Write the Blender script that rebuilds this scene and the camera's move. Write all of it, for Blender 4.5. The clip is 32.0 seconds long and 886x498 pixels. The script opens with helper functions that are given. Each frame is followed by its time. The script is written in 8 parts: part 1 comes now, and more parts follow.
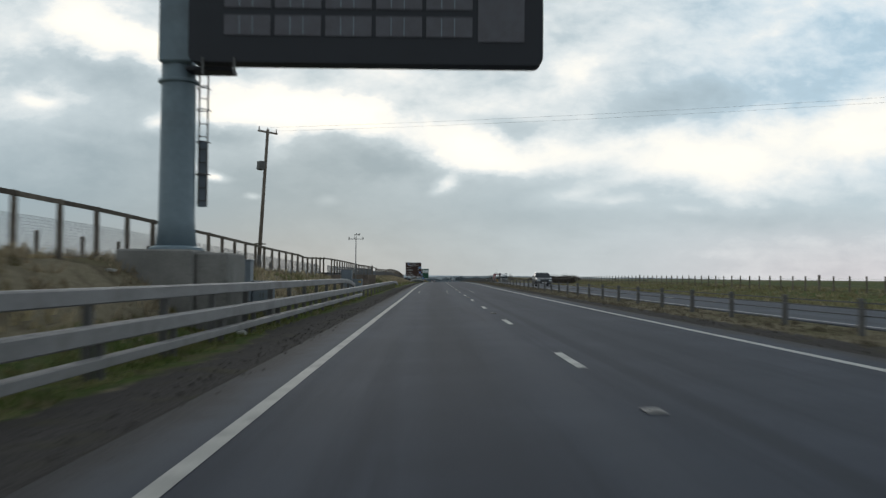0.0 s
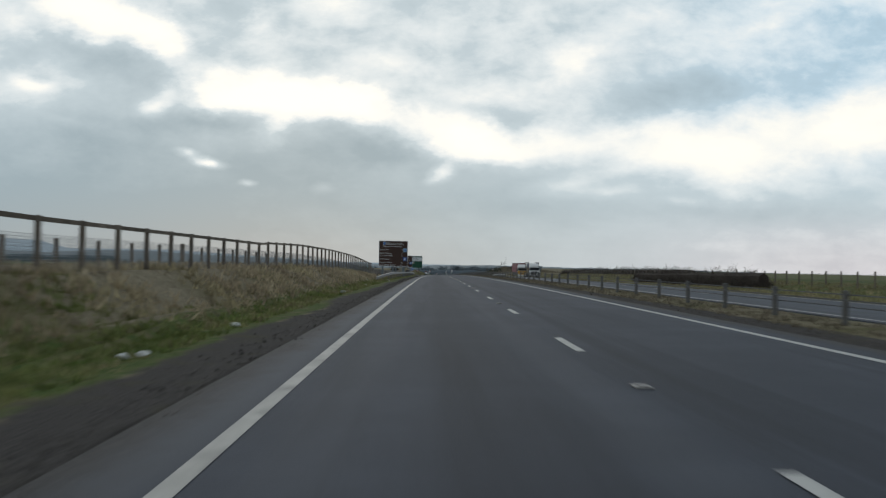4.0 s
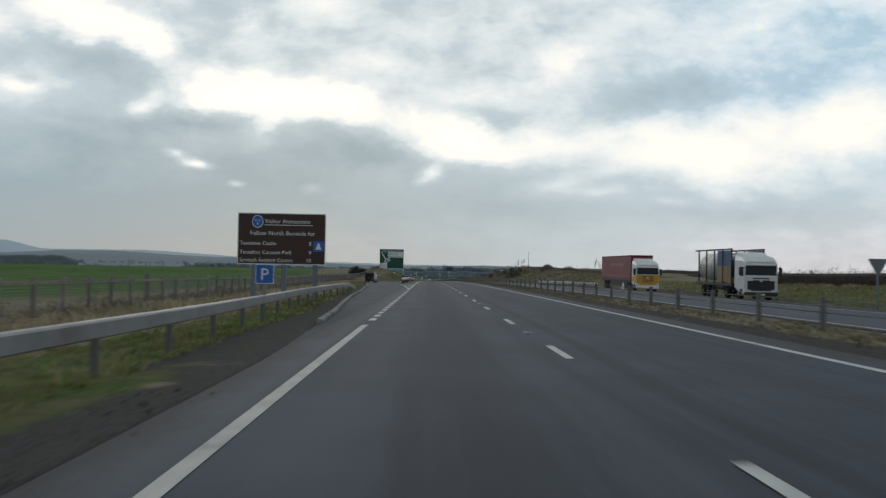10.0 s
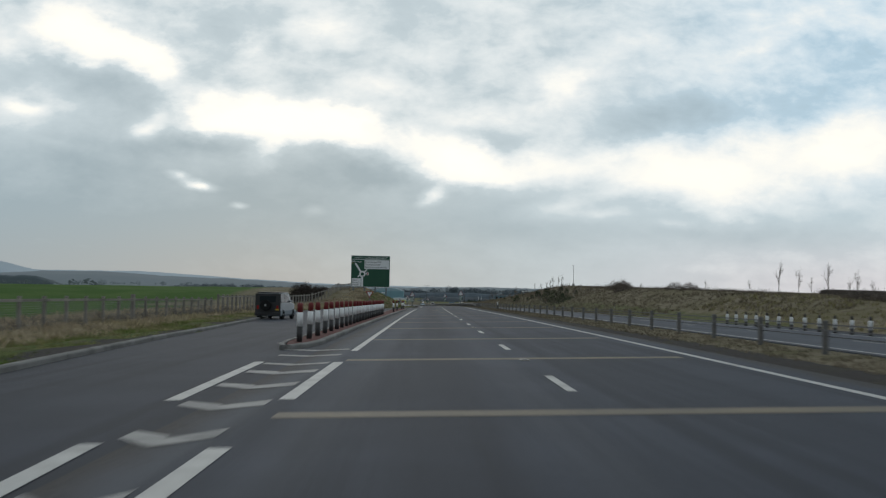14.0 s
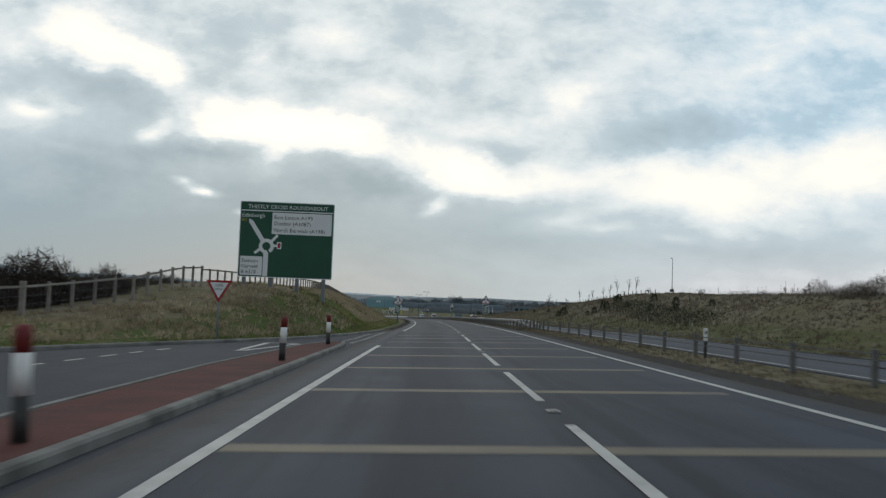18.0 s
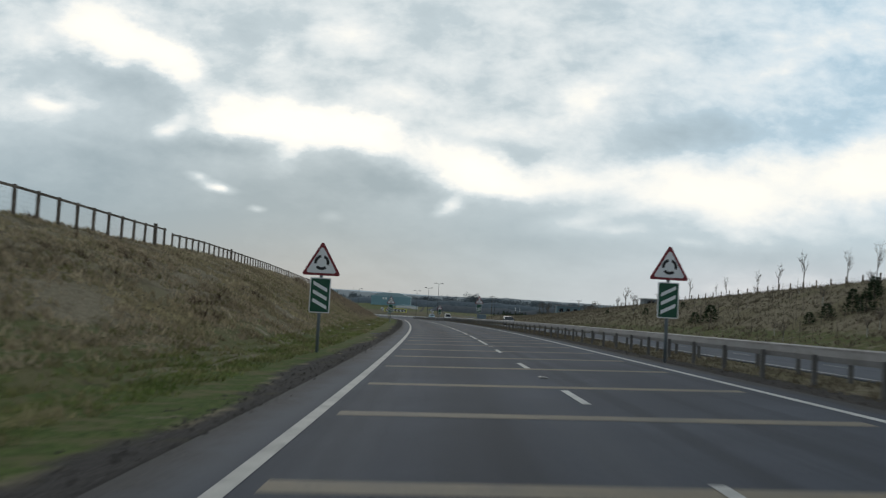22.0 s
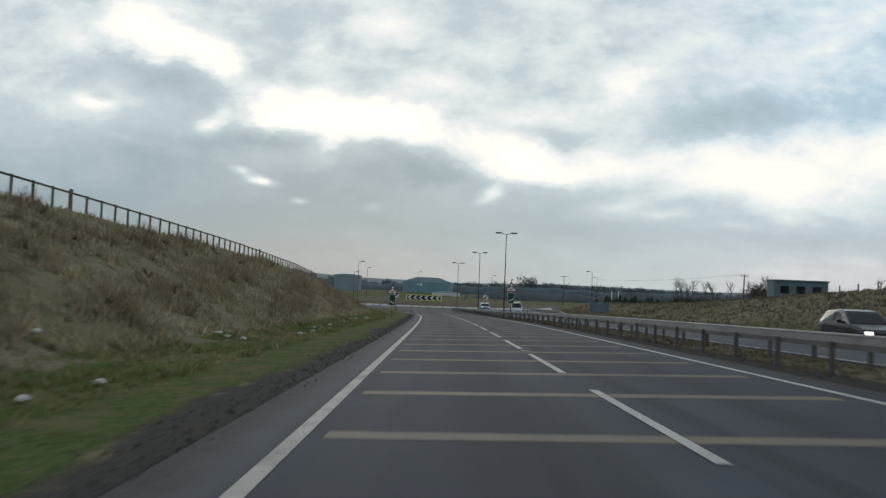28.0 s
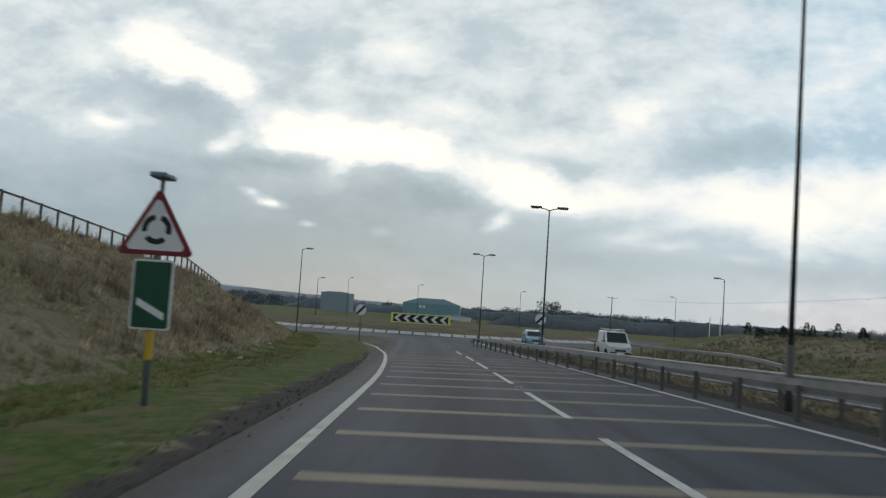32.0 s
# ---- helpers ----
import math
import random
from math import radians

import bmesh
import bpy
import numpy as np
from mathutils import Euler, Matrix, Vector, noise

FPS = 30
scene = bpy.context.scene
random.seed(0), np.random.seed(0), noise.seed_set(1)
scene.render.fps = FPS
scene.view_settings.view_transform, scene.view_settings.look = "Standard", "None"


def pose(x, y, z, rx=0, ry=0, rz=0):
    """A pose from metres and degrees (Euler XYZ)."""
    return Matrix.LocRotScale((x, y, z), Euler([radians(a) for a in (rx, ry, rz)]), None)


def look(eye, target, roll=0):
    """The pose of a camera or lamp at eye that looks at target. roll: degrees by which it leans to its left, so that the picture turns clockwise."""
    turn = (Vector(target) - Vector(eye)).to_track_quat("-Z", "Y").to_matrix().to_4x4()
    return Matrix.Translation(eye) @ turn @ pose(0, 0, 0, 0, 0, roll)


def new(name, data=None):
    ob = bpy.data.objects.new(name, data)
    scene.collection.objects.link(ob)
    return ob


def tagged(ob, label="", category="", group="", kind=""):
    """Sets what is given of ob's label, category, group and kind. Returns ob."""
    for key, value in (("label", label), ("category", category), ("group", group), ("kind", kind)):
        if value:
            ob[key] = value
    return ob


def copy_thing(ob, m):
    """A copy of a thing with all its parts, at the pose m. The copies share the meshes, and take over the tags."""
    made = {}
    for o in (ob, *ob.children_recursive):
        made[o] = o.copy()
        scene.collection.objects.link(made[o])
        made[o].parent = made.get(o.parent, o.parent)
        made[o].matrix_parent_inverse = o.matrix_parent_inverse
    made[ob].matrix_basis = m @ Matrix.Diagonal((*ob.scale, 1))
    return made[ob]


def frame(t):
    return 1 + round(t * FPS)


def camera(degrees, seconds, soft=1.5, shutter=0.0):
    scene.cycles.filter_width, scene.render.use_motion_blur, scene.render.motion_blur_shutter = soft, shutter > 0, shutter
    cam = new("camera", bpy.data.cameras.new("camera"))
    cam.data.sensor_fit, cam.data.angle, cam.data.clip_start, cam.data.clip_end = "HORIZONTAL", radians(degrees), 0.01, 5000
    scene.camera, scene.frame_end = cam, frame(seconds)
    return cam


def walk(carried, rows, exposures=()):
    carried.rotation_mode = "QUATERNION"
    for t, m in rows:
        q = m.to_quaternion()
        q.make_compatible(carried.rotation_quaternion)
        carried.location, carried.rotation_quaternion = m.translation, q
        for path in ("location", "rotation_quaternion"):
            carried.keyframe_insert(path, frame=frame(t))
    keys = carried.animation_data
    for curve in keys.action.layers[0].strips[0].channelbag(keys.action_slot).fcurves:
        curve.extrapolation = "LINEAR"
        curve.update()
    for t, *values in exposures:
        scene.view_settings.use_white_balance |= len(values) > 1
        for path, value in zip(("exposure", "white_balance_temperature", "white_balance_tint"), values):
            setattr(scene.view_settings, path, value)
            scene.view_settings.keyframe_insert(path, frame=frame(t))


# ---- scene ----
# ---------- camera ----------
cam = camera(52.16, 32.0, 1.3, 0.3)
PATH = [
    (0, pose(-0.000, -0.000, 1.263, 91.694, -0.495, -0.816)),
    (0.5, pose(-0.017, 12.794, 1.272, 92.344, -0.696, -0.726)),
    (1, pose(-0.048, 25.576, 1.276, 92.176, -1.051, -0.623)),
    (1.5, pose(-0.009, 38.334, 1.273, 91.916, -1.474, -0.710)),
    (2, pose(-0.008, 50.971, 1.291, 92.991, -2.000, -0.832)),
    (2.5, pose(0.108, 63.571, 1.309, 92.451, -1.772, -0.918)),
    (3, pose(0.041, 76.073, 1.344, 91.797, -1.551, -0.963)),
    (3.5, pose(0.061, 88.557, 1.353, 91.142, -1.338, -1.057)),
    (5.5, pose(0.525, 137.994, 1.360, 90.897, -0.825, -1.360)),
    (6, pose(0.636, 149.902, 1.336, 90.867, -0.842, -1.375)),
    (6.5, pose(0.793, 161.655, 1.303, 90.821, -0.975, -1.316)),
    (7, pose(0.914, 173.353, 1.257, 91.176, -1.040, -1.300)),
    (7.5, pose(1.024, 185.114, 1.199, 91.400, -1.181, -1.312)),
    (8, pose(1.079, 196.870, 1.151, 91.472, -1.186, -1.386)),
    (8.5, pose(1.227, 208.847, 1.067, 91.750, -1.317, -1.563)),
    (9, pose(1.358, 220.717, 0.961, 91.472, -1.122, -1.791)),
    (9.5, pose(1.552, 232.446, 0.874, 91.243, -0.990, -1.947)),
    (10, pose(1.825, 243.945, 0.780, 91.056, -1.039, -1.863)),
    (10.5, pose(2.141, 255.460, 0.685, 91.350, -0.992, -1.683)),
    (11, pose(2.302, 266.848, 0.581, 91.117, -1.124, -1.592)),
    (11.5, pose(2.486, 278.244, 0.481, 91.753, -1.000, -1.564)),
    (12, pose(2.670, 289.626, 0.378, 91.700, -0.909, -1.570)),
    (12.5, pose(2.876, 300.976, 0.278, 91.845, -1.194, -1.629)),
    (13, pose(3.074, 312.279, 0.174, 91.897, -1.279, -1.685)),
    (13.5, pose(3.274, 323.514, 0.057, 91.670, -1.128, -1.711)),
    (14, pose(3.468, 334.660, -0.066, 92.443, -1.074, -1.703)),
    (14.5, pose(3.661, 345.708, -0.171, 92.306, -1.439, -1.689)),
    (16.5, pose(4.451, 388.912, -0.700, 92.842, -1.690, -1.635)),
    (17, pose(4.606, 399.504, -0.837, 93.051, -2.155, -1.658)),
    (17.5, pose(4.780, 410.027, -0.972, 92.781, -2.135, -1.643)),
    (18, pose(4.952, 420.392, -1.127, 93.124, -2.246, -1.619)),
    (18.5, pose(5.180, 430.597, -1.293, 93.060, -2.282, -1.600)),
    (19, pose(5.350, 440.636, -1.439, 93.117, -2.381, -1.539)),
    (19.5, pose(5.561, 450.712, -1.608, 92.675, -1.722, -1.695)),
    (20, pose(5.669, 460.612, -1.761, 92.999, -1.632, -1.602)),
    (20.5, pose(5.746, 470.662, -1.903, 93.052, -1.997, -1.466)),
    (21, pose(5.809, 480.695, -2.068, 92.955, -2.556, -1.031)),
    (21.5, pose(5.860, 490.557, -2.278, 93.004, -2.778, -0.872)),
    (22, pose(5.979, 500.225, -2.474, 93.055, -3.213, -0.827)),
    (22.5, pose(6.085, 510.079, -2.680, 93.185, -3.114, -0.780)),
    (23, pose(6.004, 519.838, -2.809, 93.265, -3.443, -0.815)),
    (23.5, pose(6.053, 529.694, -2.991, 93.145, -3.068, -0.729)),
    (24, pose(6.104, 539.723, -3.172, 92.922, -2.941, -0.621)),
    (24.5, pose(6.101, 549.938, -3.356, 92.537, -2.680, -0.365)),
    (25, pose(6.013, 560.293, -3.554, 92.737, -2.801, -0.071)),
    (25.5, pose(5.941, 570.699, -3.758, 92.732, -2.553, 0.301)),
    (27.5, pose(5.019, 611.227, -4.571, 91.968, -1.927, 1.676)),
    (28, pose(4.626, 621.039, -4.775, 92.211, -2.243, 1.876)),
    (28.5, pose(4.215, 630.722, -4.986, 91.853, -2.236, 1.874)),
    (29, pose(3.825, 640.320, -5.179, 92.431, -2.291, 1.795)),
    (29.5, pose(3.466, 649.876, -5.392, 92.497, -2.341, 1.745)),
    (30, pose(3.130, 659.402, -5.602, 92.126, -2.139, 1.669)),
    (30.5, pose(2.796, 668.907, -5.819, 92.254, -2.235, 1.608)),
    (31, pose(2.473, 678.318, -6.041, 92.463, -2.580, 1.603)),
    (31.5, pose(2.125, 687.728, -6.279, 92.570, -2.853, 1.892)),
    (32, pose(1.686, 696.896, -6.512, 93.854, -3.745, 2.230)),
]
walk(cam, PATH)

# ---------- light ----------
SUN_AZ, SUN_EL = -8.0, 9.5
sky_world = bpy.data.worlds.new("overcast_sky")
scene.world = sky_world
sky_world.use_nodes = True


class Nodes:
    """Short way to write a node tree."""

    def __init__(self, tree):
        self.t = tree
        tree.nodes.clear()

    def add(self, kind, operation=None, gradient=None, attribute=None, **values):
        n = self.t.nodes.new(kind)
        if operation:
            n.operation = operation
        if gradient:
            n.gradient_type = gradient
        if attribute:
            n.attribute_name = attribute
        for k, v in values.items():
            n.inputs[k].default_value = v
        return n

    def link(self, a, b):
        self.t.links.new(a, b)

    def math(self, op, a, b=0.0, clamp=False):
        n = self.t.nodes.new("ShaderNodeMath")
        n.operation, n.use_clamp = op, clamp
        for i, v in enumerate((a, b)):
            if isinstance(v, (int, float)):
                n.inputs[i].default_value = v
            else:
                self.link(v, n.inputs[i])
        return n.outputs[0]

    def mix(self, fac, a, b, blend="MIX"):
        n = self.t.nodes.new("ShaderNodeMix")
        n.data_type, n.blend_type = "RGBA", blend
        for sock, v in ((n.inputs[0], fac), (n.inputs[6], a), (n.inputs[7], b)):
            if isinstance(v, (int, float)):
                sock.default_value = v
            elif isinstance(v, (tuple, list)):
                sock.default_value = (*v, 1.0) if len(v) == 3 else v
            else:
                self.link(v, sock)
        return n.outputs[2]

    def noise(self, vec, scale, detail=4.0, rough=0.55, distort=0.0):
        n = self.t.nodes.new("ShaderNodeTexNoise")
        n.inputs["Scale"].default_value, n.inputs["Detail"].default_value = scale, detail
        n.inputs["Roughness"].default_value, n.inputs["Distortion"].default_value = rough, distort
        self.link(vec, n.inputs["Vector"])
        return n.outputs["Fac"]

    def ramp(self, fac, a, b, kind="SMOOTHSTEP"):
        n = self.t.nodes.new("ShaderNodeMapRange")
        n.interpolation_type = kind
        n.inputs[1].default_value, n.inputs[2].default_value = a, b
        self.link(fac, n.inputs[0])
        return n.outputs[0]


# cloud gaps (light) and cloud bodies (dark): across, up, half widths, tilt, weight
GAPS_LARGE = [
    (-0.372, 0.276, 0.087, 0.050, -25, 1.3), (-0.300, 0.240, 0.075, 0.037, -40, 1.1), (-0.215, 0.184, 0.094, 0.039, 0, 1.3),
    (-0.137, 0.183, 0.100, 0.036, -3, 1.2), (-0.062, 0.170, 0.084, 0.030, -15, 0.9), (-0.165, 0.153, 0.047, 0.024, 35, 0.6),
    (0.038, 0.140, 0.094, 0.037, -10, 1.2), (0.098, 0.134, 0.112, 0.034, 0, 0.6), (0.224, 0.142, 0.169, 0.047, 3, 0.6),
    (0.384, 0.145, 0.194, 0.056, 8, 0.62), (0.509, 0.172, 0.119, 0.075, 20, 0.6), (0.320, 0.116, 0.181, 0.037, 0, 0.4),
]
GAPS_HIGH = [
    (0.066, 0.189, 0.100, 0.031, 5, 0.4), (-0.091, 0.196, 0.075, 0.026, -5, 0.45), (-0.179, 0.258, 0.037, 0.031, 60, 0.35),
    (-0.111, 0.285, 0.056, 0.041, 0, 0.4), (0.166, 0.235, 0.081, 0.041, 25, 0.45), (0.096, 0.271, 0.059, 0.026, 20, 0.2),
    (-0.041, 0.224, 0.075, 0.026, 0, 0.3), (0.242, 0.278, 0.047, 0.024, 0, 0.25), (-0.451, 0.258, 0.044, 0.028, 0, 0.3),
    (0.383, 0.278, 0.075, 0.031, 15, 0.2),
]
GAPS_SMALL = [
    (-0.240, 0.108, 0.029, 0.008, -6, 1.5), (-0.264, 0.117, 0.022, 0.007, -12, 0.9), (-0.194, 0.087, 0.016, 0.006, 0, 0.9),
    (-0.434, 0.189, 0.041, 0.011, -8, 0.6), (-0.304, 0.168, 0.026, 0.014, 0, 0.7), (-0.292, 0.181, 0.020, 0.019, 50, 0.5),
    (0.017, 0.102, 0.026, 0.014, 35, 0.9), (0.002, 0.092, 0.017, 0.007, 10, 0.4), (-0.114, 0.083, 0.020, 0.011, 0, 0.35),
    (0.155, 0.092, 0.087, 0.019, 12, 0.4), (0.200, 0.084, 0.059, 0.012, 5, 0.3), (0.288, 0.076, 0.047, 0.010, 0, 0.3),
    (-0.393, 0.152, 0.053, 0.011, -10, 0.25),
]
CLOUD_BODIES = [
    (-0.330, 0.211, 0.112, 0.049, -3, 0.75), (-0.395, 0.235, 0.075, 0.032, -20, 0.4), (-0.444, 0.218, 0.069, 0.039, 0, 0.35),
    (-0.248, 0.153, 0.097, 0.026, -2, 0.75), (-0.368, 0.142, 0.169, 0.053, 0, 0.5), (-0.093, 0.137, 0.109, 0.039, -6, 0.6),
    (-0.151, 0.112, 0.181, 0.039, 0, 0.3), (-0.033, 0.117, 0.072, 0.028, -20, 0.4), (-0.217, 0.273, 0.084, 0.045, -20, 0.35),
]
CLOUD_STREAKS = [
    (0.294, 0.199, 0.109, 0.032, 6, 0.55), (0.224, 0.176, 0.109, 0.022, 6, 0.35), (0.358, 0.220, 0.131, 0.032, 8, 0.3),
    (0.098, 0.174, 0.078, 0.022, 0, 0.3), (0.447, 0.215, 0.078, 0.032, 20, 0.35), (0.365, 0.064, 0.206, 0.029, 0, 0.5),
    (0.099, 0.066, 0.194, 0.039, 0, 0.25), (0.499, 0.281, 0.069, 0.034, 0, 0.25), (-0.216, 0.231, 0.059, 0.026, -20, 0.2),
]


def build_sky():
    g = Nodes(sky_world.node_tree)
    tc = g.add("ShaderNodeTexCoord")
    sep = g.add("ShaderNodeSeparateXYZ")
    g.link(tc.outputs["Generated"], sep.inputs[0])
    x, y, z = sep.outputs
    ahead = g.math("MAXIMUM", y, 0.12)
    tx, tz = g.math("DIVIDE", x, ahead), g.math("DIVIDE", z, ahead)
    flat = g.add("ShaderNodeCombineXYZ")
    g.link(tx, flat.inputs[0]), g.link(tz, flat.inputs[1])
    # cloud layer seen in perspective: streaks flatten towards the horizon
    up = g.math("ADD", g.math("MAXIMUM", z, 0.0), 0.13)
    layer = g.add("ShaderNodeCombineXYZ")
    g.link(g.math("DIVIDE", x, up), layer.inputs[0]), g.link(g.math("DIVIDE", y, up), layer.inputs[1])
    lay = layer.outputs[0]
    stretch = g.add("ShaderNodeMapping")
    stretch.inputs["Scale"].default_value = (1.0, 1.8, 1.0)
    g.link(flat.outputs[0], stretch.inputs[0])
    shift = g.add("ShaderNodeTexNoise", Scale=13.0, Detail=6.0, Roughness=0.6)
    g.link(stretch.outputs[0], shift.inputs["Vector"])
    moved = g.add("ShaderNodeVectorMath", operation="MULTIPLY_ADD")
    g.link(shift.outputs["Color"], moved.inputs[0])
    moved.inputs[1].default_value, moved.inputs[2].default_value = (0.09, 0.046, 0), (-0.045, -0.023, 0)
    warped = g.add("ShaderNodeVectorMath", operation="ADD")
    g.link(flat.outputs[0], warped.inputs[0]), g.link(moved.outputs[0], warped.inputs[1])

    gently = g.add("ShaderNodeVectorMath", operation="MULTIPLY_ADD")
    g.link(moved.outputs[0], gently.inputs[0]), g.link(flat.outputs[0], gently.inputs[2])
    gently.inputs[1].default_value = (0.35, 0.35, 0.0)

    def sum_of(rows, place=warped):
        total = None
        for cx, cz, wx, wz, tilt, k in rows:
            m = g.add("ShaderNodeMapping")
            m.vector_type = "TEXTURE"
            m.inputs["Location"].default_value, m.inputs["Scale"].default_value = (cx, cz, 0), (wx, wz, 1)
            m.inputs["Rotation"].default_value = (0, 0, radians(tilt))
            g.link(place.outputs[0], m.inputs[0])
            s = g.add("ShaderNodeTexGradient", gradient="SPHERICAL")
            g.link(m.outputs[0], s.inputs[0])
            v = g.math("MULTIPLY", g.ramp(s.outputs["Fac"], 0.0, 1.1), k)
            total = v if total is None else g.math("ADD", total, v)
        return total

    def around(n, k):
        return g.math("MULTIPLY", g.math("SUBTRACT", n, 0.5), k)
    wide, mid, fine = g.noise(lay, 1.5, 4, 0.5, 0.3), g.noise(stretch.outputs[0], 10.0, 6, 0.56, 0.3), g.noise(stretch.outputs[0], 34.0, 5, 0.6, 0.3)
    high = g.ramp(tz, 0.06, 0.20)
    right = g.ramp(tx, -0.28, 0.40)
    level = g.math("ADD", g.math("ADD", -0.56, g.math("MULTIPLY", high, 1.10)), g.math("MULTIPLY", right, g.math("SUBTRACT", 1.02, g.math("MULTIPLY", high, 0.98))))
    gaps = g.math("ADD", g.math("ADD", sum_of(GAPS_LARGE), sum_of(GAPS_SMALL, gently)), sum_of(GAPS_HIGH))
    bodies = g.math("ADD", sum_of(CLOUD_BODIES), sum_of(CLOUD_STREAKS))
    rough = g.math("ADD", g.math("ADD", around(wide, 0.45), around(mid, 1.15)), around(fine, 0.50))
    rough = g.math("MULTIPLY", rough, g.math("ADD", 0.45, g.math("MULTIPLY", high, 0.55)))
    level = g.math("ADD", g.math("ADD", level, rough), g.math("SUBTRACT", g.math("MULTIPLY", gaps, 1.02), g.math("MULTIPLY", bodies, 0.80)))
    # clear sky behind thin cloud
    blue = g.add("ShaderNodeTexSky")
    blue.sky_type, blue.sun_disc, blue.sun_elevation, blue.sun_rotation = "NISHITA", False, radians(SUN_EL), radians(SUN_AZ)
    clear = g.mix(1.0, blue.outputs[0], (0.10, 0.10, 0.10), "MULTIPLY")
    haze = g.ramp(tz, 0.09, 0.0)
    grey = g.mix(g.math("MULTIPLY", haze, 0.8), (0.322, 0.412, 0.462), (0.335, 0.388, 0.412))
    pale = g.mix(g.math("MULTIPLY", g.ramp(tx, 0.1, 0.5), high), (0.610, 0.700, 0.740), (0.51, 0.69, 0.82))
    pale = g.mix(g.math("MULTIPLY", g.ramp(tx, 0.05, 0.5), haze), pale, (0.68, 0.655, 0.685))
    col = g.mix(g.ramp(level, -0.50, 0.70, "LINEAR"), grey, pale)
    col = g.mix(g.ramp(level, 0.40, 1.00, "LINEAR"), col, (0.880, 0.905, 0.895))
    col = g.mix(g.ramp(level, 0.72, 1.75), col, (1.22, 1.14, 0.97))
    col = g.mix(0.985, clear, col)
    # thicker cloud overhead and behind
    col = g.mix(g.ramp(z, 0.32, 0.60), col, (0.30, 0.35, 0.385))
    col = g.mix(g.ramp(y, 0.35, -0.1), col, (0.40, 0.46, 0.505))
    # below the horizon
    col = g.mix(g.ramp(z, -0.02, 0.0), (0.12, 0.12, 0.11), col)
    bg = g.add("ShaderNodeBackground", Strength=1.0)
    g.link(col, bg.inputs[0])
    out = g.add("ShaderNodeOutputWorld")
    g.link(bg.outputs[0], out.inputs[0])


build_sky()
sun = new("sun", bpy.data.lights.new("sun", "SUN"))
sun.data.energy, sun.data.angle, sun.data.color = 0.35, radians(25), (1.0, 0.96, 0.90)
_az, _el = radians(SUN_AZ), radians(SUN_EL + 8)
sun.matrix_world = look((math.sin(_az) * 100, math.cos(_az) * 100, math.tan(_el) * 100), (0, 0, 0))


# ---------- materials ----------
def material(name, a, b=None, rough=0.8, metal=0.0, scale=3.0, fine=40.0, bump=0.15, spread=0.5, dirt=None, island=False, per_object=0.0):
    """Two base colours mixed at two scales, fine relief, optional dirt colour."""
    m = bpy.data.materials.new(name)
    m.use_nodes = True
    g = Nodes(m.node_tree)
    tc = g.add("ShaderNodeTexCoord")
    vec = tc.outputs["Object"]
    b = b or tuple(c * 0.8 for c in a)
    wide, small = g.noise(vec, scale, 4, 0.6), g.noise(vec, fine, 3, 0.6)
    f = g.ramp(g.math("ADD", g.math("MULTIPLY", wide, 0.65), g.math("MULTIPLY", small, 0.35)), 0.5 - spread / 2.4, 0.5 + spread / 2.4)
    col = g.mix(f, a, b)
    if dirt:
        col = g.mix(g.math("MULTIPLY", g.ramp(g.noise(vec, scale * 0.6, 5, 0.65), 0.50, 0.72), 0.7), col, dirt)
    if island:
        geo = g.add("ShaderNodeNewGeometry")
        v = g.math("ADD", 0.6, g.math("MULTIPLY", geo.outputs["Random Per Island"], 0.8))
        hsv = g.add("ShaderNodeHueSaturation")
        g.link(col, hsv.inputs["Color"]), g.link(v, hsv.inputs["Value"])
        col = hsv.outputs[0]
    if per_object:
        info = g.add("ShaderNodeObjectInfo")
        v = g.math("ADD", 1 - per_object / 2, g.math("MULTIPLY", info.outputs["Random"], per_object))
        hsv = g.add("ShaderNodeHueSaturation")
        g.link(col, hsv.inputs["Color"]), g.link(v, hsv.inputs["Value"])
        col = hsv.outputs[0]
    p = g.add("ShaderNodeBsdfPrincipled", Metallic=metal)
    if rough >= 0.85:
        p.inputs["Specular IOR Level"].default_value = 0.1
    g.link(col, p.inputs["Base Color"])
    g.link(g.math("ADD", rough - 0.08, g.math("MULTIPLY", small, 0.16), True), p.inputs["Roughness"])
    if bump:
        bn = g.add("ShaderNodeBump", Strength=bump, Distance=0.02)
        g.link(small, bn.inputs["Height"]), g.link(bn.outputs[0], p.inputs["Normal"])
    o = g.add("ShaderNodeOutputMaterial")
    g.link(p.outputs[0], o.inputs[0])
    return m


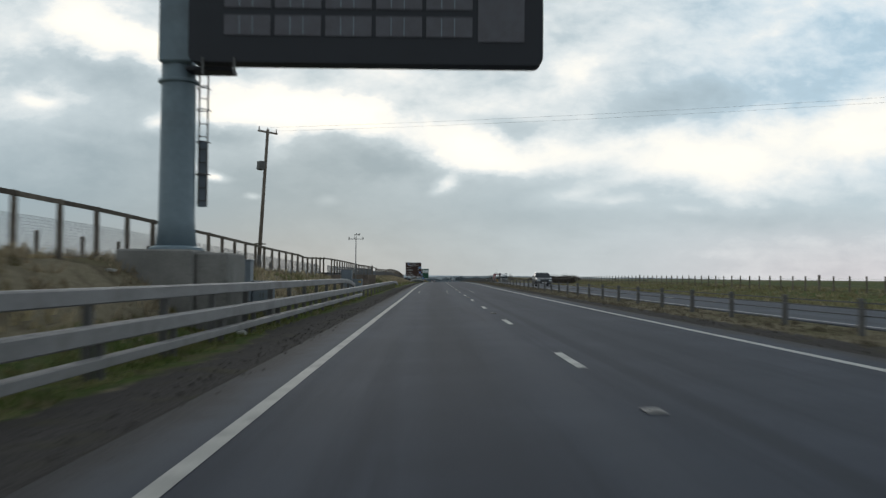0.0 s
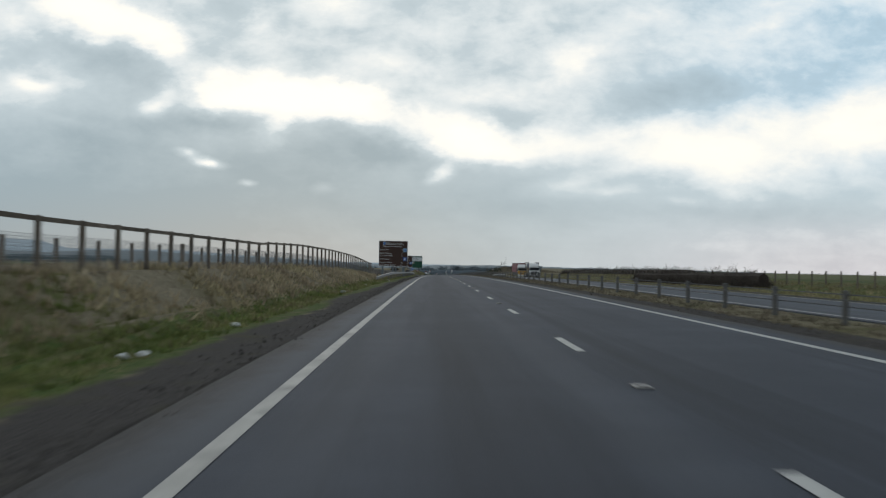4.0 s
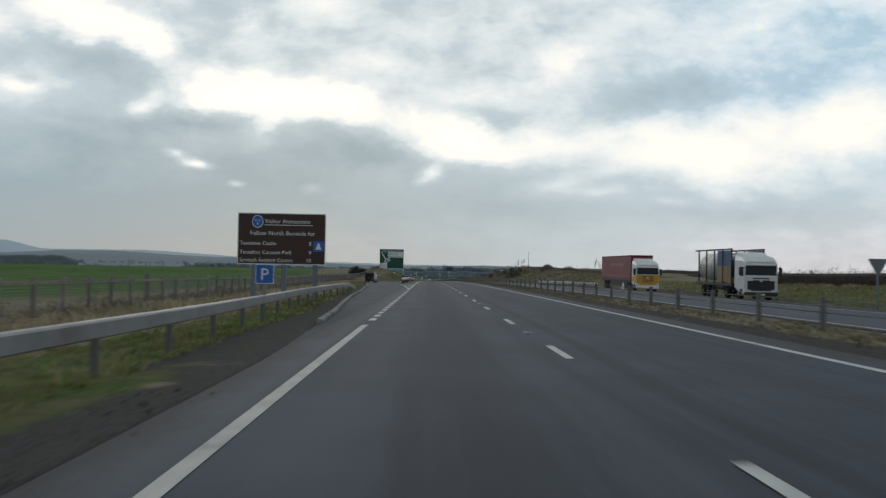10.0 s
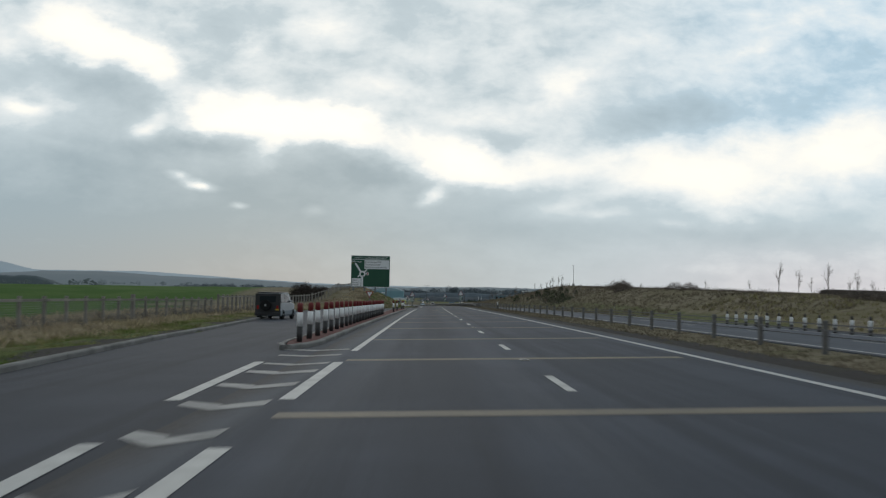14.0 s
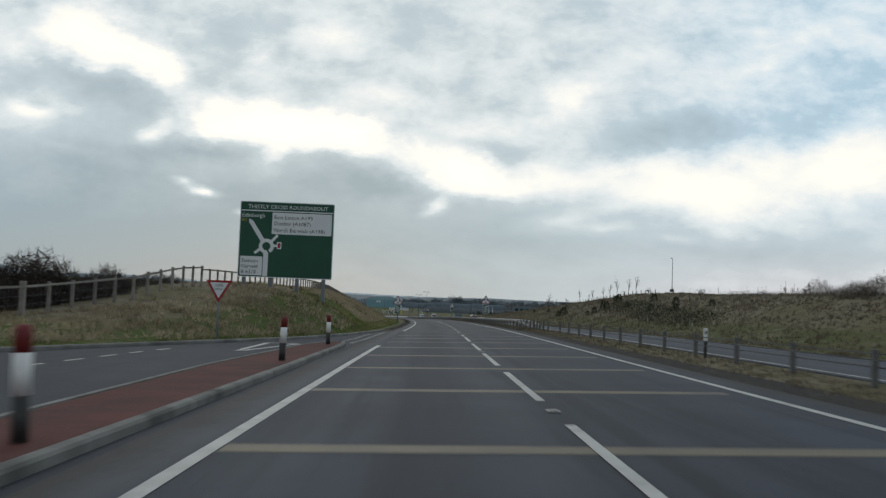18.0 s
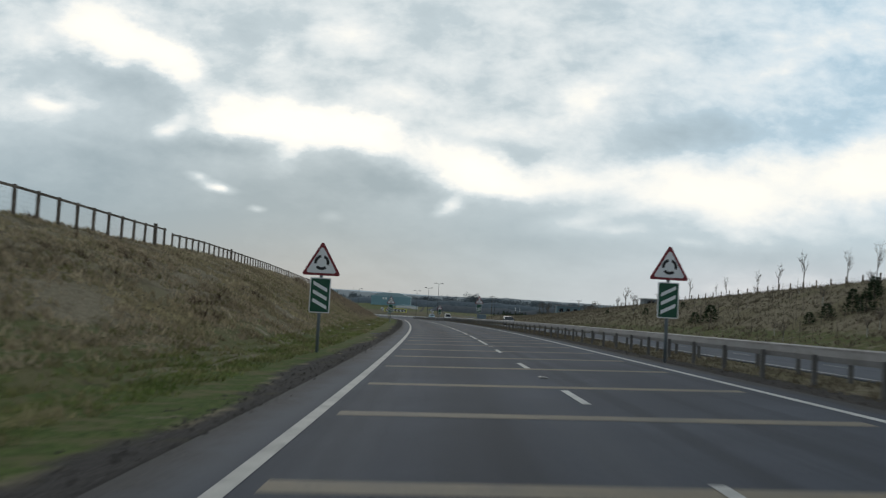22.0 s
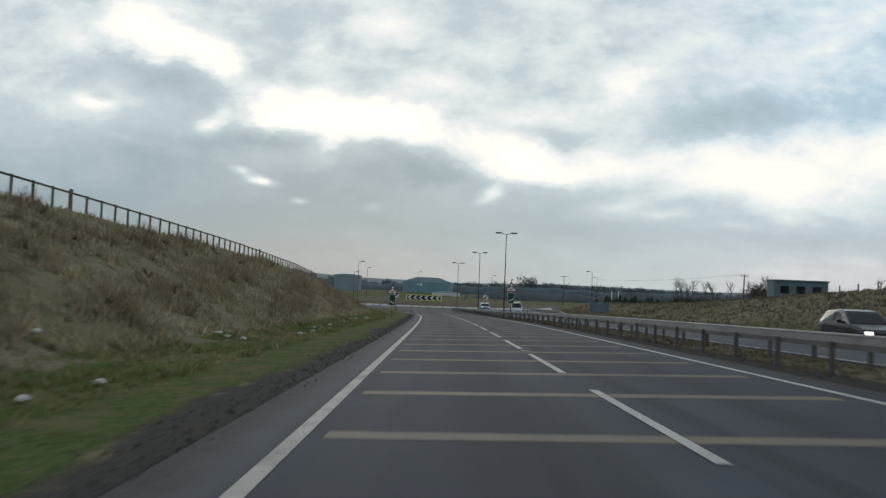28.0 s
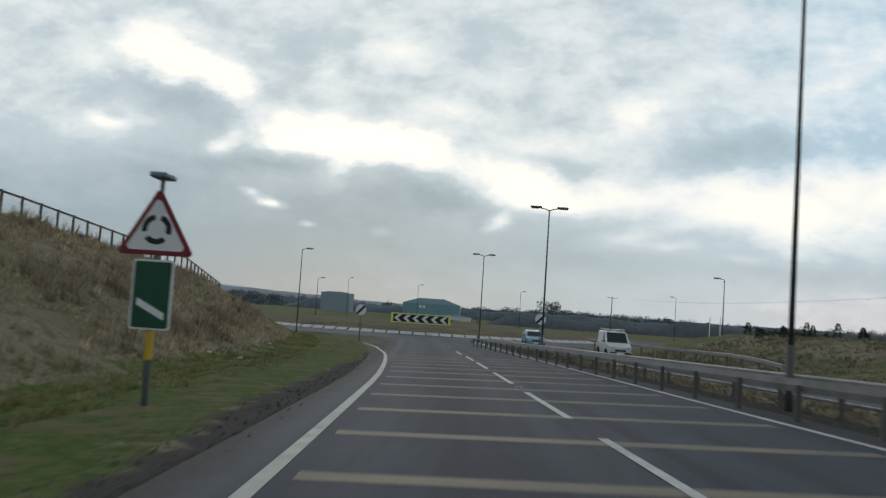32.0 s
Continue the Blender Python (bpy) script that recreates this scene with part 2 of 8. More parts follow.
def asphalt_material(name, tone, tracks, soil=None):
    """Worn asphalt: aggregate grain, patches, darker wheel bands along the road's run."""
    m = bpy.data.materials.new(name)
    m.use_nodes = True
    g = Nodes(m.node_tree)
    att = g.add("ShaderNodeAttribute", attribute="across")
    u = g.math("MULTIPLY", g.math("SUBTRACT", att.outputs["Fac"], 0.5), 40.0)
    tc = g.add("ShaderNodeTexCoord")
    vec = tc.outputs["Object"]
    grain, patch = g.noise(vec, 60.0, 3, 0.7), g.noise(vec, 0.35, 4, 0.6)
    mp = g.add("ShaderNodeMapping")
    mp.inputs["Scale"].default_value = (1.6, 0.05, 1.0)
    g.link(vec, mp.inputs[0])
    streak = g.noise(mp.outputs[0], 1.0, 5, 0.6)
    col = g.mix(g.ramp(grain, 0.3, 0.7), tuple(c * 0.75 for c in tone), tuple(c * 1.25 for c in tone))
    col = g.mix(g.math("MULTIPLY", g.ramp(patch, 0.42, 0.70), 0.6), col, tuple(c * 1.42 for c in tone))
    col = g.mix(g.math("MULTIPLY", g.ramp(streak, 0.45, 0.68), 0.65), col, tuple(c * 0.60 for c in tone))
    for at, half, k in tracks:
        d = g.math("ABSOLUTE", g.math("SUBTRACT", g.math("ADD", u, g.math("MULTIPLY", g.math("SUBTRACT", streak, 0.5), 0.35)), at))
        col = g.mix(g.math("MULTIPLY", g.ramp(d, half, half * 0.25), abs(k)), col, tuple(c * 0.5 if k > 0 else 0.8 * c + 0.9 * sum(tone) / 3 for c in tone))
    if soil:
        wob = g.math("ADD", g.math("MULTIPLY", g.math("SUBTRACT", g.noise(vec, 0.5, 4, 0.65), 0.5), 0.9), g.math("MULTIPLY", g.math("SUBTRACT", g.noise(vec, 5.0, 4, 0.7), 0.5), 0.5))
        grit = g.mix(g.ramp(g.noise(vec, 24.0, 4, 0.75), 0.35, 0.68), (0.030, 0.027, 0.026), (0.078, 0.070, 0.065))
        for a, b in soil:
            col = g.mix(g.math("MULTIPLY", g.ramp(g.math("ADD", u, wob), a, b), 0.85), col, grit)
    p = g.add("ShaderNodeBsdfPrincipled", Roughness=0.85)
    p.inputs["Specular IOR Level"].default_value = 0.25
    g.link(col, p.inputs["Base Color"])
    bn = g.add("ShaderNodeBump", Strength=0.3, Distance=0.01)
    g.link(grain, bn.inputs["Height"]), g.link(bn.outputs[0], p.inputs["Normal"])
    o = g.add("ShaderNodeOutputMaterial")
    g.link(p.outputs[0], o.inputs[0])
    return m


def ground_material():
    """Verge, banks and fields: gravel, mown grass, dead grass and crop, mixed by cover."""
    m = bpy.data.materials.new("ground_cover")
    m.use_nodes = True
    g = Nodes(m.node_tree)
    att = g.add("ShaderNodeAttribute", attribute="cover")
    sep = g.add("ShaderNodeSeparateColor")
    g.link(att.outputs["Color"], sep.inputs[0])
    vec = g.add("ShaderNodeTexCoord").outputs["Object"]
    wide, mid, fine = g.noise(vec, 0.12, 4, 0.6), g.noise(vec, 0.9, 5, 0.65), g.noise(vec, 9.0, 4, 0.7)
    wob = g.math("MULTIPLY", g.math("SUBTRACT", mid, 0.5), 1.9)
    tiny = g.noise(vec, 30.0, 3, 0.7)
    dead = g.mix(g.ramp(fine, 0.3, 0.7), (0.140, 0.120, 0.082), (0.275, 0.236, 0.165))
    dead = g.mix(g.ramp(wide, 0.45, 0.62), dead, (0.170, 0.150, 0.090))
    dead = g.mix(g.math("MULTIPLY", g.ramp(mid, 0.50, 0.66), 0.6), dead, (0.070, 0.055, 0.036))
    green = g.mix(g.ramp(fine, 0.35, 0.65), (0.045, 0.078, 0.020), (0.110, 0.140, 0.046))
    green = g.mix(g.math("MULTIPLY", g.ramp(mid, 0.44, 0.62), 0.85), green, (0.150, 0.132, 0.072))
    green = g.mix(g.math("MULTIPLY", g.ramp(g.noise(vec, 2.4, 4, 0.6), 0.55, 0.70), 0.7), green, (0.060, 0.052, 0.032))
    green = g.mix(g.math("MULTIPLY", g.ramp(tiny, 0.56, 0.70), 0.4), green, (0.15, 0.14, 0.08))
    gravel = g.mix(g.ramp(g.noise(vec, 26.0, 4, 0.75), 0.35, 0.68), (0.038, 0.035, 0.034), (0.112, 0.102, 0.095))
    gravel = g.mix(g.math("MULTIPLY", g.ramp(mid, 0.52, 0.68), 0.6), gravel, (0.085, 0.080, 0.050))
    field = g.mix(g.ramp(wide, 0.4, 0.65), (0.050, 0.108, 0.020), (0.076, 0.132, 0.032))
    col = g.mix(g.ramp(g.math("ADD", sep.outputs[1], wob), 0.3, 0.7), dead, green)
    col = g.mix(g.ramp(g.math("ADD", sep.outputs[0], g.math("MULTIPLY", wob, 0.9)), 0.30, 0.72), col, gravel)
    col = g.mix(sep.outputs[2], col, field)
    p = g.add("ShaderNodeBsdfPrincipled", Roughness=0.95)
    p.inputs["Specular IOR Level"].default_value = 0.03
    g.link(col, p.inputs["Base Color"])
    bn = g.add("ShaderNodeBump", Strength=0.5, Distance=0.06)
    g.link(g.math("ADD", mid, fine), bn.inputs["Height"]), g.link(bn.outputs[0], p.inputs["Normal"])
    o = g.add("ShaderNodeOutputMaterial")
    g.link(p.outputs[0], o.inputs[0])
    return m


def grass_material(name, a, b, patch):
    """Thin blades that let light through: two tones, third tone in patches, blade by blade change."""
    m = bpy.data.materials.new(name)
    m.use_nodes = True
    g = Nodes(m.node_tree)
    vec = g.add("ShaderNodeTexCoord").outputs["Object"]
    col = g.mix(g.ramp(g.noise(vec, 1.1, 4, 0.6), 0.35, 0.65), a, b)
    col = g.mix(g.ramp(g.noise(vec, 0.22, 4, 0.6), 0.48, 0.66), col, patch)
    col = g.mix(g.math("MULTIPLY", g.ramp(g.noise(vec, 0.16, 5, 0.65), 0.50, 0.64), 0.50), col, tuple(c * k for c, k in zip(b, (0.62, 0.58, 0.56))))
    hsv = g.add("ShaderNodeHueSaturation")
    geo = g.add("ShaderNodeNewGeometry")
    clumps = g.math("ADD", 0.78, g.math("MULTIPLY", g.ramp(g.math("ADD", g.math("MULTIPLY", g.noise(vec, 0.55, 4, 0.65), 0.6), g.math("MULTIPLY", g.noise(vec, 2.1, 3, 0.6), 0.4)), 0.36, 0.62), 0.62))
    g.link(col, hsv.inputs["Color"]), g.link(g.math("MULTIPLY", clumps, g.math("ADD", 0.7, g.math("MULTIPLY", geo.outputs["Random Per Island"], 0.6))), hsv.inputs["Value"])
    d, t = g.add("ShaderNodeBsdfDiffuse"), g.add("ShaderNodeBsdfTranslucent")
    g.link(hsv.outputs[0], d.inputs[0]), g.link(hsv.outputs[0], t.inputs[0])
    mx = g.add("ShaderNodeMixShader", Fac=0.45)
    g.link(d.outputs[0], mx.inputs[1]), g.link(t.outputs[0], mx.inputs[2])
    o = g.add("ShaderNodeOutputMaterial")
    g.link(mx.outputs[0], o.inputs[0])
    return m


def plain(name, col, rough=0.5, metal=0.0, glow=0.0):
    m = bpy.data.materials.new(name)
    m.use_nodes = True
    p = m.node_tree.nodes["Principled BSDF"]
    p.inputs["Base Color"].default_value = (*col, 1)
    p.inputs["Roughness"].default_value, p.inputs["Metallic"].default_value = rough, metal
    if glow:
        p.inputs["Emission Color"].default_value, p.inputs["Emission Strength"].default_value = (*col, 1), glow
    return m


M_ROAD = asphalt_material("asphalt_worn", (0.050, 0.057, 0.074), [(0.15, 0.8, 0.5), (-1.15, 0.45, -0.22), (1.25, 0.4, -0.2), (2.32, 0.22, 0.55), (3.6, 0.9, 0.2), (-2.25, 0.5, -0.8)], ((-2.0, -2.62), (5.7, 6.1)))
M_ROAD_FAR = asphalt_material("asphalt_other", (0.066, 0.074, 0.091), [(13.2, 0.3, 0.4)])
M_LAYBY = asphalt_material("asphalt_layby", (0.038, 0.043, 0.056), [(-5.0, 0.5, 0.2)])
M_GROUND = ground_material()
M_DIRTY_LINE = material("road_paint_dirty", (0.52, 0.50, 0.455), (0.35, 0.335, 0.31), 0.75, scale=2.0, fine=24.0, dirt=(0.19, 0.18, 0.17), bump=0.1)
M_WHITE_LINE = material("road_paint_white", (0.56, 0.55, 0.52), (0.40, 0.39, 0.37), 0.7, scale=2.0, fine=30.0, dirt=(0.25, 0.24, 0.23), bump=0.1)
M_CHEVRON = material("worn_road_paint", (0.36, 0.35, 0.33), (0.20, 0.20, 0.195), 0.75, scale=2.5, fine=30.0, dirt=(0.11, 0.11, 0.11), bump=0.1)
M_YELLOW_BAR = material("road_paint_yellow", (0.210, 0.168, 0.106), (0.128, 0.112, 0.086), 0.75, scale=0.9, fine=25.0, dirt=(0.075, 0.074, 0.072), bump=0.1)
M_CONCRETE = material("concrete", (0.30, 0.29, 0.27), (0.20, 0.195, 0.18), 0.9, scale=1.2, fine=18.0, dirt=(0.10, 0.10, 0.09))
M_KERB = material("kerb_concrete", (0.27, 0.265, 0.25), (0.17, 0.165, 0.155), 0.9, scale=1.5, fine=25.0, dirt=(0.08, 0.08, 0.075), per_object=0.25)
M_WALL = material("stained_concrete", (0.275, 0.225, 0.185), (0.175, 0.145, 0.120), 0.92, scale=0.8, fine=10.0, dirt=(0.055, 0.050, 0.045))
M_COPING = material("dark_coping", (0.085, 0.080, 0.075), (0.05, 0.048, 0.046), 0.92, scale=1.5, fine=14.0)
M_GALV = material("galvanised_steel", (0.275, 0.27, 0.27), (0.185, 0.18, 0.178), 0.6, 0.3, scale=1.0, fine=14.0, bump=0.05, dirt=(0.125, 0.11, 0.098))
M_POST = material("weathered_steel_post", (0.165, 0.16, 0.152), (0.10, 0.098, 0.094), 0.7, 0.2, scale=3.0, bump=0.05)
M_TIMBER = material("weathered_timber", (0.215, 0.180, 0.145), (0.115, 0.098, 0.080), 0.9, scale=3.0, fine=50.0, per_object=0.5)
M_TIMBER_GREY = material("grey_timber", (0.30, 0.275, 0.24), (0.18, 0.165, 0.15), 0.9, scale=3.0, fine=50.0, per_object=0.4)
M_WIRE = plain("wire", (0.17, 0.18, 0.19), 0.6, 0.3)
M_ROPE = plain("wire_rope", (0.10, 0.10, 0.105), 0.6, 0.5)
M_BROWN = material("sign_brown", (0.052, 0.019, 0.010), (0.042, 0.016, 0.009), 0.5, scale=1.0, bump=0)
M_GREEN = material("sign_green", (0.006, 0.075, 0.038), (0.005, 0.060, 0.032), 0.5, scale=0.8, bump=0)
M_SIGN_WHITE = material("sign_white", (0.76, 0.77, 0.78), (0.70, 0.71, 0.72), 0.5, scale=1.0, bump=0)
M_SIGN_BACK = material("sign_back_grey", (0.17, 0.20, 0.22), (0.13, 0.155, 0.17), 0.6, scale=1.0, bump=0)
M_SIGN_BLACK = plain("sign_black", (0.008, 0.008, 0.009), 0.5)
M_SIGN_MAROON = material("sign_dark_red", (0.21, 0.014, 0.022), (0.16, 0.012, 0.019), 0.5, scale=2.0, bump=0)
M_SIGN_RED = material("sign_red", (0.33, 0.018, 0.022), (0.26, 0.016, 0.020), 0.5, scale=2.0, bump=0)
M_SIGN_BLUE = plain("sign_blue", (0.018, 0.115, 0.42), 0.5)
M_PALE_BLUE = material("pale_blue_square", (0.30, 0.45, 0.62), (0.25, 0.40, 0.58), 0.5, bump=0)
M_SIGN_YELLOW = plain("sign_yellow", (0.74, 0.72, 0.16), 0.5)
M_SIGN_GOLD = plain("sign_gold", (0.60, 0.38, 0.03), 0.5)
M_BOLLARD_RED = material("bollard_red", (0.20, 0.018, 0.016), (0.13, 0.014, 0.013), 0.6, scale=5.0)
M_BOLLARD_WHITE = material("bollard_white", (0.80, 0.80, 0.78), (0.66, 0.66, 0.65), 0.55, scale=5.0)
M_BOLLARD_BLACK = material("bollard_black", (0.030, 0.028, 0.027), (0.018, 0.017, 0.017), 0.6, scale=5.0)
M_RED_PAVING = material("red_paving", (0.150, 0.056, 0.048), (0.080, 0.036, 0.033), 0.9, scale=0.6, fine=22.0, dirt=(0.048, 0.038, 0.037))
M_CABINET = material("cabinet_grey", (0.20, 0.235, 0.265), (0.16, 0.19, 0.215), 0.5, scale=2.0, bump=0.03)
M_GANTRY = material("gantry_blue_grey", (0.22, 0.285, 0.32), (0.17, 0.225, 0.255), 0.5, scale=0.8, fine=6.0, bump=0.03, dirt=(0.12, 0.14, 0.15))
M_DARK_PANEL = material("sign_housing_dark", (0.016, 0.018, 0.024), (0.012, 0.013, 0.018), 0.55, scale=1.0, bump=0.03)
M_LED_PANE = material("display_pane", (0.105, 0.105, 0.120), (0.080, 0.072, 0.080), 0.3, scale=4.0, bump=0)
M_RUBBER = material("tyre_rubber", (0.020, 0.020, 0.020), (0.012, 0.012, 0.012), 0.85, scale=8.0)
M_GLASS_DARK = plain("vehicle_glass", (0.018, 0.022, 0.026), 0.08)
M_GLASS_DARK.node_tree.nodes["Principled BSDF"].inputs["Specular IOR Level"].default_value = 0.22
M_CHROME = plain("bright_metal", (0.55, 0.56, 0.57), 0.3, 0.9)
M_PLASTIC = material("black_plastic", (0.022, 0.022, 0.023), (0.015, 0.015, 0.016), 0.6, scale=6.0)
M_HEADLAMP = plain("headlamp_lit", (1.0, 0.95, 0.85), 0.2, 0.0, 3.0)
M_LENS = plain("lamp_lens", (0.55, 0.57, 0.58), 0.15)
M_TAIL = plain("tail_lamp", (0.30, 0.01, 0.01), 0.2)
M_LITTER = material("litter_white", (0.62, 0.62, 0.60), (0.45, 0.45, 0.43), 0.7, scale=20.0, per_object=0.4)
M_GRASS_DEAD = grass_material("dead_grass", (0.41, 0.35, 0.25), (0.30, 0.245, 0.168), (0.33, 0.285, 0.175))
M_GRASS_MIX = grass_material("rough_grass", (0.265, 0.235, 0.135), (0.185, 0.175, 0.085), (0.31, 0.262, 0.172))
M_GRASS_GREEN = grass_material("verge_grass", (0.120, 0.170, 0.050), (0.185, 0.190, 0.080), (0.27, 0.24, 0.135))
M_TWIG = material("twigs", (0.165, 0.140, 0.117), (0.105, 0.088, 0.074), 0.95, scale=1.0, bump=0, island=True)
M_CLOD = material("soil_clod", (0.110, 0.100, 0.089), (0.060, 0.054, 0.050), 0.95, scale=0.8, fine=8.0, bump=0, island=True)
M_GRASS_BROWN = grass_material("brown_grass", (0.205, 0.176, 0.130), (0.142, 0.122, 0.090), (0.165, 0.150, 0.105))
M_WEED = grass_material("dead_weeds", (0.30, 0.245, 0.175), (0.20, 0.155, 0.12), (0.32, 0.26, 0.175))
M_STALK = grass_material("dead_dock", (0.125, 0.092, 0.068), (0.082, 0.060, 0.046), (0.15, 0.115, 0.08))
M_TANK = material("stained_tank", (0.52, 0.50, 0.45), (0.34, 0.325, 0.295), 0.5, scale=0.7, fine=5.0, bump=0.03, dirt=(0.10, 0.095, 0.09))
M_SCRUB = material("dark_scrub", (0.070, 0.058, 0.049), (0.045, 0.037, 0.032), 0.95, scale=1.0, bump=0, island=True)
M_BARK = material("bark", (0.145, 0.126, 0.106), (0.080, 0.069, 0.059), 0.95, scale=4.0)
M_EVERGREEN = material("evergreen", (0.042, 0.062, 0.032), (0.026, 0.040, 0.022), 0.9, scale=1.0, bump=0, island=True)
M_TUBE = material("tree_guard", (0.42, 0.40, 0.33), (0.30, 0.29, 0.24), 0.6, scale=4.0, bump=0)
# Bare woods painted blue-grey: the haze of distance is put into the base colour.
M_WOOD_FAR_HAZED = material("far_woodland", (0.142, 0.172, 0.195), (0.088, 0.106, 0.120), 1.0, scale=0.05, fine=0.4, bump=0)
M_WOOD_EDGE_HAZED = material("wood_edge_hazed", (0.120, 0.134, 0.146), (0.072, 0.080, 0.088), 1.0, scale=0.06, fine=0.5, bump=0)
# Hill colours hold the haze of distance; emission lifts them towards the sky's tone.
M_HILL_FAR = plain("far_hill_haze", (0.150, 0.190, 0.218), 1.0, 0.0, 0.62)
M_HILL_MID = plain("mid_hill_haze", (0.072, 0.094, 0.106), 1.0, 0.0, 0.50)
# Hedgerow and wood tones glow slightly, standing in for haze before them.
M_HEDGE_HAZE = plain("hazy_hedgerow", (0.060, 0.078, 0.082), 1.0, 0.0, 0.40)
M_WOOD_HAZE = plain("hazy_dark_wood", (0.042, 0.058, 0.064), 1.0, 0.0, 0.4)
M_SHED = material("blue_cladding", (0.19, 0.34, 0.39), (0.16, 0.29, 0.34), 0.6, scale=0.1, fine=1.0, bump=0)
M_SHED_ROOF = material("pale_roof", (0.30, 0.42, 0.48), (0.25, 0.36, 0.41), 0.6, scale=0.1, fine=1.0, bump=0)
M_LAMP_METAL = material("lamp_column_steel", (0.10, 0.105, 0.105), (0.07, 0.073, 0.075), 0.6, 0.3, scale=2.0, bump=0.03)


# ---------- the line of the road ----------
# every 40 m from -80 m: sideways place, height and crossfall of the near lane's middle
ROAD_X = [0.108, 0.146, 0.204, 0.281, 0.382, 0.634, 0.990, 1.385, 1.996, 2.709, 3.343, 3.904, 4.468, 5.102, 5.905, 6.561, 6.550, 5.749, 4.477, 2.964, 0.932, -1.584, -4.583]
ROAD_Z = [0.015, 0.011, 0.013, 0.023, 0.080, 0.114, 0.052, -0.135, -0.438, -0.790, -1.165, -1.593, -2.115, -2.711, -3.334, -4.073, -4.802, -5.592, -6.433, -7.330, -8.349, -9.250, -9.800]
ROAD_C = [0.0228, 0.0228, 0.0228, 0.0225, 0.0221, 0.0226, 0.0232, 0.0237, 0.0244, 0.0248, 0.0244, 0.0249, 0.0244, 0.0268, 0.0311, 0.0325, 0.0315, 0.0303, 0.0293, 0.0286, 0.0271, 0.0272, 0.0272]


def smooth_table(values, flat=False):
    """Fine table (every 4 m, -400 to 4000 m) through 40 m values; straight on past both ends."""
    v = np.array(values)
    s = -80 + 40 * np.arange(len(v))
    fine = np.arange(-400.0, 4001.0, 4.0)
    m = np.gradient(v, 40.0)
    i = np.clip(((fine + 80) // 40).astype(int), 0, len(v) - 2)
    t = np.clip((fine - s[i]) / 40, 0, 1)
    h = (2 * t**3 - 3 * t**2 + 1) * v[i] + (t**3 - 2 * t**2 + t) * 40 * m[i] + (-2 * t**3 + 3 * t**2) * v[i + 1] + (t**3 - t**2) * 40 * m[i + 1]
    if not flat:
        h = np.where(fine < -80, v[0] + (fine + 80) * m[0], h)
    return fine, h


FINE, RX_ = smooth_table(ROAD_X)
_, RZ_ = smooth_table(ROAD_Z, True)
_, RC_ = smooth_table(ROAD_C, True)


def rx(s):
    return np.interp(s, FINE, RX_)


def base_z(s, u):
    """Height of the road's plane at s along and u across, level outside the carriageways."""
    return np.interp(s, FINE, RZ_) + np.interp(s, FINE, RC_) * np.clip(u, -6.0, 9.0) - 0.02 * np.clip(np.asarray(u) - 9.0, 0.0, 8.0) - 0.045 * np.clip(np.asarray(u) - 17.0, 0.0, 6.0)


# banks: along, toe across, top across, top height, height far behind
BANK_LEFT = [
    (-400, -5.2, -7.2, 1.3, 0.5), (0, -5.2, -7.2, 1.68, 0.6), (20, -5.2, -7.2, 1.68, 0.6), (30, -5.2, -7.2, 1.58, 0.5), (41, -5.2, -7.2, 1.42, 0.5), (58, -5.2, -7.2, 1.25, 0.5), (63, -5.6, -9.2, 0.25, 0.4), (107, -5.6, -9.2, 0.25, 0.4), (109, -5.4, -7.2, 1.10, 0.4), (118, -4.9, -7.0, 1.05, 0.4),
    (150, -4.9, -7.2, 1.12, 0.5), (180, -4.9, -7.2, 0.78, 0.2), (200, -5.2, -7.4, 0.36, -0.1), (226, -5.4, -8.0, 0.02, -0.35),
    (320, -6.5, -9.0, 0.02, -0.5), (400, -13.5, -16, 0.15, -0.4), (430, -13.5, -16.5, 0.2, 0.3), (447, -12.0, -16.2, 0.5, 0.6), (455, -9.2, -16, 0.62, 0.8), (460, -7.4, -15.6, 1.0, 1.0), (466, -6.0, -15.0, 1.5, 1.5), (473, -5.1, -14.8, 2.3, 2.0), (481, -4.6, -14.7, 2.75, 2.4),
    (495, -5.2, -14.5, 3.28, 3.0), (530, -5.6, -14.6, 3.90, 2.4), (545, -5.8, -15.3, 4.14, 2.3), (560, -6.0, -16, 4.55, 2.2), (600, -6.3, -17.6, 5.06, 2.0), (635, -6.4, -17.9, 5.08, 1.7), (650, -6.5, -18, 4.94, 1.6), (700, -6.6, -18, 5.12, 1.2),
    (735, -7.5, -18.2, 5.05, 1.0), (763, -9.5, -18.5, 4.7, 0.8), (785, -12.5, -20.5, 3.5, 0.6), (806, -19, -27, 1.2, 0.8), (830, -30, -40, 0.2, 0.3), (900, -40, -60, 0.0, 0.0), (4000, -40, -60, 0, 0)]
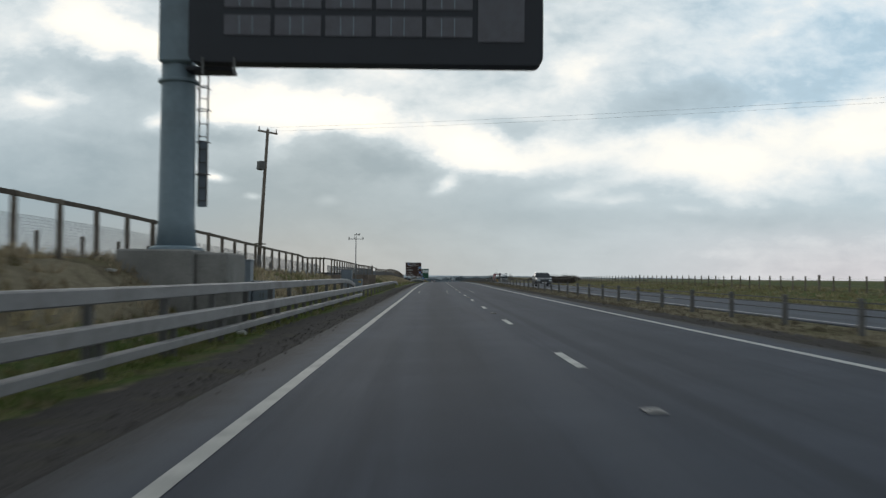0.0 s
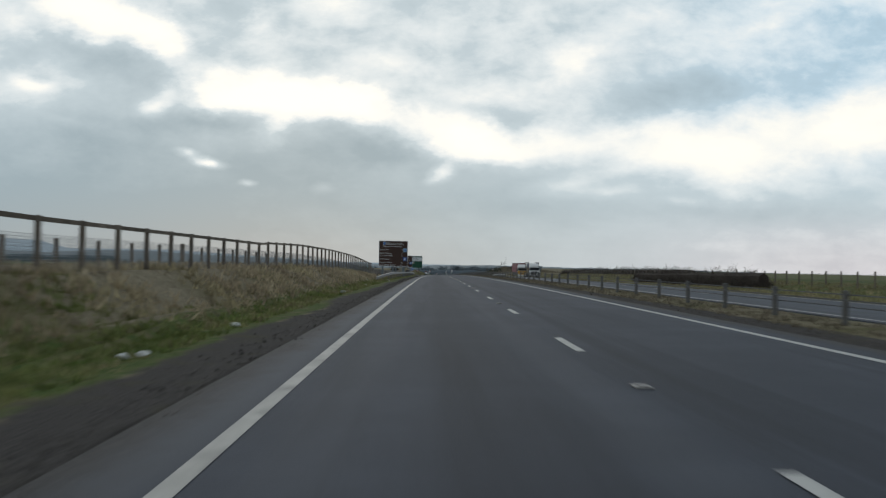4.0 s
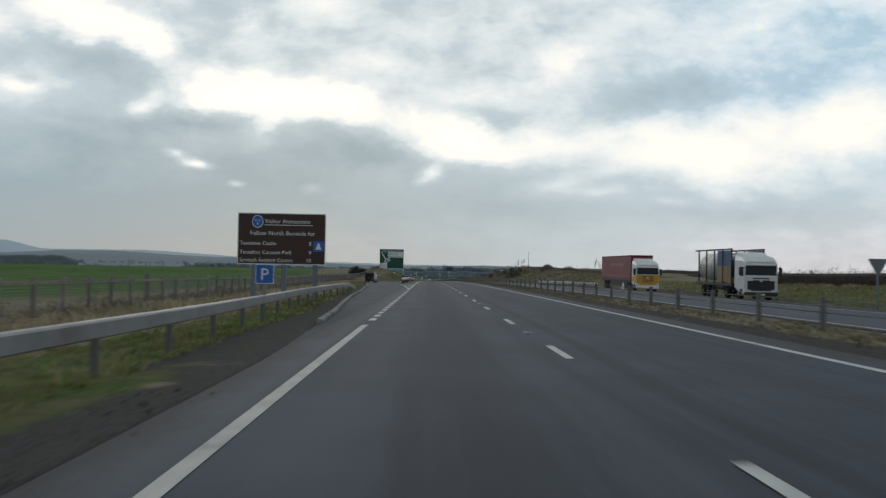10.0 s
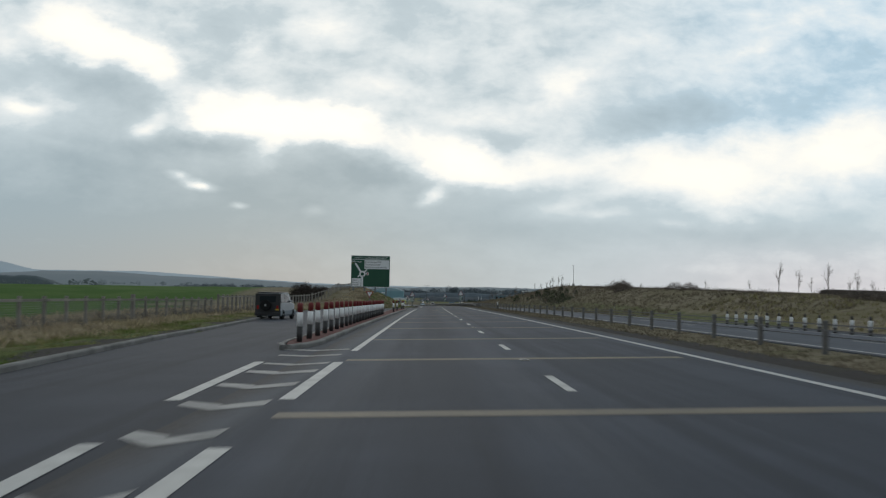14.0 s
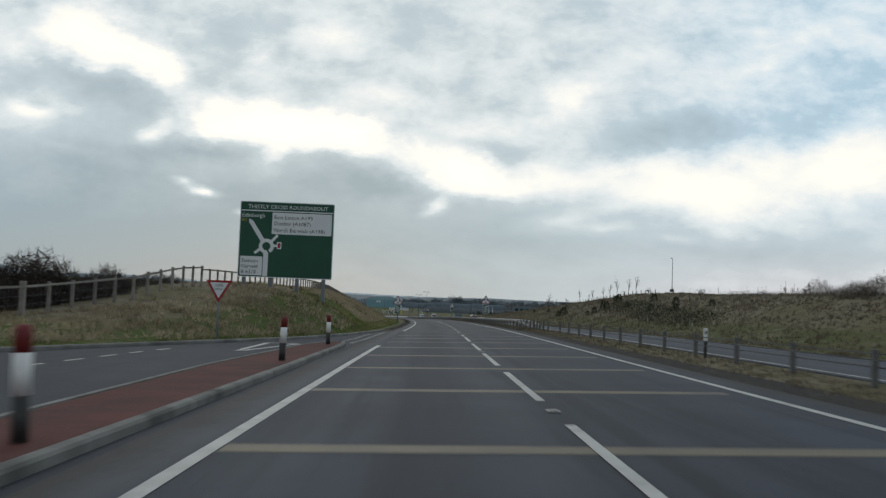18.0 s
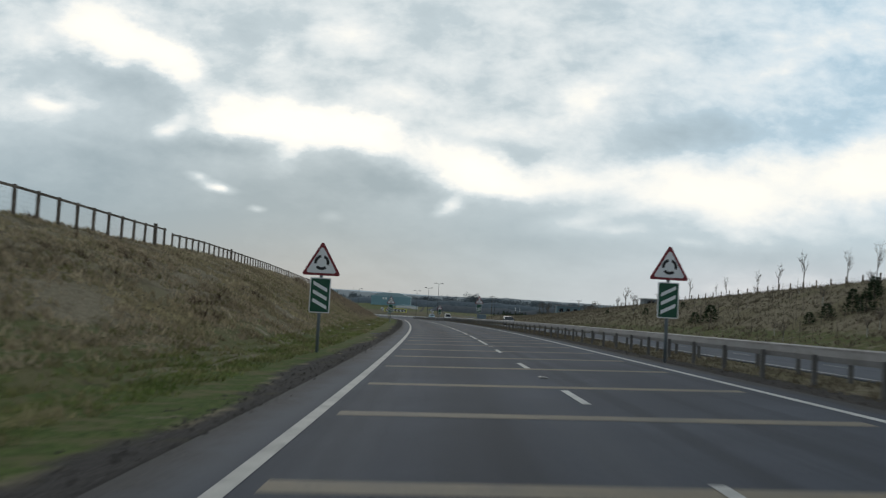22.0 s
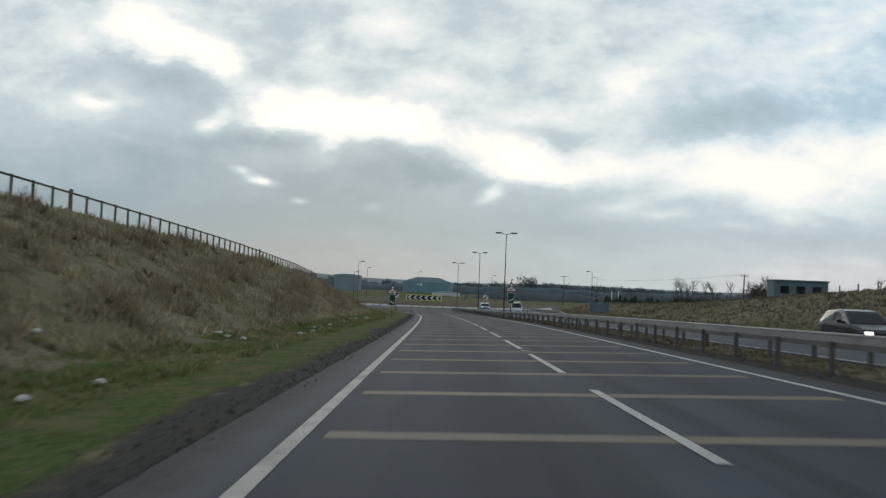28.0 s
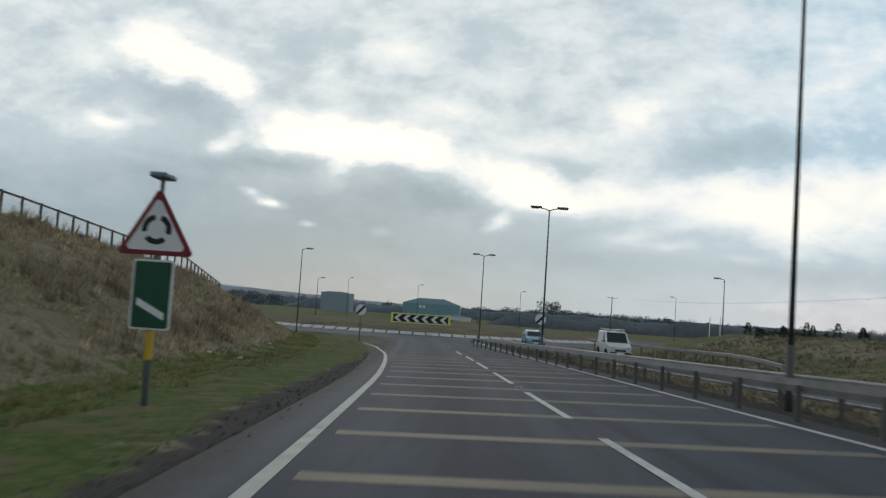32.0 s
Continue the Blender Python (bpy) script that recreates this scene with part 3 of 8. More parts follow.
BANK_RIGHT = [
    (-400, 24, 30, 0.55, 0.9), (180, 24, 30, 0.55, 0.9), (240, 24, 31, 0.87, 0.9), (280, 25, 32, 1.02, 0.9), (311, 25.5, 32, 1.06, 0.9), (345, 26, 33, 1.0, 0.9), (375, 26, 33, 0.95, 1.0), (400, 21, 31, 1.9, 1.3), (430, 20, 31, 2.8, 1.9), (460, 19.5, 31, 3.4, 2.8), (500, 19.5, 32, 4.2, 3.9),
    (530, 19.5, 33.5, 4.9, 4.6), (545, 19.5, 34, 5.5, 5.0), (570, 19.5, 34.4, 5.9, 5.4), (600, 19.5, 35, 5.5, 5.0), (650, 19.5, 36, 4.8, 4.5), (700, 20, 37, 4.2, 3.8), (740, 17.4, 33, 3.0, 2.9), (760, 17.4, 29, 2.7, 2.6), (790, 18.5, 31, 2.8, 2.7), (820, 31, 46, 2.3, 2.0), (850, 36, 58, 1.1, 0.9), (900, 40, 70, 0.0, 0.0), (4000, 40, 70, 0, 0)]


def column(table, s, k):
    return np.interp(s, [r[0] for r in table], [r[k] for r in table])


def bank(s, u):
    """Height of the ground over the road's plane."""
    s, u = np.broadcast_arrays(np.asarray(s, float), np.asarray(u, float))
    h = np.zeros(s.shape)
    for table, sign in ((BANK_LEFT, -1), (BANK_RIGHT, 1)):
        toe, top, hi, far = (column(table, s, k) for k in (1, 2, 3, 4))
        t = np.clip((u - toe) / (top - toe), 0, 1)
        rise = hi * (t * 0.75 + 0.25 * t * t * (3 - 2 * t))
        if sign < 0:
            # round-shouldered where the bank begins, under the large sign
            bulge = np.interp(s, [452, 468, 478, 487, 500, 512], [0.0, 0.6, 1.0, 1.0, 0.35, 0.0])
            rise = rise + bulge * (hi * (1 - (1 - t) ** 3.5) - rise)
        back = np.clip((np.abs(u) - np.abs(top)) / 45.0, 0, 1)
        rise = np.where(np.abs(u) > np.abs(top), hi + (far - hi) * back, rise)
        h = np.where(np.sign(u) == sign, rise, h)
    return h


def ground_z(s, u):
    return base_z(s, u) + bank(s, u)


def at(s, u, h=0.0):
    """Place at s along, u across, h over the road's plane."""
    return Vector((float(rx(s)) + u, s, float(base_z(s, u)) + h))


def on_ground(s, u, h=0.0):
    return Vector((float(rx(s)) + u, s, float(ground_z(s, u)) + h))


def heading(s):
    """Turn about z that lines a thing up with the road."""
    return -math.degrees(math.atan2(float(rx(s + 4) - rx(s - 4)), 8.0))


# ---------- mesh helpers ----------
def mesh_from(name, verts, faces, mat=None, smooth=False):
    me = bpy.data.meshes.new(name)
    me.from_pydata([tuple(v) for v in verts], [], faces)
    if mat:
        me.materials.append(mat)
    if smooth:
        me.shade_smooth()
    me.update()
    return me


def mesh_of(name, bm, mat, smooth=False):
    bmesh.ops.recalc_face_normals(bm, faces=bm.faces)
    me = bpy.data.meshes.new(name)
    bm.to_mesh(me)
    bm.free()
    me.materials.append(mat)
    if smooth:
        me.shade_smooth()
    return me


def child(name, me, parent, m=None, label=""):
    ob = new(name, me)
    ob.parent = parent
    if m is not None:
        ob.matrix_basis = m
    if label:
        ob["label"] = label
    return ob


def part(name, bm, mat, parent, label="", smooth=False):
    return child(name, mesh_of(name, bm, mat, smooth), parent, None, label)


def box(a, b, bevel=0.0, seg=1):
    bm = bmesh.new()
    bmesh.ops.create_cube(bm, size=1)
    for v in bm.verts:
        v.co = Vector([a[i] if v.co[i] < 0 else b[i] for i in range(3)])
    if bevel:
        bmesh.ops.bevel(bm, geom=bm.edges[:], offset=bevel, segments=seg, affect="EDGES", profile=0.5)
    return bm


def merge(*bms):
    out = bmesh.new()
    for b in bms:
        me = bpy.data.meshes.new("tmp")
        b.to_mesh(me)
        b.free()
        out.from_mesh(me)
        bpy.data.meshes.remove(me)
    return out


def turned(profile, seg=16):
    """Solid of revolution about z from (radius, height) pairs."""
    bm = bmesh.new()
    rings = []
    for r, z in profile:
        rings.append([bm.verts.new((r * math.cos(2 * math.pi * k / seg), r * math.sin(2 * math.pi * k / seg), z)) for k in range(seg)])
    for a, b in zip(rings, rings[1:]):
        for k in range(seg):
            bm.faces.new((a[k], a[(k + 1) % seg], b[(k + 1) % seg], b[k]))
    bm.faces.new(rings[0][::-1]), bm.faces.new(rings[-1])
    return bm


def tube(points, r0, r1=None, seg=8):
    """Round bar along points, tapered from r0 to r1."""
    r1 = r0 if r1 is None else r1
    pts = [Vector(p) for p in points]
    bm = bmesh.new()
    rings = []
    for i, p in enumerate(pts):
        d = (pts[min(i + 1, len(pts) - 1)] - pts[max(i - 1, 0)]).normalized()
        side = d.cross(Vector((0, 0, 1)) if abs(d.z) < 0.9 else Vector((0, 1, 0))).normalized()
        up = side.cross(d)
        r = r0 + (r1 - r0) * i / max(1, len(pts) - 1)
        rings.append([bm.verts.new(p + r * (math.cos(2 * math.pi * k / seg) * side + math.sin(2 * math.pi * k / seg) * up)) for k in range(seg)])
    for a, b in zip(rings, rings[1:]):
        for k in range(seg):
            bm.faces.new((a[k], a[(k + 1) % seg], b[(k + 1) % seg], b[k]))
    bm.faces.new(rings[0][::-1]), bm.faces.new(rings[-1])
    return bm


def prism(outline, depth, axis="y"):
    """Flat outline in x, z given thickness along y (or in x, y along z)."""
    bm = bmesh.new()
    lo = [bm.verts.new((p[0], 0, p[1]) if axis == "y" else (p[0], p[1], 0)) for p in outline]
    hi = [bm.verts.new((p[0], depth, p[1]) if axis == "y" else (p[0], p[1], depth)) for p in outline]
    n = len(outline)
    bm.faces.new(lo), bm.faces.new(hi[::-1])
    for k in range(n):
        bm.faces.new((lo[k], lo[(k + 1) % n], hi[(k + 1) % n], hi[k]))
    return bm


def rounded_rect(x0, z0, x1, z1, r, seg=4):
    pts = []
    for cx, cz, a0 in ((x1 - r, z1 - r, 0), (x0 + r, z1 - r, 90), (x0 + r, z0 + r, 180), (x1 - r, z0 + r, 270)):
        for k in range(seg + 1):
            a = radians(a0 + 90 * k / seg)
            pts.append((cx + r * math.cos(a), cz + r * math.sin(a)))
    return pts


def ribbon(name, s0, s1, u_left, u_right, lift, mat, step=4.0, cuts=1, thick=0.0):
    """Strip of road surface or paint; u_left and u_right are numbers or functions of s. Keeps u in 'across'."""
    n = max(1, int(math.ceil((s1 - s0) / step)))
    verts, faces, across = [], [], []
    fl = u_left if callable(u_left) else (lambda s: u_left)
    fr = u_right if callable(u_right) else (lambda s: u_right)
    for i in range(n + 1):
        s = s0 + (s1 - s0) * i / n
        a, b = float(fl(s)), float(fr(s))
        for k in range(cuts + 1):
            u = a + (b - a) * k / cuts
            verts.append(at(s, u, lift))
            across.append(u / 40 + 0.5)
    w = cuts + 1
    for i in range(n):
        for k in range(cuts):
            faces.append((i * w + k, i * w + k + 1, (i + 1) * w + k + 1, (i + 1) * w + k))
    if thick:
        top = len(verts)
        verts += [v - Vector((0, 0, thick)) for v in verts]
        across += across
        for i in range(n):
            faces.append((i * w, (i + 1) * w, (i + 1) * w + top, i * w + top))
            faces.append((i * w + cuts, i * w + cuts + top, (i + 1) * w + cuts + top, (i + 1) * w + cuts))
        for i, flip in ((0, False), (n, True)):
            for k in range(cuts):
                q = (i * w + k, i * w + k + top, i * w + k + 1 + top, i * w + k + 1)
                faces.append(q[::-1] if flip else q)
    me = mesh_from(name, verts, faces, mat)
    me.attributes.new("across", "FLOAT", "POINT").data.foreach_set("value", across)
    return me


def sweep(profile, points, mat, name, close_ends=True, smooth=False):
    """Closed profile (across, up) carried along points."""
    pts = [Vector(p) for p in points]
    verts, faces, n = [], [], len(profile)
    for i, p in enumerate(pts):
        d = pts[min(i + 1, len(pts) - 1)] - pts[max(i - 1, 0)]
        side = Vector((d.y, -d.x, 0)).normalized()
        verts += [p + side * a + Vector((0, 0, b)) for a, b in profile]
    for i in range(len(pts) - 1):
        for k in range(n):
            j = (k + 1) % n
            faces.append((i * n + k, i * n + j, (i + 1) * n + j, (i + 1) * n + k))
    if close_ends:
        faces.append(tuple(range(n))[::-1])
        faces.append(tuple(range((len(pts) - 1) * n, len(pts) * n)))
    return mesh_from(name, verts, faces, mat, smooth)


def thing(name, m, label, category, group=""):
    ob = new(name)
    ob.empty_display_size = 0.2
    ob.matrix_basis = m
    return tagged(ob, label, category, group)


def letters(text, size, mat, name="lettering", align="LEFT"):
    """Flat lettering in the x, z plane, facing -y."""
    cu = bpy.data.curves.new(name, "FONT")
    cu.body, cu.size, cu.align_x, cu.extrude = text, size, align, 0.003
    cu.resolution_u = 2
    ob = bpy.data.objects.new(name, cu)
    me = bpy.data.meshes.new_from_object(ob)
    bpy.data.objects.remove(ob)
    me.transform(Matrix.Rotation(radians(90), 4, "X"))
    me.materials.clear()
    me.materials.append(mat)
    return me


# ---------- ground ----------
def spread(edges):
    out = []
    for a, b, step in edges:
        out += list(np.arange(a, b, step))
    return np.array(out + [edges[-1][1]])


def build_ground():
    ss = spread([(-380, -80, 20), (-80, 830, 2.5), (830, 1000, 10), (1000, 1600, 50), (1600, 4400, 200)])
    uu = spread([(-3000, -600, 300), (-600, -120, 40), (-120, -40, 8), (-40, -22, 2), (-22, -6.5, 0.5), (-6.5, -2.6, 0.13), (-2.6, 6.2, 1.1), (6.2, 9.4, 0.4),
                 (9.4, 17.0, 1.9), (17.0, 22, 0.5), (22, 40, 1.5), (40, 120, 8), (120, 600, 40), (600, 3000, 300)])
    S, U = np.meshgrid(ss, uu, indexing="ij")
    Z = base_z(S, U) + bank(S, U)
    rng = np.random.RandomState(3)
    rough = np.where((U < -5.2) | (U > 18), 1.0, 0.0) * np.where(np.abs(U) < 60, 1, 0)
    paved = ((U > -2.65) & (U < 6.25)) | ((U > 9.2) & (U < 17.2))
    kerb = LAYBY_KERB(S)
    paved |= (S > 267) & (S < 481) & (U < -2.0) & (U > kerb)
    paved |= (S > 250) & (S < 420) & (U > 17) & (U < 24.2)
    Z = Z + rough * rng.uniform(-0.07, 0.09, Z.shape) * (~paved)
    Z = np.where(paved, Z - 0.14, Z)
    near_edge = (~paved) & (U > np.where((S > 245) & (S < 268), -4.2, -3.2)) & (U < 9.3)
    Z = np.where(near_edge, Z - 0.02, Z)
    ring = np.hypot(S - 842, U - (-8 - rx(S)))
    Z = np.where(S > 790, np.where(ring < 46, np.minimum(Z, base_z(800, 0) - 0.15), Z), Z)
    far = np.clip((np.hypot(S - 300, U) - 500) / 2500, 0, 1)
    Z = Z - 6 * far * (U > 0) - 2.0 * far * (U < 0)
    X = rx(S) + U
    n, m = S.shape
    verts = np.stack([X, S, Z], -1).reshape(-1, 3)
    idx = np.arange(n * m).reshape(n, m)
    faces = np.stack([idx[:-1, :-1], idx[:-1, 1:], idx[1:, 1:], idx[1:, :-1]], -1).reshape(-1, 4)
    me = bpy.data.meshes.new("ground")
    me.from_pydata(verts.tolist(), [], faces.tolist())
    me.materials.append(M_GROUND)
    me.shade_smooth()
    # cover: gravel, green, crop
    wave = 0.3 * np.sin(S * 0.31) * np.sin(S * 0.083)
    reach = np.interp(S, [0, 110, 180, 250, 480, 800], [4.35, 4.2, 3.9, 3.9, 3.75, 3.75])
    gravel = np.where(U < -2.4, np.clip((U + reach + wave) / 0.75, 0, 1), 0) + np.where((U > 6.1) & (U < 7.1), 0.9, 0) + np.where((U > 17) & (U < 18.2), np.where(S > 500, 1.0, 0.6), 0)
    gravel = np.where((S > 255) & (S < 481) & (U < -2.6), np.where((U < kerb) & (U > kerb - np.interp(S, [268, 300, 330, 400], [1.6, 1.5, 1.3, 1.0])), 0.85, 0), gravel)
    toe = column(BANK_LEFT, S, 1)
    green = np.where(U > toe - 0.5, np.clip((0.80 - reach - U - wave) / 0.45, 0, 1) * np.interp(S, [530, 545, 600, 625, 690, 715], [0.8, 0.60, 0.60, 0.90, 0.90, 0.80]) * (U < 0), 0.0)
    green = np.where((S > 40) & (S < 115) & (U < -4.4) & (U > -9), 1.0, green)
    green = np.where((S > 440) & (S < 540) & (U < -5) & (U > toe - np.interp(S, [505, 520], [4.6, 2.2])), np.interp(S, [505, 520], [0.85, 0.55]), green)
    green = np.where((S > 555) & (S < 628) & (U < -5) & (U > toe - 6.0), np.maximum(green, 0.42), green)
    green += np.where((U > 6.8) & (U < 9.3), 0.35, 0) + np.where((U > 17.5) & (U < 24), 0.6, 0) + np.where(U > 24, 0.75, 0) * np.interp(S + 12 * np.sin(U * 0.09), [345, 405], [1.0, 0.0])
    green += np.where((U > 24) & (S >= 390), 0.08, 0)
    green = np.where(S > 780, np.maximum(green, 0.62), green)
    crop = np.where((U < -17) & (S > 150) & (S < 430), 1.0, 0.0) * np.clip((-U - 17) / 4, 0, 1)
    crop = np.maximum(crop, np.where((U < column(BANK_LEFT, S, 2) - 14) & (S > -400) & (S < 1000), 1.0, 0))
    crop = np.maximum(crop, np.where(U > 90, 0.35, 0))
    rgba = np.stack([np.clip(gravel, 0, 1), np.clip(green, 0, 1), np.clip(crop, 0, 1), np.ones_like(green)], -1).reshape(-1)
    me.color_attributes.new("cover", "FLOAT_COLOR", "POINT").data.foreach_set("color", rgba)
    return tagged(new("ground", me), "rough dead-grass verges, banks and green fields", "ground", kind="structure")


def LAYBY_KERB(s):
    """Across-place of the lay-by's outer kerb."""
    return np.interp(s, [250, 258, 266, 270, 274, 279, 284, 293, 300, 311, 325, 341, 350, 355, 362, 371, 380, 392, 410, 440, 455, 462, 470, 474, 476.5, 480.5],
                     [-2.6, -2.65, -2.95, -3.12, -3.29, -3.63, -3.93, -4.42, -4.72, -5.12, -5.92, -6.6, -7.2, -7.6, -8.15, -8.6, -9.25, -10.2, -11.8, -12.0, -7.6, -5.6, -4.15, -3.75, -3.4, -3.1])


def edge_left(s):
    """Across-place of the near edge line; it flares out into the roundabout."""
    return np.interp(s, [0, 30, 56, 81, 178, 208, 229, 256, 480, 495, 530, 722], [-1.83, -1.84, -1.80, -1.82, -1.74, -1.75, -1.82, -1.80, -1.80, -1.76, -1.80, -1.80]) - np.interp(s, [0, 722, 733, 745, 760, 780, 798], [0, 0, 0.25, 0.7, 1.9, 4.8, 9.0])


def edge_right(s):
    return 5.4 + np.interp(s, [0, 752, 783, 798], [0, 0, -0.1, -0.6])


build_ground()
road = tagged(new("road", ribbon("road", -380, 797, lambda s: edge_left(s) - 0.85, lambda s: edge_right(s) + 0.75, 0.0, M_ROAD, 3.0, 8, 0.12)),
              "worn dark asphalt dual carriageway with white markings", "road", kind="structure")
far_road = tagged(new("road", ribbon("road", -380, 792, 9.15, 17.3, 0.0, M_ROAD_FAR, 5.0, 6, 0.12)),
                  "grey asphalt carriageway for the oncoming traffic", "road", kind="structure")


# ---------- markings ----------
def line(name, s0, s1, u, width, parent=road, mat=M_WHITE_LINE, step=4.0, lift=0.006):
    f = u if callable(u) else (lambda s: u)
    return child(name, ribbon(name, s0, s1, lambda s: f(s) - width / 2, lambda s: f(s) + width / 2, lift, mat, step), parent)


line("edge_line", -80, 266.2, edge_left, 0.16, mat=M_DIRTY_LINE)
line("edge_line", 356, 454.5, -1.8, 0.16)
line("edge_line", 480.5, 775, edge_left, 0.16, mat=M_DIRTY_LINE)
line("edge_line", -80, 790, edge_right, 0.15)
line("edge_line", -80, 780, 9.55, 0.15, far_road)
line("edge_line", -80, 770, 16.7, 0.15, far_road)


def dash_starts():
    """Near ends and lengths of the lane line's dashes."""
    out = []
    for length, marks in ((2.35, ((-38.5, 5), (12.0, 2), (33.4, 3), (63.7, 2), (84.3, 8), (163.4, 2), (181.8, 5), (228.3, 3), (257.0, 5), (301.8, 2), (319.2, 3), (346.5, 1), (355.9, 5))),
                          (6.3, ((405.9, 1), (415.4, 2), (433.6, 2), (450.9, 2))), (2.35, ((468.9, 4), (504.7, 2), (521.7, 1), (530.3, 1))),
                          (6.2, ((538.0, 1), (546.2, 1), (555.6, 7), (618.9, 1), (628.4, 1), (637.9, 2), (655.6, 1), (664.9, 1), (673.8, 2), (692.6, 1), (702.4, 1), (711.3, 1), (720.8, 4))), (6.2, ((758.0, 1),))):
        out += [(a, n, length) for a, n in marks]
    dashes = []
    for (a, n, length), (b, _, _) in zip(out, out[1:]):
        dashes += [(a + (b - a) * k / n, length) for k in range(n)]
    return dashes


def lane_u(s):
    return float(np.interp(s, [0, 110, 184, 230, 740, 780], [1.8, 1.8, 1.95, 1.82, 1.8, 1.3]))


DASHES = dash_starts()
for s0, n in DASHES:
    line("lane_dash", s0, s0 + n, lane_u(s0), 0.13, step=3.0, lift=0.009)
for k in range(-8, 85):
    s0 = k * 9.4 + 3.0
    line("lane_dash", s0, s0 + 2.3, 13.15, 0.12, far_road, step=3.0)

# yellow bars across the lanes, closer and closer
BAR_MARKS = ((344.4, 1), (352.9, 1), (361.7, 1), (371.7, 4), (410.1, 1), (417.2, 2), (428.9, 1), (435.2, 3), (452.7, 1), (458.7, 2), (469.1, 1), (474.9, 5), (501.1, 1), (506.7, 2), (516.2, 1), (521.5, 2), (531.4, 1), (536.6, 3),
             (550.6, 1), (555.5, 3), (569.6, 1), (574.3, 11), (621.6, 2), (629.7, 1), (633.8, 4), (648.9, 1), (652.8, 4), (667.2, 1), (670.9, 5), (688.3, 1), (692.0, 1), (695.7, 3), (704.7, 1), (708.1, 11), (746.0, 1))
for (a, n), (b, _) in zip(BAR_MARKS, BAR_MARKS[1:]):
    for k in range(n):
        s0 = a + (b - a) * k / n
        if s0 < 746:
            lo = float(edge_left(s0)) + (0.25 if s0 > 480 else 0.1)
            child("yellow_bar", ribbon("yellow_bar", s0 - 0.235, s0 + 0.235, lo, float(edge_right(s0)) - 0.35, 0.004, M_YELLOW_BAR, 1.0, 6), road)

# reflecting studs set between the dashes
stud = mesh_of("road_stud", merge(box((-0.09, -0.12, 0), (0.09, 0.12, 0.018), 0.006), box((-0.05, -0.07, 0.015), (0.05, 0.07, 0.03), 0.008)), material("stud_metal", (0.34, 0.33, 0.31), (0.22, 0.21, 0.20), 0.6, 0.3, scale=20.0))
for (a, n), (b, _) in list(zip(DASHES, DASHES[1:]))[::2]:
    s0 = (a + n + b) / 2
    if 40 < s0 - a or b - a < 14:
        child("road_stud", stud, road, Matrix.Translation(at(s0, lane_u(s0), 0.003)))

# short marks along the lay-by mouth
for k in range(22):
    s0 = 268.3 + 2.2 * k
    line("lane_dash", s0, s0 + 1.2, -1.78, 0.18, step=2.0)
# nose of the traffic island: solid wedge, split lines, chevrons
child("nose_mark", ribbon("nose_mark", 318.8, 325.3, -1.885, -1.715, 0.006, M_WHITE_LINE, 1.0), road)
child("nose_mark", ribbon("nose_mark", 318.8, 325.3, lambda s: -1.985 - 0.028 * (s - 318.8), lambda s: -1.885 - 0.016 * (s - 318.8), 0.0065, M_WHITE_LINE, 1.0), road)
NOSE_L = lambda s: float(np.interp(s, [325, 336, 343, 346, 353, 357], [-2.1, -2.6, -3.0, -3.2, -3.38, -3.75]))
for a, b in ((328.9, 334.8), (337.2, 342.3), (345.9, 352.3)):
    line("edge_line", a, b, -1.8, 0.20)
    line("edge_line", a, b + 0.3, NOSE_L, 0.20)
for s0 in (330.2, 333.4, 336.6, 339.6, 342.4, 344.85, 347.2, 349.55, 351.5, 354.0, 356.1):
    left = NOSE_L(s0) + 0.14
    mid = (left - 2.0) / 2
    deep = 0.62 if s0 < 350 else 0.45
    for ua, ub, sa, sb in ((left, mid, s0 + 0.5, s0), (mid, -1.97, s0, s0 + 0.45)):
        v = [at(sa, ua, 0.006), at(sb, ub, 0.006), at(sb + deep, ub, 0.006), at(sa + deep * 0.75, ua, 0.006)]
        child("chevron_mark", mesh_from("chevron_mark", v, [(0, 1, 2, 3)], M_CHEVRON), road)
# thin white survey lines on the bridge deck joints
for u, a, b in ((-1.13, 62.8, 70.1), (0.92, 62.8, 65.1), (0.94, 67.7, 70.3), (2.71, 62.8, 70.6)):
    line("joint_line", a, b, u, 0.045, mat=M_WHITE_LINE)


# ---------- lay-by, island ----------
layby = tagged(new("layby", ribbon("layby", 250, 481, lambda s: float(LAYBY_KERB(s)) - 0.02, lambda s: -2.62 if s > 258 else float(LAYBY_KERB(s)) + 0.02, -0.002, M_LAYBY, 2.5, 5, 0.1)),
               "dark asphalt lay-by beside the carriageway", "lay-by", kind="structure")
tagged(new("layby", ribbon("layby", 262, 415, 17.25, lambda s: float(np.interp(s, [262, 290, 390, 415], [17.6, 24.0, 24.0, 17.6])), -0.004, M_LAYBY, 3.0, 3, 0.1)),
                   "asphalt lay-by beside the oncoming carriageway", "lay-by", kind="structure")

KERB_PROFILE = [(-0.07, -0.1), (0.07, -0.1), (0.07, 0.085), (0.045, 0.115), (-0.07, 0.12)]


def kerb_run(owner, s0, s1, u_of, piece=0.915, flip=1):
    """Row of kerb stones."""
    s = s0
    while s < s1 - 0.1:
        e = min(s1, s + piece)
        pts = [at(s + 0.012, float(u_of(s))), at(e - 0.012, float(u_of(e)))]
        child("kerb_stone", sweep([(a * flip, b) for a, b in KERB_PROFILE][::flip], pts, M_KERB, "kerb_stone"), owner)
        s = e


left_kerb = tagged(new("kerb"), "weathered concrete kerb along the lay-by", "kerb", kind="structure")
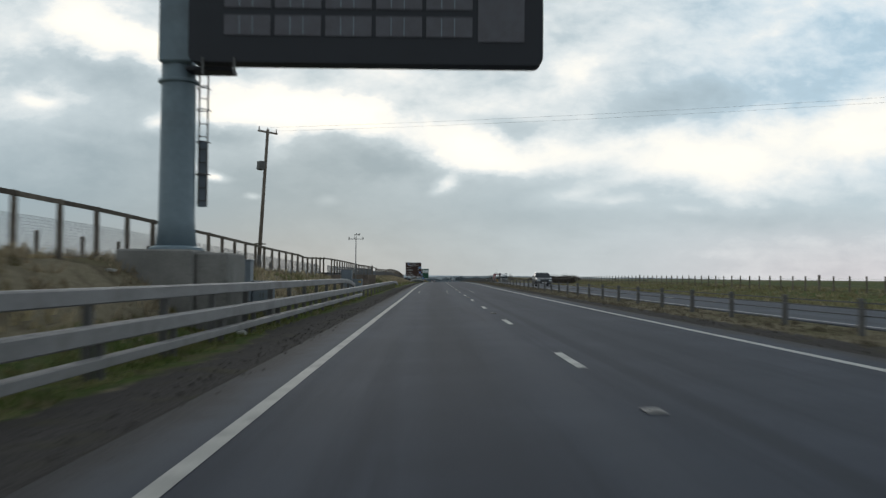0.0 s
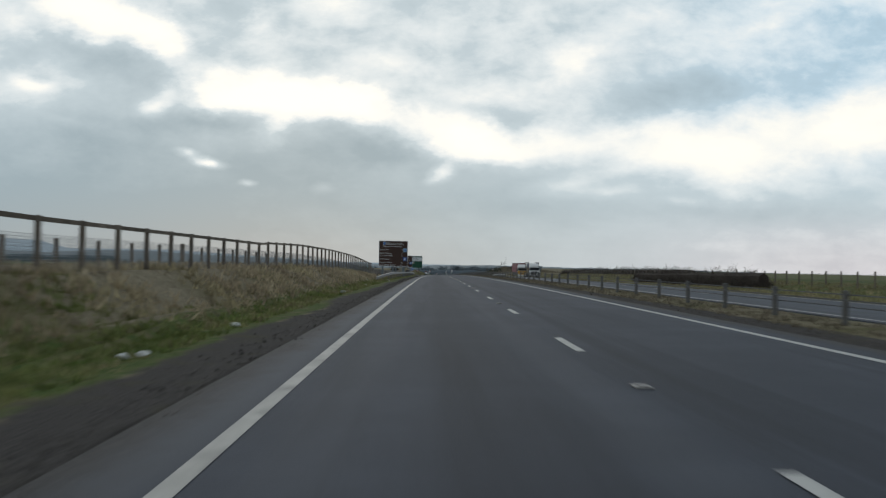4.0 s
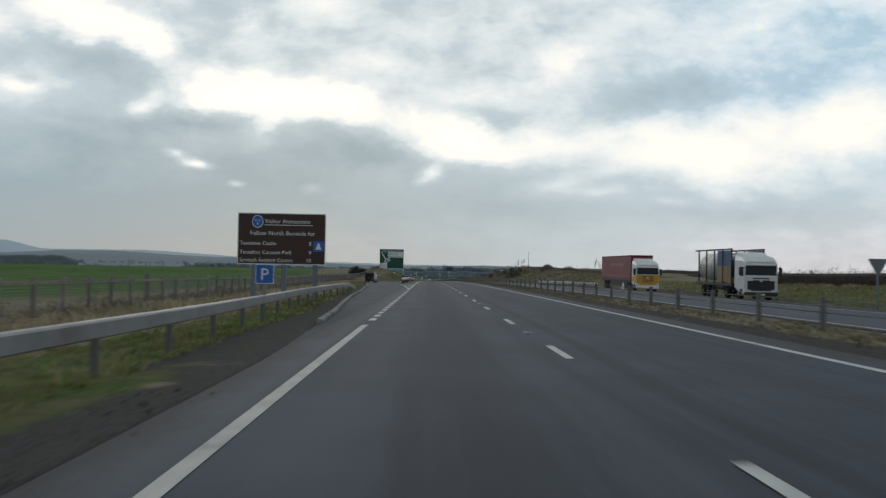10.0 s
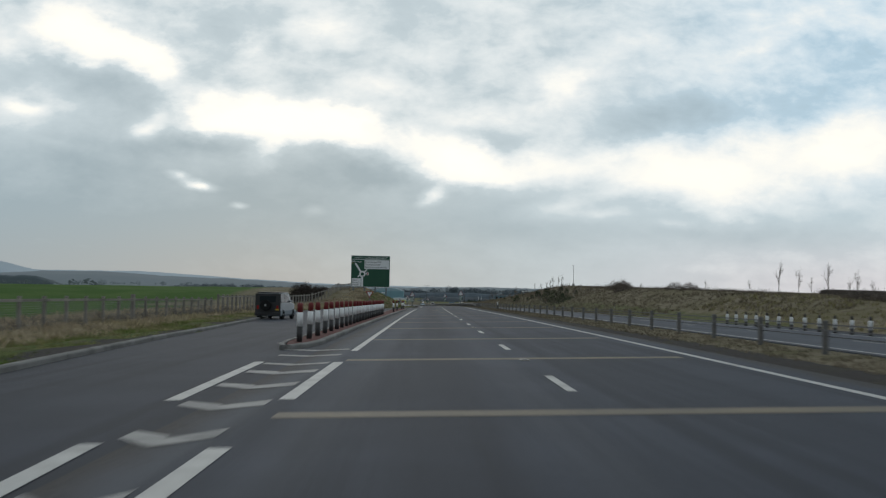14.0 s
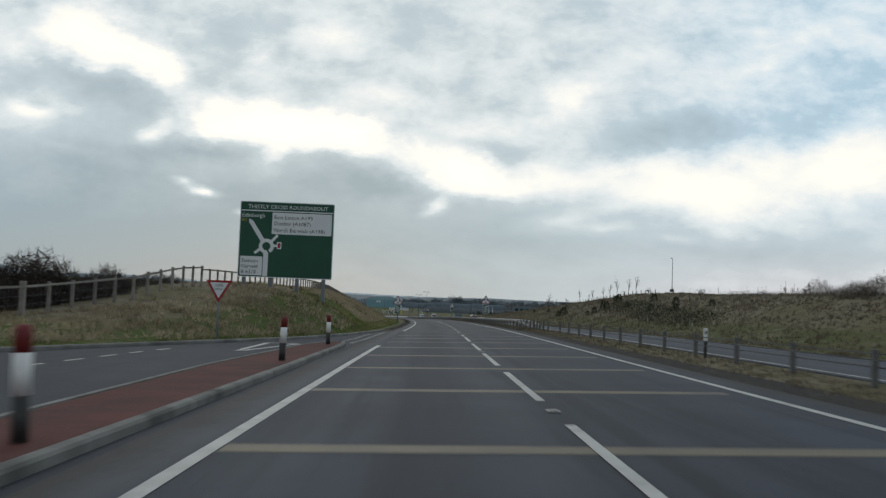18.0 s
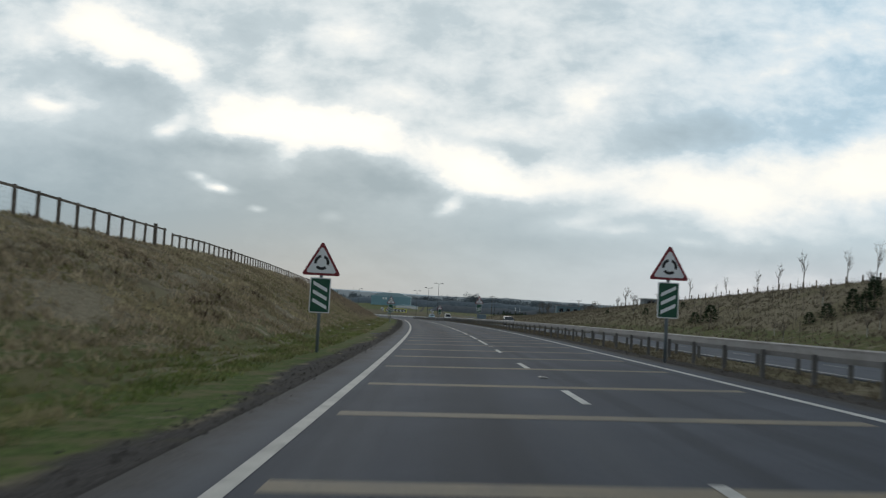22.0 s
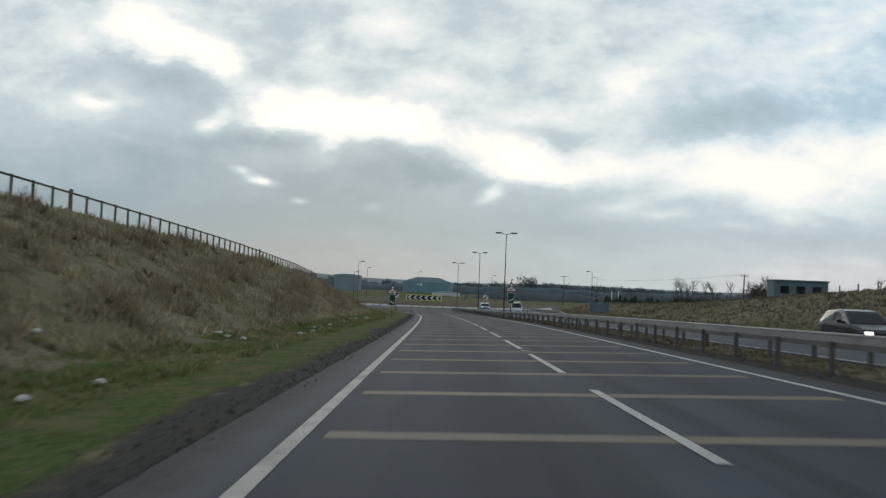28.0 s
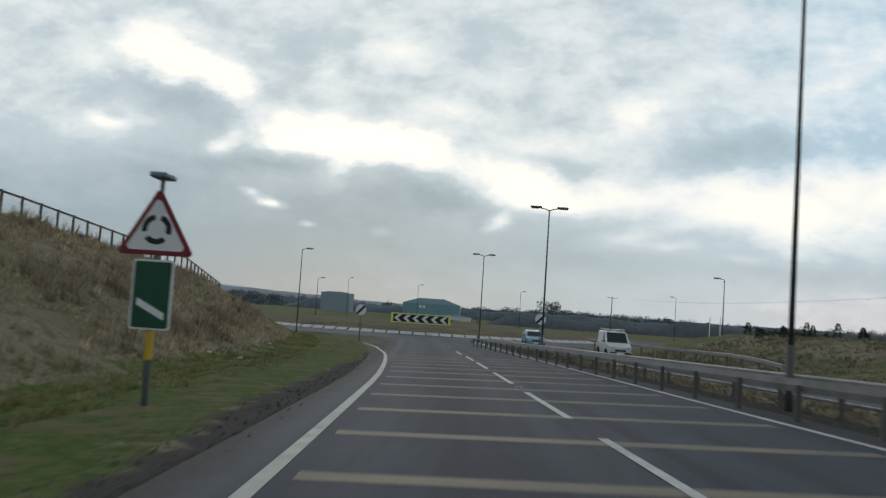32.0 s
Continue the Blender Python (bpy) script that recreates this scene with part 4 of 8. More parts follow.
kerb_run(left_kerb, 267, 481, lambda s: LAYBY_KERB(s) - 0.02, 1.6)

island = tagged(new("traffic_island"), "raised red-surfaced traffic island with concrete kerbs", "traffic island", kind="structure")
ISL_R = lambda s: float(np.interp(s, [356.8, 357.4, 359, 440, 452, 455, 455.8], [-3.45, -3.2, -3.0, -2.88, -2.98, -3.15, -3.35]))
ISL_L = lambda s: float(np.interp(s, [356.8, 357.4, 359, 385, 410, 425, 440, 452, 455, 455.8], [-3.6, -3.75, -3.9, -3.95, -4.0, -4.3, -4.6, -4.3, -3.9, -3.55]))
child("paving", ribbon("paving", 357.0, 455.6, lambda s: ISL_L(s) + 0.1, lambda s: ISL_R(s) - 0.1, 0.105, M_RED_PAVING, 2.0, 2, 0.12), island, None, "worn red paving")
kerb_run(island, 356.8, 455.8, ISL_R, 1.2)
kerb_run(island, 356.8, 455.8, ISL_L, 1.2, -1)
line("edge_line", 360, 450, lambda s: ISL_L(s) - 0.3, 0.10, layby, lift=0.004)
for k in range(24):
    line("lane_dash", 400.1 + 2.07 * k, 401.1 + 2.07 * k, lambda s: float(np.interp(s, [400, 425, 440, 447, 452], [-7.9, -8.4, -8.24, -8.05, -7.6])), 0.11, layby, step=2.0, lift=0.004)
for k in range(18):
    line("give_way_dash", 456.6 + 1.165 * k, 457.2 + 1.165 * k, lambda s: float(np.interp(s, [456, 462, 480], [-3.05, -2.88, -2.84])), 0.19, layby, M_CHEVRON, 2.0, 0.008)
    if k < 14:
        line("give_way_dash", 456.2 + 1.165 * k, 456.8 + 1.165 * k, lambda s: float(np.interp(s, [456, 462, 480], [-3.75, -3.45, -3.34])), 0.19, layby, M_CHEVRON, 2.0, 0.008)
# painted triangle before the give-way line
for a, b in (((449, -5.9), (456.0, -6.2)), ((456.0, -6.25), (455.3, -4.9)), ((455.3, -4.9), (449, -5.7))):
    d = Vector((b[0] - a[0], b[1] - a[1])).normalized() * 0.1
    v = [at(a[0] - d.y, a[1] + d.x, 0.008), at(b[0] - d.y, b[1] + d.x, 0.008), at(b[0] + d.y, b[1] - d.x, 0.008), at(a[0] + d.y, a[1] - d.x, 0.008)]
    child("give_way_mark", mesh_from("give_way_mark", v, [(0, 1, 2, 3)], M_WHITE_LINE), layby)


# ---------- safety barriers ----------
BEAM = [(-0.06, -0.105), (0.055, -0.115), (0.075, -0.095), (0.075, 0.085), (0.055, 0.11), (-0.06, 0.115), (-0.075, 0.0)]
post_mesh = mesh_of("post", box((-0.05, -0.035, -0.35), (0.05, 0.035, 0.62), 0.008), M_POST)
tall_post_mesh = mesh_of("post", box((-0.06, -0.05, -0.35), (0.06, 0.05, 1.08), 0.008), M_POST)


def beam_points(s0, s1, u_of, h, ramp_end=True, ramp_start=False, step=3.2):
    n = max(2, int((s1 - s0) / step))
    pts = []
    for i in range(n + 1):
        s = s0 + (s1 - s0) * i / n
        d = 0.0
        if ramp_end and s > s1 - 6:
            d = ((s - (s1 - 6)) / 6) ** 2 * 0.28
        if ramp_start and s < s0 + 12:
            d = ((s0 + 12 - s) / 12) ** 2 * 0.36
        pts.append(at(s, float(u_of(s)), h - d))
    return pts


def barrier(label, s0, s1, u_of, heights, spacing, ends, pm=post_mesh, face=1, tall=1.0):
    b = tagged(new("safety_barrier"), label, "crash barrier")
    for h in heights:
        prof = [(a * face, z * tall) for a, z in BEAM][::face]
        pts = beam_points(s0, s1, u_of, h, *ends)
        for i in range(0, len(pts) - 1, 4):
            child("rail", sweep(prof, pts[i:i + 5], M_GALV, "rail"), b)
    s = s0 + 1.0
    while s < s1 - 1:
        child("post", pm, b, Matrix.Translation(at(s, float(u_of(s)) - 0.10 * face)) @ pose(0, 0, 0, 0, 0, heading(s)))
        s += spacing
    return b


barrier("three-rail galvanised steel barrier in front of the sign gantry", -60, 49, lambda s: -4.40, (1.06,), 3.2, (True, False), tall_post_mesh, 1, 0.9)
barrier("galvanised steel barrier with two rails and a lowered end", -60, 95.2, lambda s: float(np.interp(s, [0, 60, 92], [-4.30, -4.05, -3.9])), (0.60,), 3.2, (True, False))
barrier("low galvanised steel rail under the main barrier rail", -60, 50, lambda s: float(np.interp(s, [0, 60, 92], [-4.28, -4.05, -3.9])), (0.25,), 6.4, (False, False), post_mesh, 1, 0.6)
barrier("galvanised steel barrier with ramped ends in front of the brown signs", 178.5, 304.4, lambda s: float(np.interp(s, [178.5, 186, 258, 264, 271, 280, 290, 300, 304.4], [-5.1, -4.35, -4.3, -4.45, -4.75, -5.15, -5.3, -5.25, -5.15])), (0.60,), 3.3, (True, True))
MED = lambda s: float(np.interp(s, [480, 500, 520, 640, 700, 712, 740, 775], [8.2, 7.5, 7.15, 7.1, 6.5, 5.95, 5.4, 4.0]))
barrier("galvanised steel median barrier on steel posts", 492.4, 776, MED, (0.60,), 2.74, (True, True), post_mesh, 1)
barrier("galvanised steel median barrier facing the oncoming carriageway", 493.6, 776, lambda s: MED(s) + 1.1, (0.60,), 2.74, (True, True), post_mesh, -1)
barrier("galvanised steel barrier along the far verge", 744, 788, lambda s: float(np.interp(s, [744, 758, 774, 788], [17.9, 18.7, 18.0, 16.6])), (0.98,), 3.2, (False, True), tall_post_mesh, -1)

# wire rope fence in the central reserve
rope_fence = tagged(new("wire_rope_barrier"), "wire rope median fence on dark steel posts", "crash barrier")
rope_post = mesh_of("post", box((-0.06, -0.045, -0.3), (0.06, 0.045, 0.70), 0.015), M_POST)
ROPE_U = lambda s: float(np.interp(s, [-80, 100, 240, 370, 480, 510], [8.0, 8.1, 8.1, 8.4, 8.3, 7.9]))
rope_stations = list(np.arange(-58.32, 482, 3.78)) + [484.0, 486.5, 488.6, 490.2, 492.2, 494.5, 497.0, 499.5, 502, 504.5]
for s in rope_stations:
    child("post", rope_post, rope_fence, Matrix.Translation(at(s, ROPE_U(s))) @ pose(0, 0, 0, 0, 0, heading(s)))
for h in (0.36, 0.50, 0.61):
    n = 110
    pts = [at(s, ROPE_U(s) + (0.05 if h != 0.5 else -0.05), h) for s in np.linspace(-70, 506, n)]
    child("rope", sweep([(-0.012, -0.012), (0.012, -0.012), (0.012, 0.012), (-0.012, 0.012)], pts, M_ROPE, "rope"), rope_fence)

# marker posts
def marker_post(s, u, label, h=1.15):
    t = thing("marker_post", Matrix.Translation(at(s, u)), label, "marker post", "verge marker posts")
    part("post", box((-0.045, -0.03, -0.2), (0.045, 0.03, h * 0.55), 0.01), M_BOLLARD_BLACK, t)
    part("head", box((-0.055, -0.04, h * 0.55), (0.055, 0.04, h), 0.015), M_BOLLARD_WHITE, t, "white reflective head")
    part("reflector", box((-0.03, -0.05, h * 0.80), (0.03, -0.041, h * 0.90)), M_BOLLARD_BLACK, t, "dark reflector spot")


marker_post(447.6, 8.45, "white-headed dark marker post in the wire rope fence", 0.88)
marker_post(262.8, 17.9, "white-headed marker post on the far verge", 0.9)


# ---------- fences ----------
def wire_grid(name, s0, s1, u_of, h0, h1, rows, gap, ground=True):
    """Thin wires as one mesh."""
    verts, faces = [], []
    f = on_ground if ground else at

    def bar(a, b, r):
        k = len(verts)
        for p in (a, b):
            verts.extend([p + Vector((r, 0, 0)), p + Vector((-r * 0.5, r, r * 0.8)), p + Vector((-r * 0.5, -r, -r * 0.8))])
        faces.extend([(k, k + 1, k + 4, k + 3), (k + 1, k + 2, k + 5, k + 4), (k + 2, k, k + 3, k + 5)])
    n = int((s1 - s0) / 4)
    for r in range(rows):
        h = h0 + (h1 - h0) * r / (rows - 1)
        for i in range(n):
            a, b = s0 + (s1 - s0) * i / n, s0 + (s1 - s0) * (i + 1) / n
            bar(f(a, float(u_of(a)), h), f(b, float(u_of(b)), h), 0.004)
    s = s0
    while gap and s < s1:
        bar(f(s, float(u_of(s)), h0), f(s, float(u_of(s)), h1), 0.003)
        s += gap
    return mesh_from(name, verts, faces, M_WIRE)


def post_and_rail(label, s0, s1, u_of, spacing, height, rails, mesh_rows, strong=(), mat=M_TIMBER, half=0.055, raise_of=lambda s: 0.0, gap=0.30, stations=None):
    f = tagged(new("fence"), label, "fence")
    pm = mesh_of("fence_post", box((-half, -half, -0.5), (half, half, height + 0.07), 0.012), mat)
    sm = mesh_of("fence_post", box((-half * 1.5, -half * 1.5, -0.5), (half * 1.5, half * 1.5, height + 0.17), 0.012), mat)
    if stations is None:
        stations = list(np.arange(s0, s1 + 0.01, spacing))
    for k, s in enumerate(stations):
        lean = random.uniform(-1.2, 1.2)
        big_one = k % 24 == 11 if not strong else any(abs(s - q) < 0.5 for q in strong)
        child("fence_post", sm if big_one else pm, f, Matrix.Translation(on_ground(s, float(u_of(s)), raise_of(s))) @ pose(0, 0, 0, lean, lean * 0.7, heading(s)))
    for h in rails:
        for a, b in zip(stations, stations[1:]):
            pts = [on_ground(a - 0.05, float(u_of(a)) + half + 0.02, h + raise_of(a)), on_ground(b + 0.05, float(u_of(b)) + half + 0.02, h + raise_of(b))]
            child("fence_rail", sweep([(-0.02, -0.045), (0.02, -0.045), (0.02, 0.045), (-0.02, 0.045)], pts, mat, "fence_rail"), f)
    if mesh_rows:
        child("wire_mesh", wire_grid("wire_mesh", s0, s1, u_of, 0.08, height - 0.12, mesh_rows, gap), f, None, "thin wire netting")
    return f


BRIDGE = lambda s: max(0.0, float(np.interp(s, [50, 62, 76, 90, 110, 122], [1.25, 1.45, 1.40, 1.27, 1.25, 0.8])) - float(bank(s, -7.5))) if 50 < s < 140 else float(np.interp(s, [140, 165, 185, 206], [0.06, 0.36, 0.42, 0.36]))
post_and_rail("weathered timber post-and-rail fence with wire netting", -59, 206, lambda s: -7.5, 2.1, 1.02, (1.02,), 0, (108.8, 115.5), M_TIMBER, 0.05, BRIDGE, 0.3,
              list(29.6 + 1.965 * np.arange(-45, 17)) + list(108.8 - 1.955 * np.arange(22, -1, -1)) + list(115.5 + 2.1 * np.arange(44)))
post_and_rail("grey timber boundary fence beyond the first fence", -40, 206, lambda s: -10.2, 3.0, 0.80, (), 0, (), M_TIMBER, 0.05)
post_and_rail("pale timber post-and-rail fence behind the lay-by", 397, 434, lambda s: float(np.interp(s, [380, 432], [-13.6, -16.2])), 1.9, 1.28, (1.2,), 4, (), M_TIMBER_GREY, 0.07)
post_and_rail("timber post and wire fence along the green field", 206, 396, lambda s: float(np.interp(s, [206, 240, 260, 330, 380, 432], [-7.6, -9.4, -10.2, -12.0, -13.6, -16.2])), 2.05, 1.05, (0.98,), 12, (), M_TIMBER_GREY, 0.055, gap=0.09)
post_and_rail("pale timber post-and-rail fence where the bank begins", 434, 478, lambda s: float(column(BANK_LEFT, s, 2)) + 0.15, 2.0, 1.18, (1.14,), 4, (), M_TIMBER_GREY, 0.065)
post_and_rail("weathered timber post-and-rail fence along the top of the bank", 478, 550, lambda s: float(column(BANK_LEFT, s, 2)) + 0.15, 2.0, 0.98, (0.98,), 6, (), M_TIMBER, 0.055, lambda s: float(np.interp(s, [478, 485, 492, 505], [0.02, -0.12, -0.12, 0.0])))
post_and_rail("low weathered timber post-and-rail fence along the high bank", 551.9, 639, lambda s: float(column(BANK_LEFT, s, 2)) + 0.15, 1.85, 0.80, (0.80,), 5, (), M_TIMBER, 0.05)
post_and_rail("weathered timber post-and-rail fence further along the bank", 640.9, 800, lambda s: float(column(BANK_LEFT, s, 2)) + 0.15, 1.95, 0.94, (0.94,), 6, (), M_TIMBER, 0.05)
post_and_rail("small timber fence on the crest of the far bank", 560, 745, lambda s: float(column(BANK_RIGHT, s, 2)) + 1.0, 3.0, 0.7, (), 3, (), M_TIMBER, 0.05)
post_and_rail("timber post and wire fence along the far field", -79.6, 300, lambda s: 29.0, 2.5, 1.1, (), 3, (), M_TIMBER, 0.05)
# netting of the first fence follows the bridge wall
child("wire_mesh", wire_grid("wire_mesh", -59, 61, lambda s: -7.5, 0.05, 0.74, 13, 0.06), bpy.data.objects["fence"], None, "thin wire netting")
child("wire_mesh", wire_grid("wire_mesh", 109, 205, lambda s: -7.5, 0.05, 0.74, 13, 0.07), bpy.data.objects["fence"], None, "thin wire netting")
child("wire_mesh", wire_grid("wire_mesh", 63.2, 108.4, lambda s: -7.5, 1.15, 1.86, 13, 0.06), bpy.data.objects["fence"], None, "thin wire netting")

# ---------- bridge wall ----------
wall = tagged(new("retaining_wall"), "stained brown concrete wing walls under the fence", "wall", kind="structure")


def wall_block(s0, s1, u0, u1, top, cope=True):
    lo = float(ground_z((s0 + s1) / 2, (u0 + u1) / 2)) - 0.5
    z = float(base_z(s0, u1)) + top
    x0, x1 = float(rx(s0)) + u0, float(rx(s0)) + u1
    part("wall_panel", box((x0, s0, lo), (x1, s1, z), 0.015), M_WALL, wall)
    if cope:
        part("coping", box((x0 - 0.05, s0 - 0.03, z), (x1 + 0.06, s1 + 0.03, z + 0.10), 0.015), M_COPING, wall, "dark weathered concrete coping")


for s0 in np.arange(62, 106, 5.65):
    wall_block(s0, s0 + 5.63, -7.95, -7.55, 1.40)
for s0, reach in ((66.5, -6.9), (82.0, -6.0), (93.5, -6.1)):
    wall_block(s0, s0 + 0.45, -7.56, reach, 1.34, False)

# ---------- roadside cabinets, mast, gantry ----------
def cabinet(s, u, w, d, h, label):
    t = thing("roadside_cabinet", Matrix.Translation(on_ground(s, u, -0.05)) @ pose(0, 0, 0, 0, 0, heading(s)), label, "cabinet", "roadside cabinets")
    part("plinth", box((-w / 2 - 0.06, -d / 2 - 0.06, -0.25), (w / 2 + 0.06, d / 2 + 0.06, 0.12), 0.01), M_CONCRETE, t)
    part("body", box((-w / 2, -d / 2, 0.12), (w / 2, d / 2, h), 0.012), M_CABINET, t)
    part("roof", box((-w / 2 - 0.03, -d / 2 - 0.03, h), (w / 2 + 0.03, d / 2 + 0.03, h + 0.05), 0.012), M_CABINET, t)
    for k in (-1, 1):
        door = part("door", box((min(k * 0.012, k * (w / 2 - 0.03)), -d / 2 - 0.014, 0.2), (max(k * 0.012, k * (w / 2 - 0.03)), -d / 2 - 0.002, h - 0.08), 0.004), M_CABINET, t)
        part("handle", box((k * 0.05 - 0.012, -d / 2 - 0.04, h * 0.5), (k * 0.05 + 0.012, -d / 2 - 0.012, h * 0.5 + 0.14), 0.004), M_POST, door)
    return t


tall = cabinet(68.8, -6.66, 0.80, 0.5, 1.66, "tall grey steel roadside cabinet with a small white mark")
part("notice", prism([(-0.08, 0.95), (0.08, 0.95), (0, 1.07)], 0.01), M_SIGN_WHITE, tall, "white triangular notice").location.y = -0.275
cabinet(68.8, -7.53, 0.76, 0.5, 1.03, "low grey steel roadside cabinet")
low = cabinet(68.8, -5.84, 0.72, 0.5, 1.01, "low grey steel roadside cabinet with a yellow notice")
part("notice", box((0.10, -0.275, 0.80), (0.26, -0.266, 0.90)), M_SIGN_GOLD, low, "yellow warning notice")
near_tall = cabinet(28.0, -6.12, 0.74, 0.5, 1.52, "tall grey steel cabinet beside the gantry base")
near_tall.location.z = at(28.0, -6.12, 0.26).z
part("notice", prism([(-0.07, 0.95), (0.07, 0.95), (0, 1.06)], 0.01), M_SIGN_WHITE, near_tall, "white triangular notice").location.y = -0.275
near_low = cabinet(28.2, -5.42, 0.62, 0.5, 0.92, "low grey steel cabinet with a pale roof beside the tall one")
near_low.location.z = at(28.2, -5.42, 0.20).z
for s, u, w, d in ((66.0, -5.6, 2.4, 0.9), (70.5, -5.3, 3.2, 0.7), (76.0, -5.2, 1.6, 0.8)):
    tagged(new("concrete_slab", mesh_of("concrete_slab", box((-d / 2, -w / 2, -0.1), (d / 2, w / 2, 0.07), 0.02), M_CONCRETE)), "weathered concrete slab in the grass", "slab").matrix_basis = Matrix.Translation(on_ground(s, u))


def weather_mast(s, u):
    t = thing("weather_mast", Matrix.Translation(on_ground(s, u)), "slim grey steel weather mast with sensor arms", "mast")
    part("pole", tube([(0, 0, -0.3), (0, 0, 4.25)], 0.055, 0.035), M_GALV, t, "", True)
    part("crossarm", tube([(-0.55, 0, 4.12), (0.55, 0, 4.12)], 0.022), M_GALV, t)
    for x in (-0.55, 0.55):
        part("sensor", tube([(x, 0, 4.06), (x, 0, 4.28)], 0.035), M_POST, t)
    part("wind_vane", merge(tube([(0.02, 0, 4.25), (0.02, 0, 4.58)], 0.015), box((-0.13, -0.01, 4.47), (0.28, 0.01, 4.50)), prism([(0.12, 4.42), (0.30, 4.40), (0.30, 4.58), (0.16, 4.52)], 0.01)), M_POST, t)
    part("anemometer", merge(tube([(-0.12, 0, 4.12), (-0.12, 0, 4.45)], 0.012), turned([(0.07, 4.44), (0.07, 4.48)], 6)), M_POST, t)


weather_mast(71.2, -6.2)


def gantry():
    g = thing("message_sign_gantry", Matrix.Translation(at(21.0, -6.12)), "blue-grey steel column carrying a large dark message sign", "gantry sign")
    part("plinth", box((-1.05, -1.0, -0.6), (0.62, 1.3, 1.92), 0.04), M_CONCRETE, g, "stained concrete plinth")
    part("plinth_return", box((0.622, -0.7, -0.6), (1.36, 1.2, 1.86), 0.04), M_CONCRETE, g, "pale concrete plinth end")
    part("base_flange", turned([(0.62, 1.92), (0.62, 1.97), (0.50, 2.02)], 28), M_GANTRY, g)
    part("column", turned([(0.46, 2.0), (0.41, 2.6), (0.39, 5.7), (0.385, 9.6)], 32), M_GANTRY, g, "", True)
    part("collar", turned([(0.40, 5.78), (0.46, 5.80), (0.46, 5.85), (0.40, 5.87)], 32), M_GANTRY, g)
    part("door_cover", box((-0.36, -0.46, 6.2), (0.42, -0.2, 9.5), 0.05), M_GANTRY, g)
    x0, x1, z0, z1 = 0.43, 8.37, 6.12, 9.5
    part("housing", prism(rounded_rect(x0, z0, x1, z1, 0.18), 0.55), M_DARK_PANEL, g, "dark sign housing").location.y = -0.85
    part("bracket", box((0.3, -0.6, 5.98), (1.35, 0.0, 6.08), 0.02), M_DARK_PANEL, g)
    for x in (0.75, 1.45):
        part("catch", box((x, -0.95, 5.8), (x + 0.05, -0.85, 6.2), 0.01), M_POST, g)
    # rows of display panes
    for r in range(5):
        for c in range(5):
            px0, pz0 = 1.22 + c * 1.13, 6.72 + r * 0.62
            pane = part("display_pane", box((px0, -0.875, pz0), (px0 + 1.04, -0.852, pz0 + 0.46), 0.006), M_LED_PANE, g)
            for k in (0.33, 0.62):
                part("lamp_strip", box((px0 + k, -0.885, pz0 + 0.03), (px0 + k + 0.03, -0.876, pz0 + 0.43)), M_CABINET, pane)
    part("service_panel", box((6.9, -0.875, 6.62), (7.95, -0.852, 9.2), 0.01), M_LED_PANE, g)
    # ladder with hoops
    for x in (0.42, 0.62):
        part("ladder_stile", tube([(x, 0.25, 3.0), (x, 0.25, 6.2)], 0.02, seg=6), M_POST, g)
    for z in np.arange(3.1, 6.1, 0.3):
        part("ladder_rung", tube([(0.42, 0.25, z), (0.62, 0.25, z)], 0.012, seg=5), M_POST, g)
    for z in (3.7, 4.45, 5.2, 5.7):
        part("ladder_hoop", tube([(0.39 + 0.15 * (1 - math.cos(a)), 0.25 - 0.32 * math.sin(a), z) for a in np.linspace(0, math.pi, 9)], 0.014, seg=5), M_POST, g)
    part("ladder_guard", box((0.40, 0.28, 2.95), (0.62, 0.32, 4.5), 0.01), M_CABINET, g)


gantry()


def power_pole(s, u, h, arm, label, box_on=False, yaw=0.0):
    t = thing("power_pole", Matrix.Translation(on_ground(s, u)) @ pose(0, 0, 0, 0, 3.4 if box_on else 1.2, yaw), label, "power pole", "power poles")
    part("pole", tube([(0, 0, -0.6), (0, 0, h)], 0.15, 0.10, 10), M_TIMBER, t, "", True)
    part("crossarm", box((-arm, -0.05, h - 0.25), (arm, 0.05, h - 0.13), 0.01), M_TIMBER, t)
    for x in (-arm + 0.08, 0.0, arm - 0.08):
        part("insulator", tube([(x, 0, h - 0.13), (x, 0, h + 0.12)], 0.05, 0.03, 8), M_POST, t)
    if box_on:
        part("transformer", box((-0.55, -0.25, h - 2.9), (-0.12, 0.25, h - 2.3), 0.04), M_POST, t)
        part("bracket", box((-0.3, -0.3, h * 0.28), (0.3, 0.3, h * 0.28 + 0.06), 0.01), M_TIMBER, t)
    return t


power_pole(62.85, -12.3, 11.2, 0.75, "leaning timber power pole with a transformer box", True, 38.0)
power_pole(782.8, 55.7, 5.95, 0.7, "timber power pole on the far bank")
power_pole(930, 40, 9.5, 1.3, "timber power pole beyond the roundabout")
wires = tagged(new("overhead_wires"), "thin overhead power wires", "wires")
for dz, dy in ((0.0, 0), (0.35, 0.5)):
    pts = [Vector((-11.3 + 75 * a, 62.85 - 31 * a + dy, 11.2 + dz + 0.6 * a - 0.7 * 4 * a * (1 - a))) for a in np.linspace(0, 1, 25)]
    child("wire", sweep([(-0.004, -0.004), (0.004, -0.004), (0, 0.004)], pts, M_ROPE, "wire"), wires)
power_pole(31.85, 63.6, 10.6, 0.75, "timber power pole beyond the far verge")
